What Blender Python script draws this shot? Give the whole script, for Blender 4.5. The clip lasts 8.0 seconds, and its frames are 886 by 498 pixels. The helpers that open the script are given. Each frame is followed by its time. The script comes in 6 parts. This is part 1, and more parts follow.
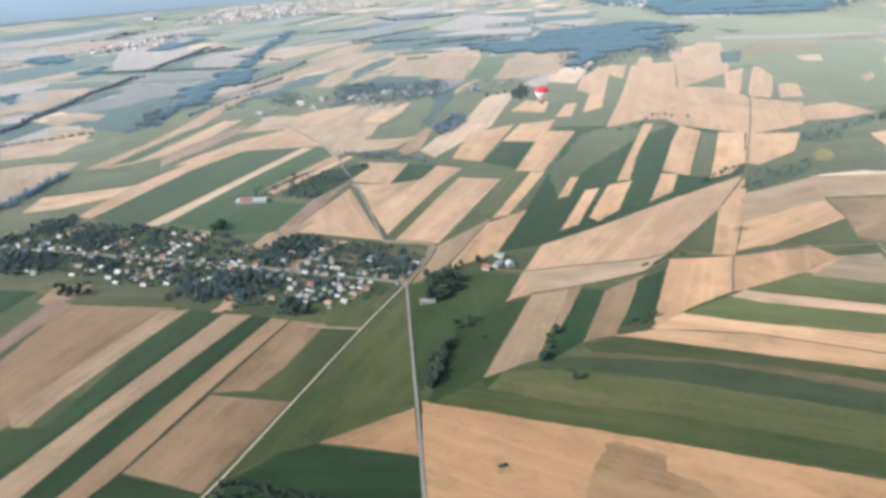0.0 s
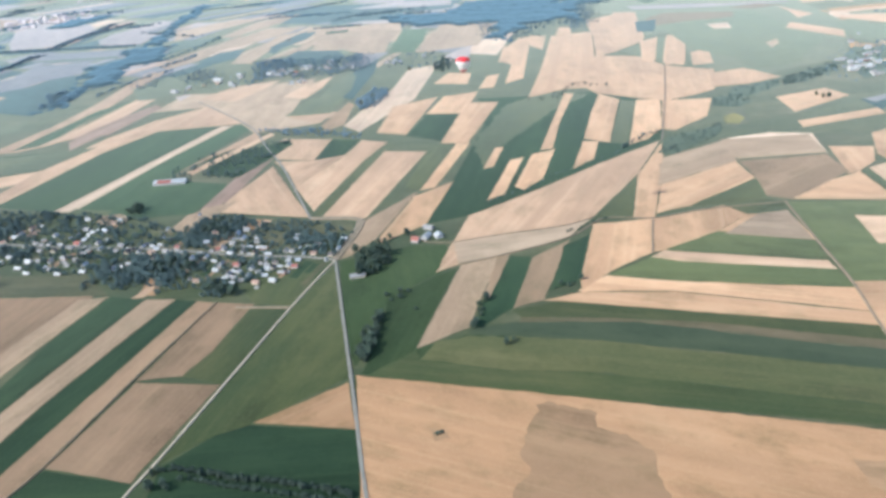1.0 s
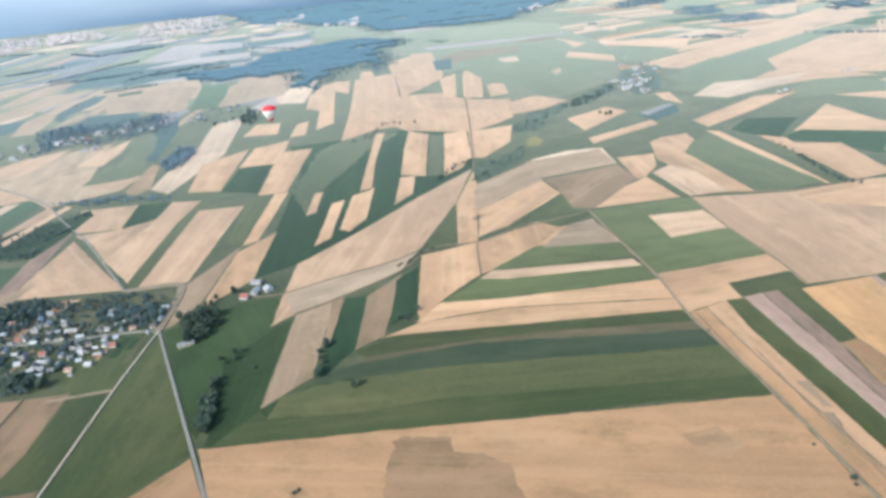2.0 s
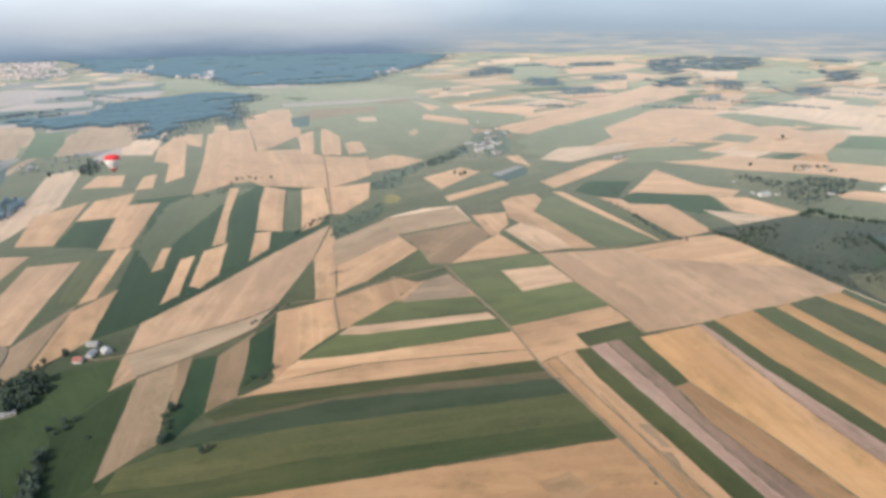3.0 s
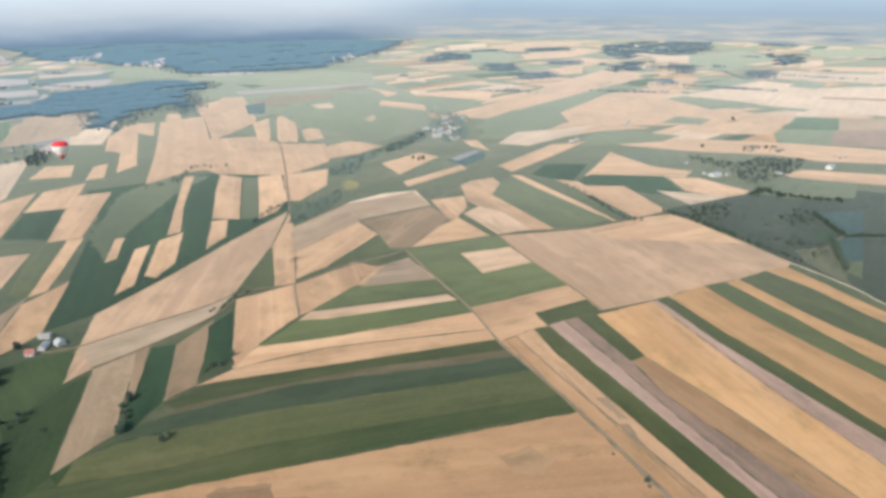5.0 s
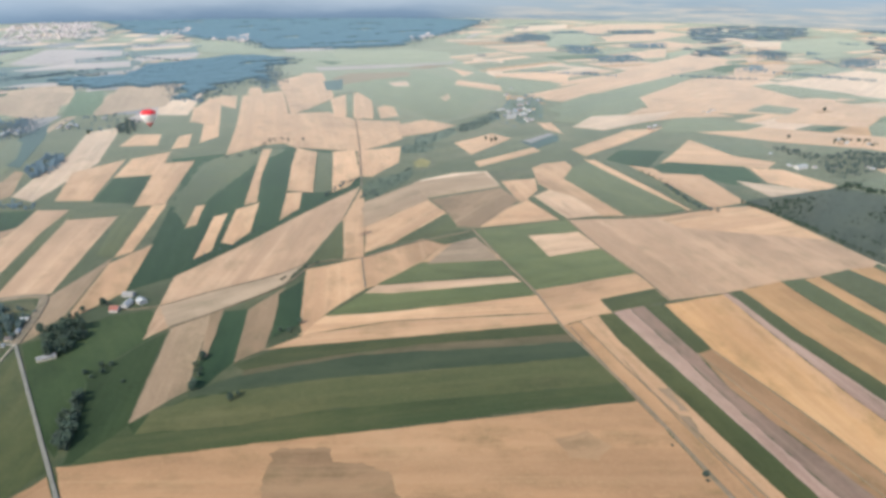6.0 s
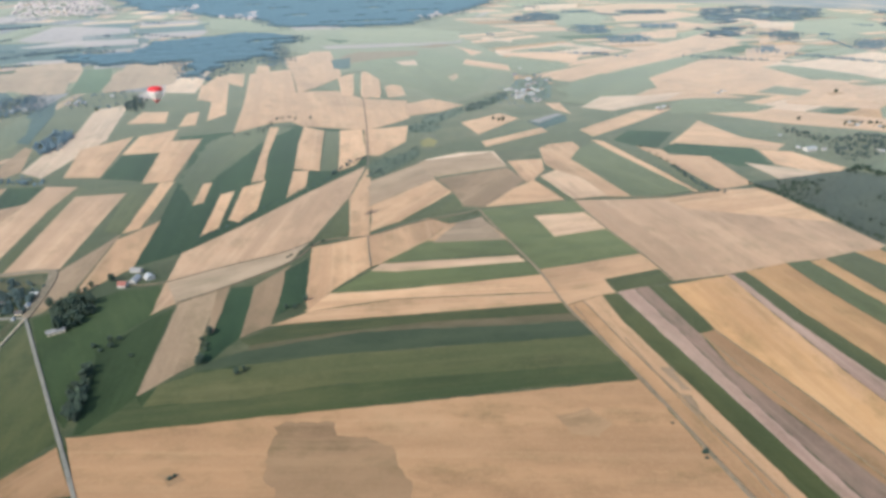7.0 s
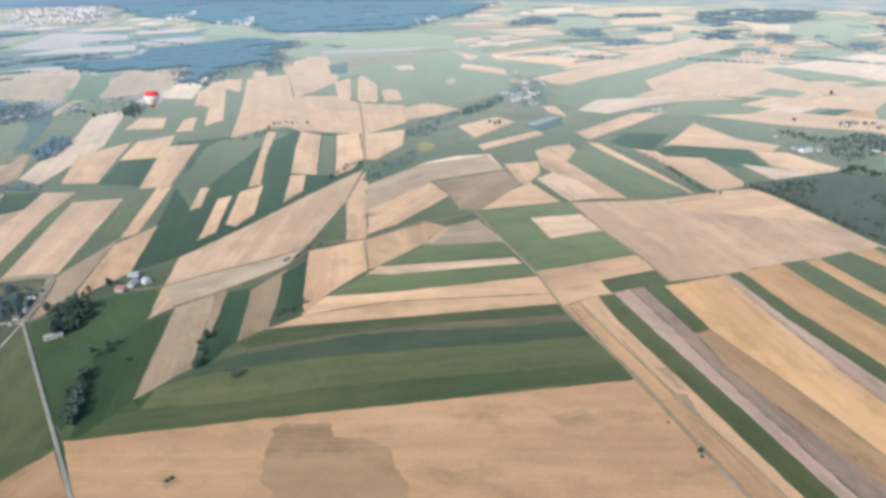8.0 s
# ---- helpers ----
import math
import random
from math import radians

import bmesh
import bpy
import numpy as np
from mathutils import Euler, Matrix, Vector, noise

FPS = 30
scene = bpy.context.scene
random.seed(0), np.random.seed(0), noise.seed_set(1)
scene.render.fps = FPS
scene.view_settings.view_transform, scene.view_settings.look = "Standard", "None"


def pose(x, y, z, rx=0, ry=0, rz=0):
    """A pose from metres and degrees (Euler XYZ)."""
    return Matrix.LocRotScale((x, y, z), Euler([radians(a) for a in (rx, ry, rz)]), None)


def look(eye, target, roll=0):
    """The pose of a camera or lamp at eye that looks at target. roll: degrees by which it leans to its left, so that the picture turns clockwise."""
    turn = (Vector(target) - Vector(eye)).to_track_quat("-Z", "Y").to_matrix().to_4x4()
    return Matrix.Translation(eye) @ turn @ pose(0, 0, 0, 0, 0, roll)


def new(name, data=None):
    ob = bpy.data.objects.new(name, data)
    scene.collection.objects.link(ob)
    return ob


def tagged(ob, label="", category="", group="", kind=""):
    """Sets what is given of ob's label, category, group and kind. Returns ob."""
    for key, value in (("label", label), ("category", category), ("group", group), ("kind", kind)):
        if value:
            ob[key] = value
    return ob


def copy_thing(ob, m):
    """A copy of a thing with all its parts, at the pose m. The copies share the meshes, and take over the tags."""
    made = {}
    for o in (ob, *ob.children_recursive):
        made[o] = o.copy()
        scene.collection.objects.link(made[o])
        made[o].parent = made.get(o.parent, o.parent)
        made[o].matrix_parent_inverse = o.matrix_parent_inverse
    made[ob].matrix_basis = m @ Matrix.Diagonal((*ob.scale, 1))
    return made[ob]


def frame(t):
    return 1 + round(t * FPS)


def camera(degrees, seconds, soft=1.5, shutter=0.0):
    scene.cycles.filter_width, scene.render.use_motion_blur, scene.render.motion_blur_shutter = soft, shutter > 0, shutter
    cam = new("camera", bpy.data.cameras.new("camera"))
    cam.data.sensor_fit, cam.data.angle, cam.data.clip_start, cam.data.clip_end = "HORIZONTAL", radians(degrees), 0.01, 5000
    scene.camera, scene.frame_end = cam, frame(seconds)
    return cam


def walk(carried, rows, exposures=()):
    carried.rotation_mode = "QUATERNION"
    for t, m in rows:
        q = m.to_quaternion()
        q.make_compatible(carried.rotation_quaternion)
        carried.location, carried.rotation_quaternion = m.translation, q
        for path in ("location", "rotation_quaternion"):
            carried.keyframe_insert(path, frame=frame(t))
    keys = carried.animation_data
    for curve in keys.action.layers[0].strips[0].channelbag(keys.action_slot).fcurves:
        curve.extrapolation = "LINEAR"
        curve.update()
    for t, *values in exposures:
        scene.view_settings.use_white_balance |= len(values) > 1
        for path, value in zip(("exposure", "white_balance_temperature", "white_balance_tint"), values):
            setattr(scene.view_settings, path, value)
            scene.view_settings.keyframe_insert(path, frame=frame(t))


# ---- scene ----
import itertools

cam = camera(64.84, 8.0, soft=3.4)

# seconds, eye, point looked at, lean
PATH = [
    (0, (0.00, 0.00, 350.00), (-0.00, 454.84, 142.34), -3.18),
    (0.5, (0.89, -0.64, 348.03), (26.17, 454.85, 143.36), -2.24),
    (1, (1.77, -1.27, 346.06), (49.98, 442.47, 120.73), -3.00),
    (1.5, (2.47, -1.84, 344.22), (102.23, 437.18, 126.73), -3.63),
    (2, (2.87, -2.48, 342.50), (170.60, 421.83, 137.99), -4.60),
    (2.2, (2.90, -2.79, 341.87), (212.99, 404.23, 141.38), -3.24),
    (3.3, (2.40, -4.82, 338.67), (275.20, 380.64, 174.34), 0.02),
    (3.5, (2.28, -5.26, 338.18), (282.17, 374.57, 172.68), 0.17),
    (4, (1.90, -6.52, 337.16), (279.60, 367.52, 155.56), 0.12),
    (4.5, (1.49, -7.98, 336.29), (285.93, 359.78, 152.33), -0.38),
    (5, (1.12, -9.70, 335.51), (286.35, 360.39, 157.53), -0.13),
    (5.2, (1.06, -10.49, 335.24), (260.07, 372.44, 144.77), 0.49),
    (6.3, (1.26, -15.37, 333.93), (241.68, 379.49, 143.45), 0.36),
    (6.5, (1.33, -16.26, 333.71), (240.07, 378.29, 140.50), 0.32),
    (7, (1.57, -18.50, 333.20), (236.21, 373.69, 130.40), 0.65),
    (7.5, (1.87, -20.70, 332.73), (235.88, 370.14, 126.62), 0.96),
    (8, (2.16, -22.88, 332.27), (238.10, 370.04, 132.40), 0.31),
]
# seconds, stops, kelvin, tint: the camera drifts a little in brightness and warmth
EXPOSURES = [(0.0, 0.38, 6090, 10), (0.5, 0.5, 5740, 11), (1.0, 0.52, 5580, 8), (1.5, 0.5, 5430, 6), (2.0, 0.45, 5630, 6), (3.5, 0.01, 6500, 14), (4.0, 0.09, 6320, 12), (4.5, 0.2, 6200, 11), (5.0, 0.22, 6150, 9), (6.5, 0.2, 6020, 9), (7.0, 0.18, 6000, 8), (7.5, 0.22, 5830, 8), (8.0, 0.35, 5710, 8)]
walk(cam, [(t, look(eye, target, lean)) for t, eye, target, lean in PATH], exposures=EXPOSURES)

# ---- light: hazy late-afternoon sun from the left, behind the camera ----
SUN_AZIMUTH, SUN_HEIGHT = radians(252), radians(36)   # clockwise from +y; above the horizon
world = bpy.data.worlds.new("summer_sky")
scene.world = world
world.use_nodes = True
_n, _l = world.node_tree.nodes, world.node_tree.links
_n.clear()
_sky = _n.new("ShaderNodeTexSky")
_sky.sky_type, _sky.sun_disc = "NISHITA", False
_sky.sun_elevation, _sky.sun_rotation = SUN_HEIGHT, SUN_AZIMUTH
_sky.air_density, _sky.dust_density = 1.2, 3.0
_bg, _out = _n.new("ShaderNodeBackground"), _n.new("ShaderNodeOutputWorld")
_bg.inputs["Strength"].default_value = 0.16
_l.new(_sky.outputs[0], _bg.inputs[0])
_l.new(_bg.outputs[0], _out.inputs[0])

sun = new("sun", bpy.data.lights.new("sun", "SUN"))
sun.data.energy, sun.data.angle, sun.data.color = 3.0, radians(0.9), (1.0, 0.9, 0.76)
_from = Vector((math.sin(SUN_AZIMUTH) * math.cos(SUN_HEIGHT), math.cos(SUN_AZIMUTH) * math.cos(SUN_HEIGHT), math.sin(SUN_HEIGHT)))
sun.matrix_world = look(_from * 900, (0, 0, 0))


# ---- materials ----
def shader(name):
    m = bpy.data.materials.new(name)
    m.use_nodes = True
    n = m.node_tree.nodes
    n.clear()
    out, bsdf = n.new("ShaderNodeOutputMaterial"), n.new("ShaderNodeBsdfPrincipled")
    m.node_tree.links.new(bsdf.outputs[0], out.inputs[0])
    return m, n, m.node_tree.links, bsdf


def coords(n, l, scale, spin=True):
    """Object coordinates in metres, stretched, shifted from one object to the next."""
    tc, mp = n.new("ShaderNodeTexCoord"), n.new("ShaderNodeMapping")
    mp.inputs["Scale"].default_value = scale
    l.new(tc.outputs["Object"], mp.inputs["Vector"])
    if spin:
        info, mul = n.new("ShaderNodeObjectInfo"), n.new("ShaderNodeMath")
        mul.operation = "MULTIPLY"
        mul.inputs[1].default_value = 90.0
        l.new(info.outputs["Random"], mul.inputs[0])
        l.new(mul.outputs[0], mp.inputs["Location"])
    return mp.outputs[0]


def speckle(n, l, vector, scale, detail=4.0, rough=0.6):
    t = n.new("ShaderNodeTexNoise")
    t.inputs["Scale"].default_value, t.inputs["Detail"].default_value, t.inputs["Roughness"].default_value = scale, detail, rough
    l.new(vector, t.inputs["Vector"])
    return t.outputs["Fac"]


def ramp(n, l, fac, lo, hi):
    r = n.new("ShaderNodeMapRange")
    r.inputs["From Min"].default_value, r.inputs["From Max"].default_value = lo, hi
    l.new(fac, r.inputs["Value"])
    return r.outputs[0]


def blend(n, l, fac, a, b):
    m = n.new("ShaderNodeMix")
    m.data_type = "RGBA"
    l.new(fac, m.inputs["Factor"]) if hasattr(fac, "links") else None
    for socket, v in ((m.inputs[6], a), (m.inputs[7], b)):
        if hasattr(v, "links"):
            l.new(v, socket)
        else:
            socket.default_value = (*v, 1)
    return m.outputs[2]


def field_material(name, base, stain, pale, rows=0.5, sheen=1.0, tint=(1.0, 0.97, 0.92), stains=(0.42, 0.66), vast=None):
    """A crop seen from the air: stains tens of metres wide, drill rows along the field, fine grain."""
    m, n, l, bsdf = shader(name)
    wide = speckle(n, l, coords(n, l, (0.35, 1, 1)), 0.016, 5, 0.62)
    grain = speckle(n, l, coords(n, l, (1, 1, 1)), 0.35, 5, 0.7)
    row = speckle(n, l, coords(n, l, (0.003, 0.19, 0.1)), 1.0, 4, 0.7)
    band = speckle(n, l, coords(n, l, (0.001, 0.05, 0.1)), 1.0, 2, 0.5)
    c = blend(n, l, ramp(n, l, wide, *stains), base, stain)
    if vast:
        c = blend(n, l, ramp(n, l, speckle(n, l, coords(n, l, (0.5, 1, 1)), 0.006, 7, 0.68), 0.52, 0.7), c, vast)
    blot = speckle(n, l, coords(n, l, (0.6, 1, 1)), 0.045, 6, 0.7)
    c = blend(n, l, ramp(n, l, blot, 0.47, 0.75), c, tuple(0.5 * (u + v) * k for u, v, k in zip(base, stain, (0.62, 0.7, 0.64))))
    smudge = speckle(n, l, coords(n, l, (0.5, 1, 1)), 0.011, 8, 0.74)
    c = blend(n, l, ramp(n, l, smudge, 0.52, 0.74), c, tuple(0.62 * v for v in stain))
    c = blend(n, l, ramp(n, l, smudge, 0.46, 0.22), c, pale)
    c = blend(n, l, ramp(n, l, row, 0.5, 1.15 - 0.4 * rows), c, pale)
    c = blend(n, l, ramp(n, l, band, 0.48, 1.08 - 0.5 * rows), c, stain)
    c = blend(n, l, ramp(n, l, grain, 0.5, 1.1), c, pale)
    info, hsv = n.new("ShaderNodeObjectInfo"), n.new("ShaderNodeHueSaturation")
    l.new(ramp_out(n, l, info.outputs["Random"], 0.86, 1.14), hsv.inputs["Value"])
    l.new(c, hsv.inputs["Color"])
    l.new(hsv.outputs[0], bsdf.inputs["Base Color"])
    bsdf.inputs["Roughness"].default_value = 0.95
    bsdf.inputs["Specular IOR Level"].default_value = 0.15
    bsdf.inputs["Sheen Weight"].default_value = sheen
    bsdf.inputs["Sheen Roughness"].default_value = SHEEN_ROUGH
    bsdf.inputs["Sheen Tint"].default_value = (*tint, 1)
    bump = n.new("ShaderNodeBump")
    bump.inputs["Strength"].default_value, bump.inputs["Distance"].default_value = 0.5, 0.4
    l.new(grain, bump.inputs["Height"])
    l.new(bump.outputs[0], bsdf.inputs["Normal"])
    return m


def ramp_out(n, l, fac, lo, hi):
    r = n.new("ShaderNodeMapRange")
    r.inputs["To Min"].default_value, r.inputs["To Max"].default_value = lo, hi
    l.new(fac, r.inputs["Value"])
    return r.outputs[0]


def plain_material(name, base, other, scale=0.6, rough=0.8, metal=0.0, sheen=0.0, per_object=0.12, bump=0.3):
    m, n, l, bsdf = shader(name)
    a = speckle(n, l, coords(n, l, (1, 1, 1)), scale, 5, 0.65)
    b = speckle(n, l, coords(n, l, (1, 1, 1)), scale * 9, 3, 0.6)
    c = blend(n, l, ramp(n, l, a, 0.35, 0.7), base, other)
    c = blend(n, l, ramp(n, l, b, 0.5, 1.2), c, tuple(min(1.0, 1.3 * v) for v in base))
    info, hsv = n.new("ShaderNodeObjectInfo"), n.new("ShaderNodeHueSaturation")
    l.new(ramp_out(n, l, info.outputs["Random"], 1 - per_object, 1 + per_object), hsv.inputs["Value"])
    l.new(c, hsv.inputs["Color"])
    l.new(hsv.outputs[0], bsdf.inputs["Base Color"])
    bsdf.inputs["Roughness"].default_value, bsdf.inputs["Metallic"].default_value = rough, metal
    bsdf.inputs["Sheen Weight"].default_value, bsdf.inputs["Sheen Roughness"].default_value = sheen, SHEEN_ROUGH
    bsdf.inputs["Sheen Tint"].default_value = (0.75, 0.84, 1.0, 1)
    bm_ = n.new("ShaderNodeBump")
    bm_.inputs["Strength"].default_value, bm_.inputs["Distance"].default_value = bump, 0.1
    l.new(b, bm_.inputs["Height"])
    l.new(bm_.outputs[0], bsdf.inputs["Normal"])
    return m


def leaf_material(name, base, other, sheen=0.38, sheen_rough=0.6, tint=(0.8, 0.92, 0.95)):
    m, n, l, bsdf = shader(name)
    geo, info = n.new("ShaderNodeNewGeometry"), n.new("ShaderNodeObjectInfo")
    c = blend(n, l, geo.outputs["Random Per Island"], base, other)
    hsv = n.new("ShaderNodeHueSaturation")
    l.new(ramp_out(n, l, info.outputs["Random"], 0.75, 1.25), hsv.inputs["Value"])
    l.new(c, hsv.inputs["Color"])
    l.new(hsv.outputs[0], bsdf.inputs["Base Color"])
    bsdf.inputs["Roughness"].default_value = 0.75
    bsdf.inputs["Specular IOR Level"].default_value = 0.2
    bsdf.inputs["Sheen Weight"].default_value, bsdf.inputs["Sheen Roughness"].default_value = sheen, sheen_rough
    bsdf.inputs["Sheen Tint"].default_value = (*tint, 1)
    return m


# sheen whitens ground at grazing angles, standing in for haze in the air
SHEEN_ROUGH = 0.3
WARM, COOL = (1.0, 0.88, 0.77), (0.94, 0.99, 0.84)
CROPS = {
    # stubble is brighter than tan, partly for distance haze put into the colour
    "stubble": field_material("stubble", (0.52, 0.322, 0.176), (0.41, 0.252, 0.138), (0.62, 0.42, 0.252), 0.6, 1.0, WARM),
    "mellow": field_material("mellow_stubble", (0.435, 0.285, 0.172), (0.345, 0.226, 0.137), (0.53, 0.375, 0.242), 0.6, 0.95, WARM),
    "tan": field_material("short_stubble", (0.37, 0.222, 0.115), (0.29, 0.173, 0.09), (0.43, 0.278, 0.154), 0.5, 0.7, WARM),
    "patch": field_material("darkened_stubble", (0.36, 0.23, 0.125), (0.3, 0.19, 0.105), (0.41, 0.275, 0.155), 0.5, 0.7, WARM),
    "wheat": field_material("ripe_wheat", (0.475, 0.28, 0.127), (0.385, 0.222, 0.102), (0.545, 0.348, 0.175), 0.6, 0.7, WARM, vast=(0.42, 0.27, 0.165)),
    "straw": field_material("pale_straw", (0.56, 0.415, 0.28), (0.45, 0.33, 0.225), (0.66, 0.53, 0.385), 0.8, 1.0, WARM),
    "pink": field_material("bleached_straw", (0.545, 0.372, 0.232), (0.435, 0.292, 0.182), (0.65, 0.475, 0.318), 0.8, 1.0, WARM),
    "lilac": field_material("harrowed_soil", (0.36, 0.243, 0.18), (0.285, 0.19, 0.145), (0.48, 0.35, 0.275), 0.9, 0.9, WARM),
    "fallow": field_material("fallow_soil", (0.245, 0.165, 0.122), (0.185, 0.132, 0.095), (0.32, 0.23, 0.17), 0.5, 0.9, WARM),
    # greyish stubble, cooled further by haze put into its colour
    "grey": field_material("hazed_grey_stubble", (0.33, 0.262, 0.207), (0.26, 0.208, 0.166), (0.41, 0.333, 0.27), 0.7, 0.85, (0.92, 0.94, 0.98)),
    # far stubble: distance haze put into the colour as ashen blue-grey
    "ash": field_material("hazed_ashen_stubble", (0.225, 0.203, 0.18), (0.176, 0.16, 0.145), (0.29, 0.262, 0.235), 0.7, 0.7, (0.82, 0.92, 1.0)),
    # leafy green blued so that its colour carries the haze of distance
    "hazed_green": field_material("hazed_blue_greens", (0.033, 0.064, 0.053), (0.024, 0.047, 0.04), (0.05, 0.084, 0.068), 0.5, 0.7, (0.82, 0.97, 0.98)),
    "maize": field_material("maize_leaves", (0.032, 0.060, 0.026), (0.021, 0.044, 0.020), (0.047, 0.075, 0.031), 0.5, 0.8, (0.86, 1.0, 0.82)),
    "buff": field_material("buff_stubble", (0.35, 0.262, 0.172), (0.28, 0.21, 0.14), (0.43, 0.33, 0.225), 0.6, 0.8, WARM),
    "dun": field_material("dun_stubble", (0.31, 0.222, 0.138), (0.246, 0.175, 0.109), (0.395, 0.293, 0.188), 0.5, 0.9, WARM),
    # brown stubble, darkened further to put corner vignetting into the colour
    "worn": field_material("dim_brown_stubble", (0.25, 0.166, 0.098), (0.196, 0.132, 0.079), (0.324, 0.224, 0.133), 0.4, 0.9, WARM),
    "green": field_material("green_crop", (0.066, 0.074, 0.024), (0.044, 0.057, 0.019), (0.084, 0.101, 0.038), 0.5, 1.0, COOL),
    "fresh": field_material("young_green_crop", (0.097, 0.112, 0.041), (0.07, 0.09, 0.034), (0.115, 0.135, 0.05), 0.5, 1.0, COOL),
    "dark": field_material("beet_leaves", (0.024, 0.049, 0.022), (0.015, 0.035, 0.017), (0.037, 0.064, 0.028), 0.5, 0.6, (0.84, 1.0, 0.86)),
    "grass": field_material("meadow_grass", (0.06, 0.073, 0.025), (0.033, 0.052, 0.019), (0.100, 0.097, 0.040), 0.1, 1.0, COOL, (0.4, 0.62)),
    "weedy": field_material("weedy_meadow", (0.086, 0.09, 0.034), (0.062, 0.076, 0.028), (0.15, 0.135, 0.062), 0.35, 1.0, COOL, (0.42, 0.64), (0.128, 0.12, 0.056)),
    "clover": field_material("clover_ley", (0.054, 0.073, 0.038), (0.04, 0.06, 0.032), (0.075, 0.092, 0.046), 0.4, 0.8, (0.86, 0.98, 0.92), (0.42, 0.64)),
    "drab": field_material("drab_stubble", (0.3, 0.206, 0.122), (0.226, 0.16, 0.095), (0.37, 0.264, 0.165), 0.6, 0.8, WARM),
    "lush": field_material("lush_grass", (0.036, 0.06, 0.022), (0.025, 0.046, 0.018), (0.058, 0.08, 0.032), 0.15, 0.55, (0.9, 1.0, 0.8), (0.4, 0.62)),
    "dry": field_material("parched_meadow", (0.13, 0.108, 0.06), (0.085, 0.085, 0.042), (0.19, 0.15, 0.09), 0.5, 0.9, WARM, (0.42, 0.64)),
    "scrub": field_material("rough_damp_grass", (0.048, 0.06, 0.037), (0.032, 0.045, 0.03), (0.075, 0.08, 0.05), 0.1, 0.55, (0.9, 1.0, 0.95), (0.4, 0.62), (0.07, 0.072, 0.042)),
    "yellow": field_material("mustard_flowers", (0.2, 0.17, 0.045), (0.14, 0.13, 0.04), (0.27, 0.22, 0.06), 0.2, 0.8, COOL),
    "olive": field_material("dry_meadow", (0.08, 0.078, 0.035), (0.044, 0.057, 0.027), (0.147, 0.122, 0.063), 0.2, 1.0, COOL, (0.4, 0.62)),
}
GROUND = field_material("pasture", (0.065, 0.08, 0.037), (0.039, 0.058, 0.028), (0.11, 0.104, 0.052), 0.2, 0.85, (0.95, 0.98, 0.84), (0.4, 0.62), (0.16, 0.14, 0.085))
ASPHALT = plain_material("old_asphalt", (0.235, 0.226, 0.188), (0.17, 0.166, 0.136), 0.1, 0.9, sheen=0.4)
GRAVEL = plain_material("pale_gravel", (0.5, 0.43, 0.32), (0.36, 0.3, 0.21), 0.3, 0.95, sheen=0.3)
DIRT = plain_material("dirt", (0.25, 0.19, 0.125), (0.13, 0.115, 0.07), 0.12, 0.95, sheen=0.4)
LEAVES = [leaf_material("leaves", (0.022, 0.041, 0.028), (0.043, 0.068, 0.042), 0.12), leaf_material("leaves_dull", (0.026, 0.045, 0.031), (0.052, 0.074, 0.044), 0.12)]
# far leaves: blue distance haze is mixed into the leaf colour
HAZED_FOREST = leaf_material("hazed_forest_leaves", (0.1, 0.16, 0.2), (0.126, 0.184, 0.22), 0.8, 0.5, (0.7, 0.88, 1.0))
# mid-distance leaves, lightened and blued to paint in a thinner haze
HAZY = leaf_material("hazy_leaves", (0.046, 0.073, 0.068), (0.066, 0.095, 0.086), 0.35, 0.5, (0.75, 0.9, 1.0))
# both canopies carry distance haze as pale blue in their treetop colour
HAZED_CANOPY = field_material("hazed_forest_canopy", (0.08, 0.124, 0.142), (0.069, 0.11, 0.127), (0.096, 0.138, 0.149), 0.1, 0.5, (0.5, 0.8, 1.0), (0.4, 0.6))
HAZED_THIN_CANOPY = field_material("hazed_open_wood_canopy", (0.078, 0.116, 0.132), (0.062, 0.096, 0.11), (0.12, 0.142, 0.142), 0.1, 0.4, (0.7, 0.86, 1.0), (0.4, 0.6), (0.14, 0.145, 0.125))
# village leaves with a faint bluish haze put into their colour
HAZED_VILLAGE = leaf_material("hazed_village_leaves", (0.038, 0.066, 0.064), (0.062, 0.095, 0.088), 0.3, 0.5)
BARK = plain_material("bark", (0.09, 0.065, 0.045), (0.05, 0.04, 0.03), 2.0, 0.9)
WALLS = {
    "white": plain_material("white_render", (0.58, 0.56, 0.53), (0.45, 0.43, 0.4), 0.5),
    "cream": plain_material("cream_render", (0.66, 0.57, 0.42), (0.56, 0.48, 0.36), 0.5),
    "brick": plain_material("brick_wall", (0.36, 0.17, 0.11), (0.29, 0.14, 0.1), 0.8),
    "grey": plain_material("grey_block_wall", (0.4, 0.39, 0.37), (0.32, 0.31, 0.3), 0.6),
}
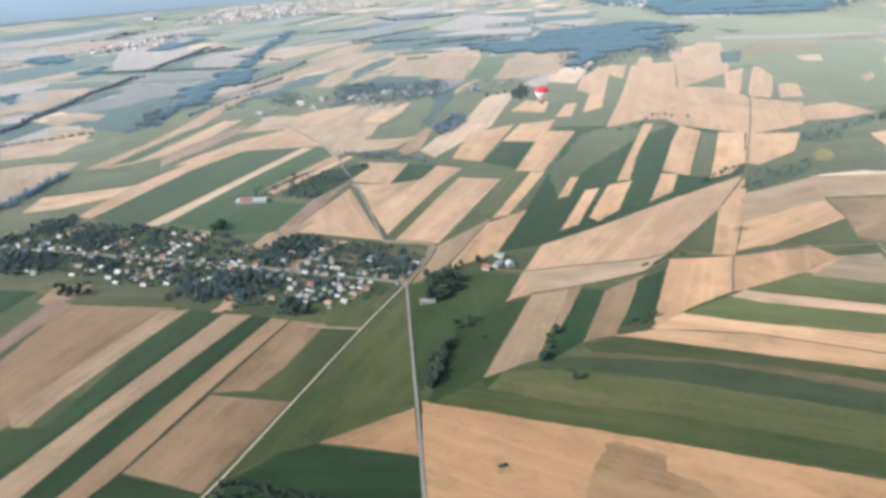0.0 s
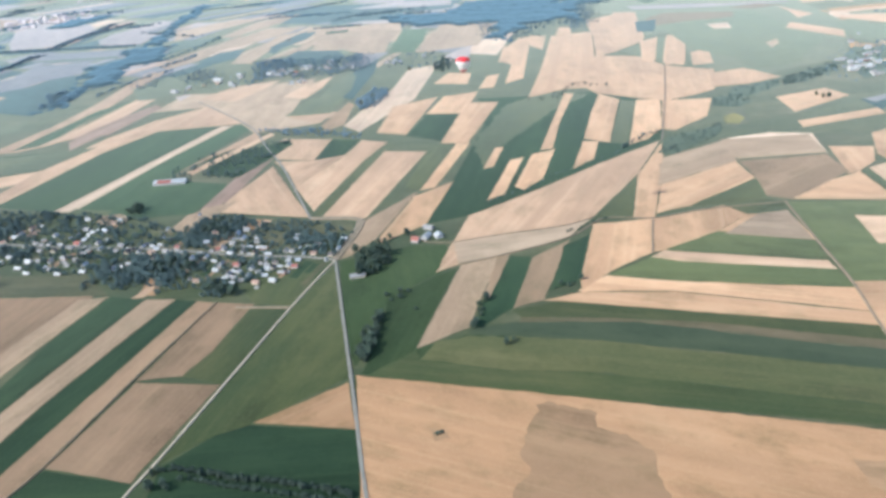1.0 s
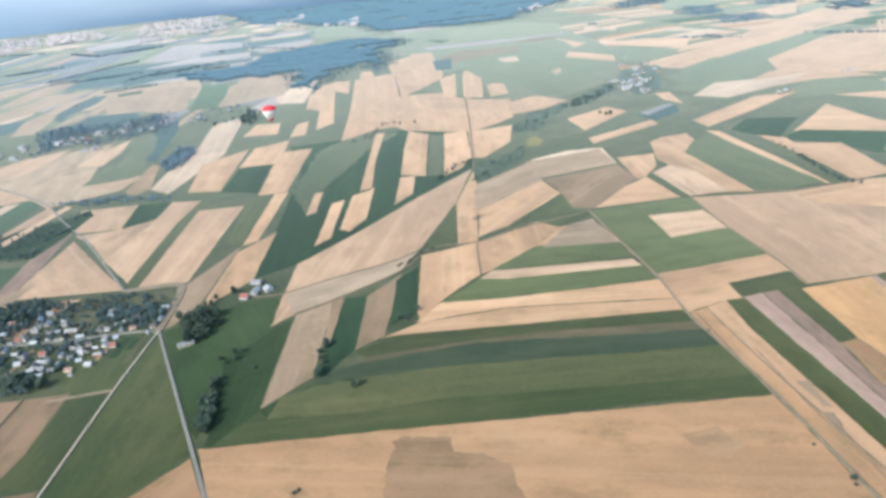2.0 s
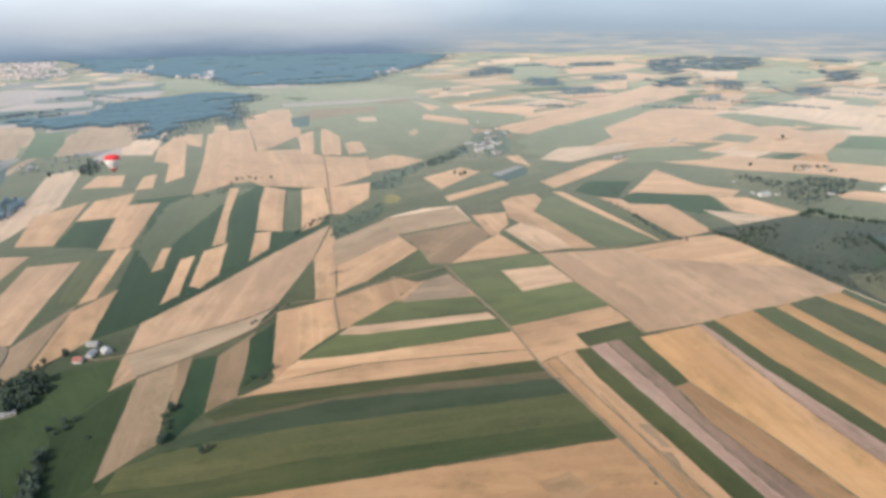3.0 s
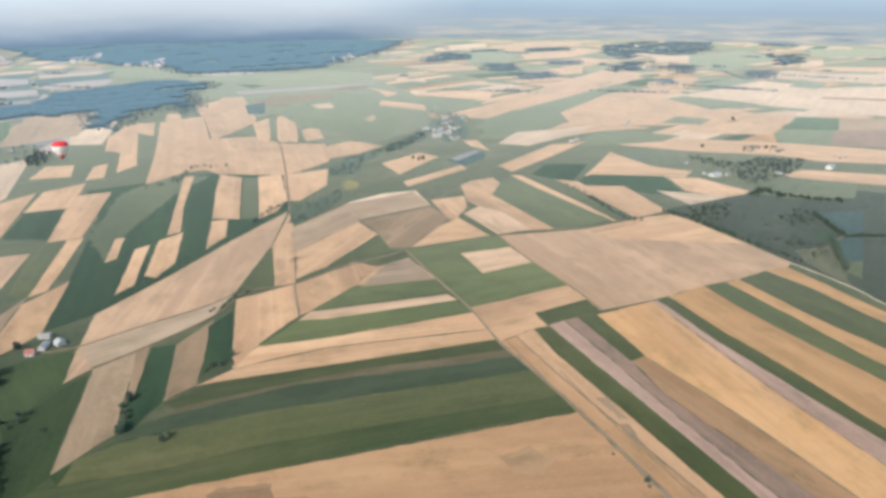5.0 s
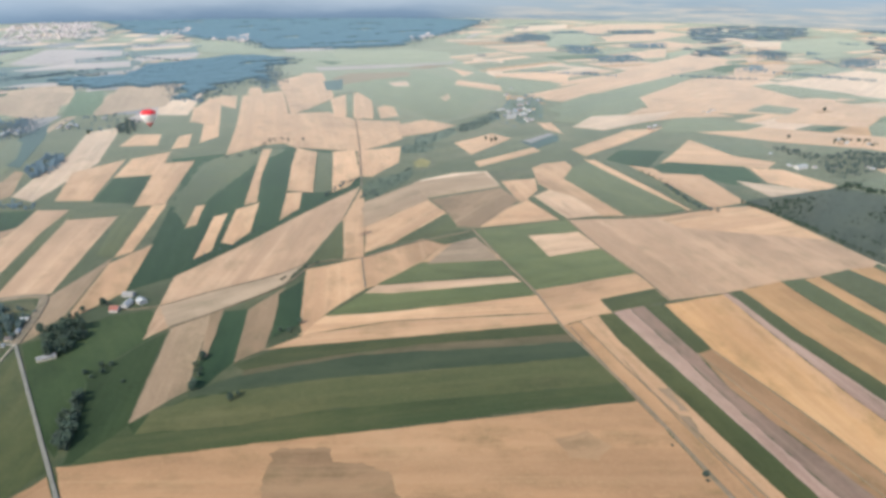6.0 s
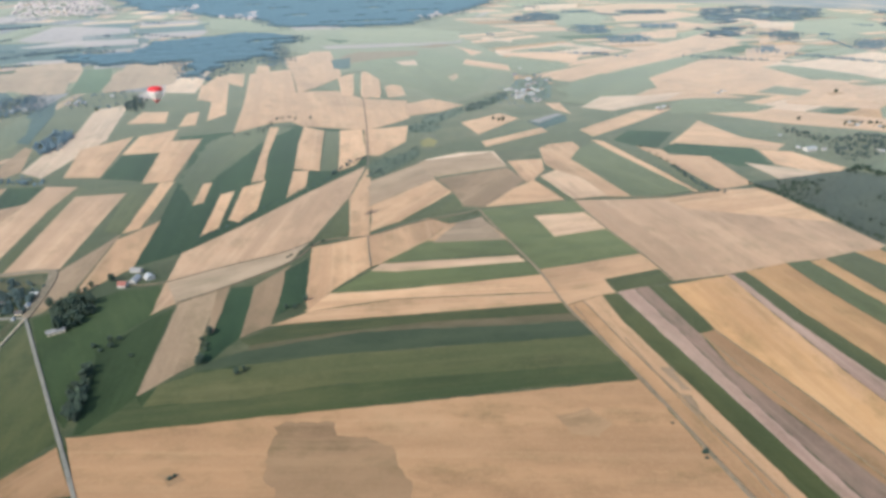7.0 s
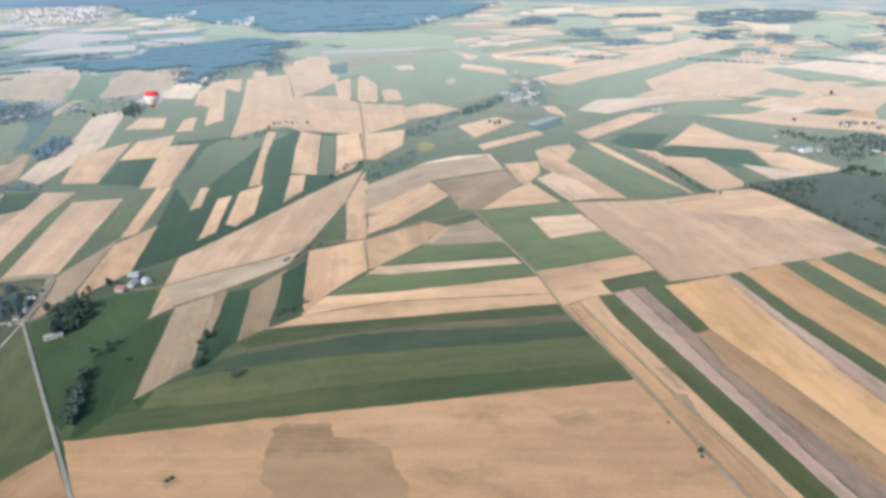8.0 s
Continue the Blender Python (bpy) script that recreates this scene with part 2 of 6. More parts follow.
ROOFS = {
    "red": plain_material("red_tiles", (0.32, 0.125, 0.1), (0.23, 0.1, 0.08), 0.5),
    "rust": plain_material("faded_orange_tiles", (0.36, 0.245, 0.19), (0.27, 0.18, 0.145), 0.5),
    "grey": plain_material("grey_fibre_cement", (0.3, 0.3, 0.295), (0.2, 0.2, 0.2), 0.4),
    "pale": plain_material("pale_town_roofs", (0.62, 0.56, 0.55), (0.46, 0.4, 0.4), 0.02),
    "white": plain_material("pale_sheet_metal", (0.44, 0.46, 0.46), (0.28, 0.3, 0.31), 0.3, 0.45),
    "slate": plain_material("dark_shingles", (0.12, 0.11, 0.11), (0.08, 0.075, 0.075), 0.5),
    "bluish": plain_material("bluish_sheet_metal", (0.38, 0.42, 0.46), (0.3, 0.34, 0.38), 0.4, 0.5),
}
PANE = plain_material("window_glass", (0.05, 0.06, 0.07), (0.04, 0.05, 0.06), 0.5, 0.1, bump=0.0)
TIMBER = plain_material("painted_timber", (0.24, 0.15, 0.09), (0.17, 0.11, 0.07), 2.0)
CLOTH_RED = plain_material("red_nylon", (0.68, 0.035, 0.04), (0.6, 0.03, 0.04), 0.5, 0.6, per_object=0)
CLOTH_WHITE = plain_material("white_nylon", (0.82, 0.78, 0.76), (0.75, 0.71, 0.69), 0.5, 0.6, per_object=0)
WICKER = plain_material("red_wicker", (0.45, 0.06, 0.05), (0.33, 0.05, 0.04), 3.0)


# ---- building helpers ----
def part(name, bm, material, parent, label=""):
    """One mesh object under a thing or a part."""
    me = bpy.data.meshes.new(name)
    bm.to_mesh(me)
    bm.free()
    me.materials.append(material)
    ob = new(name, me)
    ob.parent = parent
    return tagged(ob, label)


def box(bm, lo, hi, bevel=0.0):
    r = bmesh.ops.create_cube(bm, size=1.0)
    size, mid = Vector(hi) - Vector(lo), (Vector(hi) + Vector(lo)) / 2
    bmesh.ops.transform(bm, matrix=Matrix.Translation(mid) @ Matrix.Diagonal((*size, 1)), verts=r["verts"])
    if bevel:
        bmesh.ops.bevel(bm, geom=list({e for v in r["verts"] for e in v.link_edges}), offset=bevel, segments=1, affect="EDGES")


def prism(bm, outline, along, depth):
    """An outline in the x-z plane drawn out along y from along to along + depth."""
    front = [bm.verts.new((x, along, z)) for x, z in outline]
    back = [bm.verts.new((x, along + depth, z)) for x, z in outline]
    bm.faces.new(front)
    bm.faces.new(back[::-1])
    for i in range(len(outline)):
        j = (i + 1) % len(outline)
        bm.faces.new((front[j], front[i], back[i], back[j]))
    bmesh.ops.recalc_face_normals(bm, faces=bm.faces[:])


# ---- the plain ----
REACH = 4760.0
bm = bmesh.new()
rings = [0, 400, 900, 1600, 2500, 3500, REACH]
hub, last = bm.verts.new((0, 0, 0)), None
for r in rings[1:]:
    ring = [bm.verts.new((r * math.cos(a * math.tau / 96), r * math.sin(a * math.tau / 96), 0)) for a in range(96)]
    for i in range(96):
        j = (i + 1) % 96
        bm.faces.new((hub, ring[i], ring[j]) if last is None else (last[i], ring[i], ring[j], last[j]))
    last = ring
bmesh.ops.recalc_face_normals(bm, faces=bm.faces[:])
ground = part("ground", bm, GROUND, None)
tagged(ground, "flat green farmland plain reaching the horizon", "ground", kind="structure")


def haze_material():
    """The far distance: forest under mist, then hazy fields, by bearing, paler towards the sky."""
    m = bpy.data.materials.new("far_haze")
    m.use_nodes = True
    n, l = m.node_tree.nodes, m.node_tree.links
    n.clear()
    out, em = n.new("ShaderNodeOutputMaterial"), n.new("ShaderNodeEmission")
    tc, sep = n.new("ShaderNodeTexCoord"), n.new("ShaderNodeSeparateXYZ")
    l.new(tc.outputs["Object"], sep.inputs[0])
    arc = n.new("ShaderNodeMath")
    arc.operation = "ARCTAN2"
    l.new(sep.outputs["X"], arc.inputs[0])
    l.new(sep.outputs["Y"], arc.inputs[1])

    def noisy(value, amount, scale):
        """A value swayed by soft noise, so that no border runs straight."""
        mp, mul, add = n.new("ShaderNodeMapping"), n.new("ShaderNodeMath"), n.new("ShaderNodeMath")
        mp.inputs["Scale"].default_value = scale
        l.new(tc.outputs["Object"], mp.inputs["Vector"])
        mul.operation, add.operation = "MULTIPLY_ADD", "ADD"
        mul.inputs[1].default_value, mul.inputs[2].default_value = amount, -amount / 2
        l.new(speckle(n, l, mp.outputs[0], 1.0, 5, 0.6), mul.inputs[0])
        l.new(value, add.inputs[0])
        l.new(mul.outputs[0], add.inputs[1])
        return add.outputs[0]

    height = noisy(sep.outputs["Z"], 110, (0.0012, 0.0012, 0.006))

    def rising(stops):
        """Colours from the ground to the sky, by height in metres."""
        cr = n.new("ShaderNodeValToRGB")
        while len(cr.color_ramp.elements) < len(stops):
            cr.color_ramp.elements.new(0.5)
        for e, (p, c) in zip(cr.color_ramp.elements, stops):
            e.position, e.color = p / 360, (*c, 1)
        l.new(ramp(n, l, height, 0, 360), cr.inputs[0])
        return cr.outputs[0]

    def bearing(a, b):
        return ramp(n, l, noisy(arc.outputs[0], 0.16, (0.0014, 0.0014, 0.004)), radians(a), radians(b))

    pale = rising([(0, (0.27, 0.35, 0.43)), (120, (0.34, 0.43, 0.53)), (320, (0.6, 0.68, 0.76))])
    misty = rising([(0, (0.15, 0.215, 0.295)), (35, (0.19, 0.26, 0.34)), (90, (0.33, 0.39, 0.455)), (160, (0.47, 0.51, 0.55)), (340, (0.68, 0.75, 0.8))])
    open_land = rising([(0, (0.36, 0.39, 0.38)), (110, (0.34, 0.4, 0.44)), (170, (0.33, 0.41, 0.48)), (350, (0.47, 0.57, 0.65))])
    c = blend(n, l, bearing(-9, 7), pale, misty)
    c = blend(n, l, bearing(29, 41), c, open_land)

    def streaks(scale, lo, hi, top, side):
        mp, fade = n.new("ShaderNodeMapping"), n.new("ShaderNodeMapRange")
        mp.inputs["Scale"].default_value = scale
        l.new(tc.outputs["Object"], mp.inputs["Vector"])
        fade.inputs["From Min"].default_value, fade.inputs["From Max"].default_value = 30, top
        fade.inputs["To Min"].default_value, fade.inputs["To Max"].default_value = 0.85, 0.0
        l.new(sep.outputs["Z"], fade.inputs["Value"])
        share = ramp(n, l, speckle(n, l, mp.outputs[0], 1.0, 6, 0.62), lo, hi)
        for other in (fade.outputs[0], side):
            mul = n.new("ShaderNodeMath")
            mul.operation = "MULTIPLY"
            l.new(share, mul.inputs[0])
            l.new(other, mul.inputs[1])
            share = mul.outputs[0]
        return share

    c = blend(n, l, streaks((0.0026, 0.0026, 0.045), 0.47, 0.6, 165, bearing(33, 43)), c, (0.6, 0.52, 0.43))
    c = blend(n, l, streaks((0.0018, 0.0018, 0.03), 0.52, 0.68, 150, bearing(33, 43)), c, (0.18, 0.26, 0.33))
    # mist, haze and far land are painted colours that glow on their own
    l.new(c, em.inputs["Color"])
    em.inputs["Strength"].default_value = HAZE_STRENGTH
    l.new(em.outputs[0], out.inputs[0])
    return m


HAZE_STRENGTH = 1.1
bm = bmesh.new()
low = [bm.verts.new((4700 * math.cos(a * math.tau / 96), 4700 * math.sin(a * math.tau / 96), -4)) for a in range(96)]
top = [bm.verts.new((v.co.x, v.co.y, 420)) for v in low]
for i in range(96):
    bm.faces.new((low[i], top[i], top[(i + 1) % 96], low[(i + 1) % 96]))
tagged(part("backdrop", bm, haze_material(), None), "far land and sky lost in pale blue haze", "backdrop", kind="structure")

# ---- fields: thin slabs of crop on the plain ----
FIELD_NAMES = {"mellow": ("stubble_field", "harvested field of weathered tan cereal stubble"),
               "stubble": ("stubble_field", "harvested field of tan cereal stubble with faint rows"),
               "wheat": ("wheat_field", "golden field of ripe standing wheat"),
               "straw": ("straw_field", "pale field of cut straw with drill rows"),
               "fresh": ("crop_field", "fresh mid-green field of a young crop"),
               "pink": ("straw_field", "pinkish tan field of cut straw with drill rows"),
               "lilac": ("harrowed_field", "greyish pink field of freshly harrowed soil"),
               "tan": ("stubble_field", "harvested field of short brownish cereal stubble"),
               "grey": ("stubble_field", "greyish field of old cereal stubble with haze painted in"),
               "ash": ("stubble_field", "ashen field of old cereal stubble, greyed for distance haze"),
               "hazed_green": ("kale_field", "leafy green field tinted blue for distance haze"),
               "maize": ("maize_field", "rich green field of standing maize"),
               "patch": ("stubble_patch", "darker patch within a stubble field"),
               "buff": ("stubble_field", "greyish buff field of old cereal stubble"),
               "dun": ("stubble_field", "dull brown field of cereal stubble"),
               "worn": ("stubble_field", "dark brownish field of stubble"),
               "fallow": ("fallow_field", "brown-grey fallow field of bare soil"),
               "green": ("green_field", "mid-green field of leafy summer crop"),
               "dark": ("beet_field", "dark green field of dense leafy beet"),
               "grass": ("meadow", "green meadow of uneven grass"),
               "weedy": ("meadow", "green meadow with yellowish weedy patches"),
               "clover": ("clover_field", "blue-green field of dense clover"),
               "drab": ("stubble_field", "drab brown field of weedy old stubble"),
               "lush": ("meadow", "lush dark green meadow of long grass"),
               "dry": ("dry_meadow", "parched brownish strip of meadow"),
               "scrub": ("rough_meadow", "rough grey-green damp meadow with tussocks"),
               "yellow": ("flower_patch", "small yellowish patch of flowering mustard"),
               "olive": ("dry_meadow", "olive meadow of patchy half-dry grass")}
edge_rng = random.Random(11)
laid = []     # outline, bounds and level of every field so far


def crosses(a, b):
    """Whether two outlines overlap."""
    def within(p, poly):
        hit = False
        for (x0, y0), (x1, y1) in zip(poly, poly[1:] + poly[:1]):
            if (y0 > p[1]) != (y1 > p[1]) and p[0] < (x1 - x0) * (p[1] - y0) / (y1 - y0) + x0:
                hit = not hit
        return hit

    def turn(p, q, r):
        return (q[0] - p[0]) * (r[1] - p[1]) - (q[1] - p[1]) * (r[0] - p[0])

    if any(within(p, b) for p in a) or any(within(p, a) for p in b):
        return True
    for p, q in zip(a, a[1:] + a[:1]):
        for r, t in zip(b, b[1:] + b[:1]):
            if turn(p, q, r) * turn(p, q, t) < 0 and turn(r, t, p) * turn(r, t, q) < 0:
                return True
    return False


def level(corners):
    """How many fields lie under this one: a later field lies on an earlier one."""
    n = len(corners)
    cx, cy = sum(p[0] for p in corners) / n, sum(p[1] for p in corners) / n
    slim = [(cx + (x - cx) * 0.97, cy + (y - cy) * 0.97) for x, y in corners]
    xs, ys = [p[0] for p in corners], [p[1] for p in corners]
    bounds = (min(xs) - 2, max(xs) + 2, min(ys) - 2, max(ys) + 2)
    top = 0
    for other, o, high in laid:
        if high >= top and o[0] < bounds[1] and bounds[0] < o[1] and o[2] < bounds[3] and bounds[2] < o[3] and crosses(slim, other):
            top = high + 1
    laid.append((list(corners), bounds, top))
    return top


def field(crop, *corners, ragged=0.6):
    """A field with slightly ragged borders; its rows run along its longest side."""
    pts = [Vector((x, y)) for x, y in corners]
    n = len(pts)
    mid = sum(pts, Vector((0, 0))) / n
    a, b = max(((pts[i], pts[(i + 1) % n]) for i in range(n)), key=lambda s: (s[1] - s[0]).length)
    heading = math.atan2(b.y - a.y, b.x - a.x)
    turn = Matrix.Rotation(-heading, 2)
    line = []
    around = sum(p.x * q.y - q.x * p.y for p, q in zip(pts, pts[1:] + pts[:1]))
    baulk = math.copysign(0.55 if mid.length < 1700 else 0.0, around)     # half a grassy baulk along each border
    for i in range(n):
        p, q = pts[i], pts[(i + 1) % n]
        side = q - p
        steps = max(1, min(60, int(side.length / (9 if ragged < 2 else 4))))
        out = Vector((-side.y, side.x)).normalized()
        for k in range(steps):
            at = p + side * k / steps
            wobble = 0.0
            if k > 0 or ragged > 2:
                wobble = min(ragged, 0.02 * ragged * side.length) * 1.6 * noise.fractal(Vector((at.x, at.y, 3.0)) * (0.07 if ragged < 2 else 0.045), 0.9, 2.0, 4)
            if k > 0:
                wobble += baulk
            line.append(turn @ (p + side * k / steps + out * wobble - mid))
    z = 0.12 + 0.045 * level(corners) + edge_rng.uniform(0, 0.01)
    bm = bmesh.new()
    cap = bm.faces.new([bm.verts.new((v.x, v.y, z)) for v in line])
    skirt = bmesh.ops.extrude_face_region(bm, geom=[cap])
    for v in skirt["geom"]:
        if isinstance(v, bmesh.types.BMVert):
            v.co.z = -0.3
    bmesh.ops.recalc_face_normals(bm, faces=bm.faces[:])
    bmesh.ops.triangulate(bm, faces=[f for f in bm.faces if len(f.verts) > 4])
    name, label = FIELD_NAMES[crop]
    ob = part(name, bm, CROPS[crop], None)
    ob.matrix_world = Matrix.Translation((mid.x, mid.y, 0)) @ Matrix.Rotation(heading, 4, "Z")
    return tagged(ob, label, "field", "fields of the plain", "structure")


road_level = itertools.count()


def lane(name, width, *points):
    """A road that bends softly through its points, a little proud of the fields."""
    mat = {"asphalt_road": ASPHALT, "gravel_road": GRAVEL, "dirt_track": DIRT}[name]
    pts = [Vector(p) for p in points]
    fine = []
    for i in range(len(pts) - 1):
        p0, p1, p2, p3 = pts[max(i - 1, 0)], pts[i], pts[i + 1], pts[min(i + 2, len(pts) - 1)]
        steps = max(2, int((p2 - p1).length / 12))
        for k in range(steps):
            t = k / steps
            fine.append(0.5 * (2 * p1 + (p2 - p0) * t + (2 * p0 - 5 * p1 + 4 * p2 - p3) * t * t + (3 * p1 - p0 - 3 * p2 + p3) * t ** 3))
    fine.append(pts[-1])
    z = 0.85 + 0.01 * next(road_level)
    bm, rows = bmesh.new(), []
    for i, p in enumerate(fine):
        d = (fine[min(i + 1, len(fine) - 1)] - fine[max(i - 1, 0)]).normalized()
        s = Vector((-d.y, d.x)) * width / 2 * edge_rng.uniform(0.9, 1.1)
        rows.append([bm.verts.new((q.x, q.y, zz)) for q, zz in ((p + s * 1.3, -0.2), (p + s, z), (p - s, z), (p - s * 1.3, -0.2))])
    for a, b in zip(rows, rows[1:]):
        for i in range(3):
            bm.faces.new((a[i], a[i + 1], b[i + 1], b[i]))
    bmesh.ops.recalc_face_normals(bm, faces=bm.faces[:])
    words = {"asphalt_road": "narrow grey asphalt country road between fields", "gravel_road": "narrow white gravel road along fields",
             "dirt_track": "worn brown dirt track between fields"}[name]
    return tagged(part(name, bm, mat, None), words, "road", kind="structure")


far_rng = random.Random(8)


def far_strips():
    """Strip fields towards the horizon, too far off to map one by one: (bearings, distances, heading, share, crops)."""
    zones = [((33, 82), (1750, 4600), 2, 0.8, ("stubble", "stubble", "straw", "wheat", "stubble", "tan", "grass", "green", "dark")),
             ((-44, 13), (1700, 4600), 57, 0.88, ("ash", "buff", "grey", "ash", "straw", "hazed_green", "grass", "ash", "green", "hazed_green", "buff", "lilac")),
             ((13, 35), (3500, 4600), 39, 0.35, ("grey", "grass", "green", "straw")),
             ((82, 140), (700, 3200), -40, 0.7, ("stubble", "wheat", "straw", "green", "dark", "grass")),
             ((-95, -58), (800, 3200), 60, 0.7, ("ash", "straw", "fallow", "hazed_green", "hazed_green", "grass"))]
    for (b0, b1), (r0, r1), heading, share, crops in zones:
        c, s = math.cos(radians(heading)), math.sin(radians(heading))
        u = -4700.0
        while u < 4700:
            block = far_rng.uniform(170, 420)
            v = -4700.0
            lean = far_rng.uniform(-0.25, 0.25)
            while v < 4700:
                deep = far_rng.choice((far_rng.uniform(16, 50), far_rng.uniform(28, 110)))
                mu, mv = u + block / 2, v + deep / 2
                x, y = c * mu - s * mv, s * mu + c * mv
                r, bearing = math.hypot(x, y), math.degrees(math.atan2(x, y))
                if b0 < bearing < b1 and r0 < r < r1 and far_rng.random() < share * (1.0 if r < 3600 else 0.8):
                    a, b = far_rng.uniform(0, 20), far_rng.uniform(0, 30)
                    ring = []
                    for du, dv in ((a, 0), (block - b, 0), (block - b, deep - 2), (a, deep - 2)):
                        uu, vv = u + du, v + dv + lean * du
                        px, py = c * uu - s * vv, s * uu + c * vv
                        k = min(1.0, 4640 / math.hypot(px, py))
                        ring.append((px * k, py * k))
                    field(far_rng.choice(crops), *ring)
                v += deep * far_rng.choice((1.0, 1.0, 1.0, 1.6))
            u += block * far_rng.choice((1.0, 1.05, 1.2))


# far strips, by bearing and distance
far_strips()
# mapped fields
field("buff", (-114, 2021), (3, 2248), (152, 2331), (140, 1977), (-1, 1863))
field("hazed_green", (-70, 2377), (180, 2507), (168, 2351), (-61, 2314))
field("olive", (849, 2731), (1181, 2761), (1439, 2267), (1290, 1741), (1050, 1392), (735, 1273), (724, 1460), (854, 1785), (719, 1777), (811, 2128), (698, 2210))
field("grey", (975, 2838), (1179, 2812), (1149, 2714), (967, 2754))
field("stubble", (1512, 969), (1735, 1010), (1918, 908), (1608, 809), (1482, 941))
field("green", (1620, 809), (1893, 895), (1957, 809), (1599, 670), (1537, 757))
field("fallow", (1599, 670), (1957, 809), (2041, 682), (1702, 555))
field("stubble", (1237, 975), (1389, 953), (1561, 725), (1668, 542), (1541, 494), (1435, 616), (1418, 699), (1312, 826))
field("green", (1221, 1060), (1361, 1104), (1434, 936), (1348, 923), (1170, 996))
field("grass", (1205, 918), (1292, 854), (1218, 763), (1128, 801), (1161, 911))
field("stubble", (1457, 1034), (1419, 1219), (1148, 1208), (1169, 1098), (1334, 1089))
field("green", (1039, 1208), (1176, 1300), (1845, 1455), (1645, 1329), (1336, 1260), (1087, 1142))
field("straw", (1042, 1139), (1208, 1232), (1240, 1166), (1383, 1150), (1270, 1103), (1078, 1077))
field("stubble", (905, 986), (1126, 1056), (1211, 1030), (1041, 974), (895, 934))
field("stubble", (735, 1144), (851, 1175), (860, 1118), (715, 1050))
field("grass", (717, 1044), (858, 1107), (857, 1037), (702, 1005))
field("stubble", (691, 1004), (852, 1035), (843, 1003), (679, 971))
field("stubble", (997, 1208), (1031, 1198), (979, 1095), (975, 1152))
field("stubble", (1019, 848), (1172, 928), (1140, 798), (1167, 725), (1118, 706), (982, 830))
field("dark", (930, 810), (997, 829), (1094, 738), (1032, 656), (977, 676), (972, 743))
field("stubble", (1091, 726), (1135, 689), (1128, 612), (1129, 585), (1063, 573), (1041, 654))
field("straw", (1003, 686), (1065, 595), (1053, 565), (976, 599))
field("dark", (913, 900), (988, 937), (1055, 887), (939, 818), (898, 862))
field("scrub", (925, 610), (1115, 579), (1227, 575), (1315, 393), (812, 210), (861, 374), (911, 527))
field("grass", (1122, 566), (1258, 580), (1314, 494), (1211, 460), (1142, 511))
field("stubble", (1282, 606), (1342, 602), (1449, 460), (1363, 427), (1269, 586))
field("stubble", (918, 848), (941, 807), (929, 779), (983, 739), (920, 604), (852, 612), (878, 689))
field("grass", (906, 915), (918, 848), (878, 689), (850, 611), (816, 616), (844, 706))
field("stubble", (875, 918), (890, 902), (844, 706), (818, 620), (809, 631), (822, 711))
field("fresh", (816, 884), (869, 907), (827, 693), (816, 628), (731, 638), (714, 653), (760, 838))
field("stubble", (756, 919), (789, 932), (838, 925), (823, 888), (763, 841), (717, 651), (686, 667), (702, 806), (705, 838))
field("stubble", (662, 882), (722, 866), (684, 812), (639, 781), (622, 780))
field("pink", (659, 791), (702, 806), (712, 756), (689, 668), (636, 686))
field("grass", (641, 783), (659, 791), (637, 685), (626, 688))
field("stubble", (506, 720), (591, 765), (623, 776), (641, 783), (624, 689))
field("mellow", (634, 681), (752, 625), (870, 606), (911, 589), (908, 551), (861, 373), (841, 369), (807, 380), (759, 386), (710, 400), (626, 413), (558, 432), (568, 461), (583, 501), (601, 580))
field("stubble", (750, 623), (868, 604), (908, 588), (906, 550), (881, 447), (816, 509), (747, 579))
field("fresh", (497, 713), (634, 682), (601, 580), (583, 501), (450, 525), (469, 605))
field("pink", (547, 661), (615, 638), (603, 578), (526, 591))
field("stubble", (450, 525), (581, 502), (571, 461), (498, 471), (487, 441), (471, 446), (423, 446))
field("green", (498, 472), (569, 460), (559, 431), (490, 442))
field("tan", (423, 446), (445, 445), (420, 349), (398, 247), (386, 193), (371, 130), (349, 147), (366, 207), (398, 325), (412, 391))
field("stubble", (445, 445), (471, 446), (454, 403), (427, 298), (397, 185), (380, 121), (371, 130), (386, 193), (398, 247), (420, 349))
field("green", (472, 447), (489, 443), (467, 363), (446, 282), (416, 171), (397, 109), (380, 121), (397, 185), (427, 298), (454, 403))
field("lilac", (489, 443), (510, 440), (486, 360), (455, 265), (427, 163), (411, 100), (397, 109), (416, 171), (446, 282), (467, 363))
field("fallow", (510, 440), (527, 436), (497, 341), (474, 287), (464, 237), (449, 146), (441, 87), (411, 100), (427, 163), (455, 265), (486, 360))
field("green", (527, 436), (548, 427), (516, 340), (496, 341))
field("tan", (497, 341), (516, 340), (494, 226), (470, 131), (459, 88), (440, 88), (448, 147), (464, 237), (475, 288))
field("wheat", (548, 427), (625, 412), (595, 341), (553, 229), (526, 141), (512, 94), (457, 81), (470, 131), (494, 226), (516, 340))
field("lilac", (623, 412), (636, 410), (598, 311), (575, 231), (556, 153), (542, 101), (512, 94), (526, 141), (553, 229), (595, 341))
field("green", (630, 410), (649, 409), (619, 318), (598, 232), (575, 161), (559, 104), (542, 101), (557, 154), (575, 231), (596, 313))
field("wheat", (649, 409), (708, 401), (686, 339), (665, 261), (651, 193), (641, 127), (559, 104), (575, 161), (598, 232), (619, 318))
field("green", (708, 401), (737, 390), (716, 317), (681, 206), (665, 135), (641, 127), (651, 193), (665, 261), (686, 339))
field("wheat", (737, 390), (759, 386), (729, 287), (716, 221), (705, 153), (665, 135), (681, 206), (716, 317))
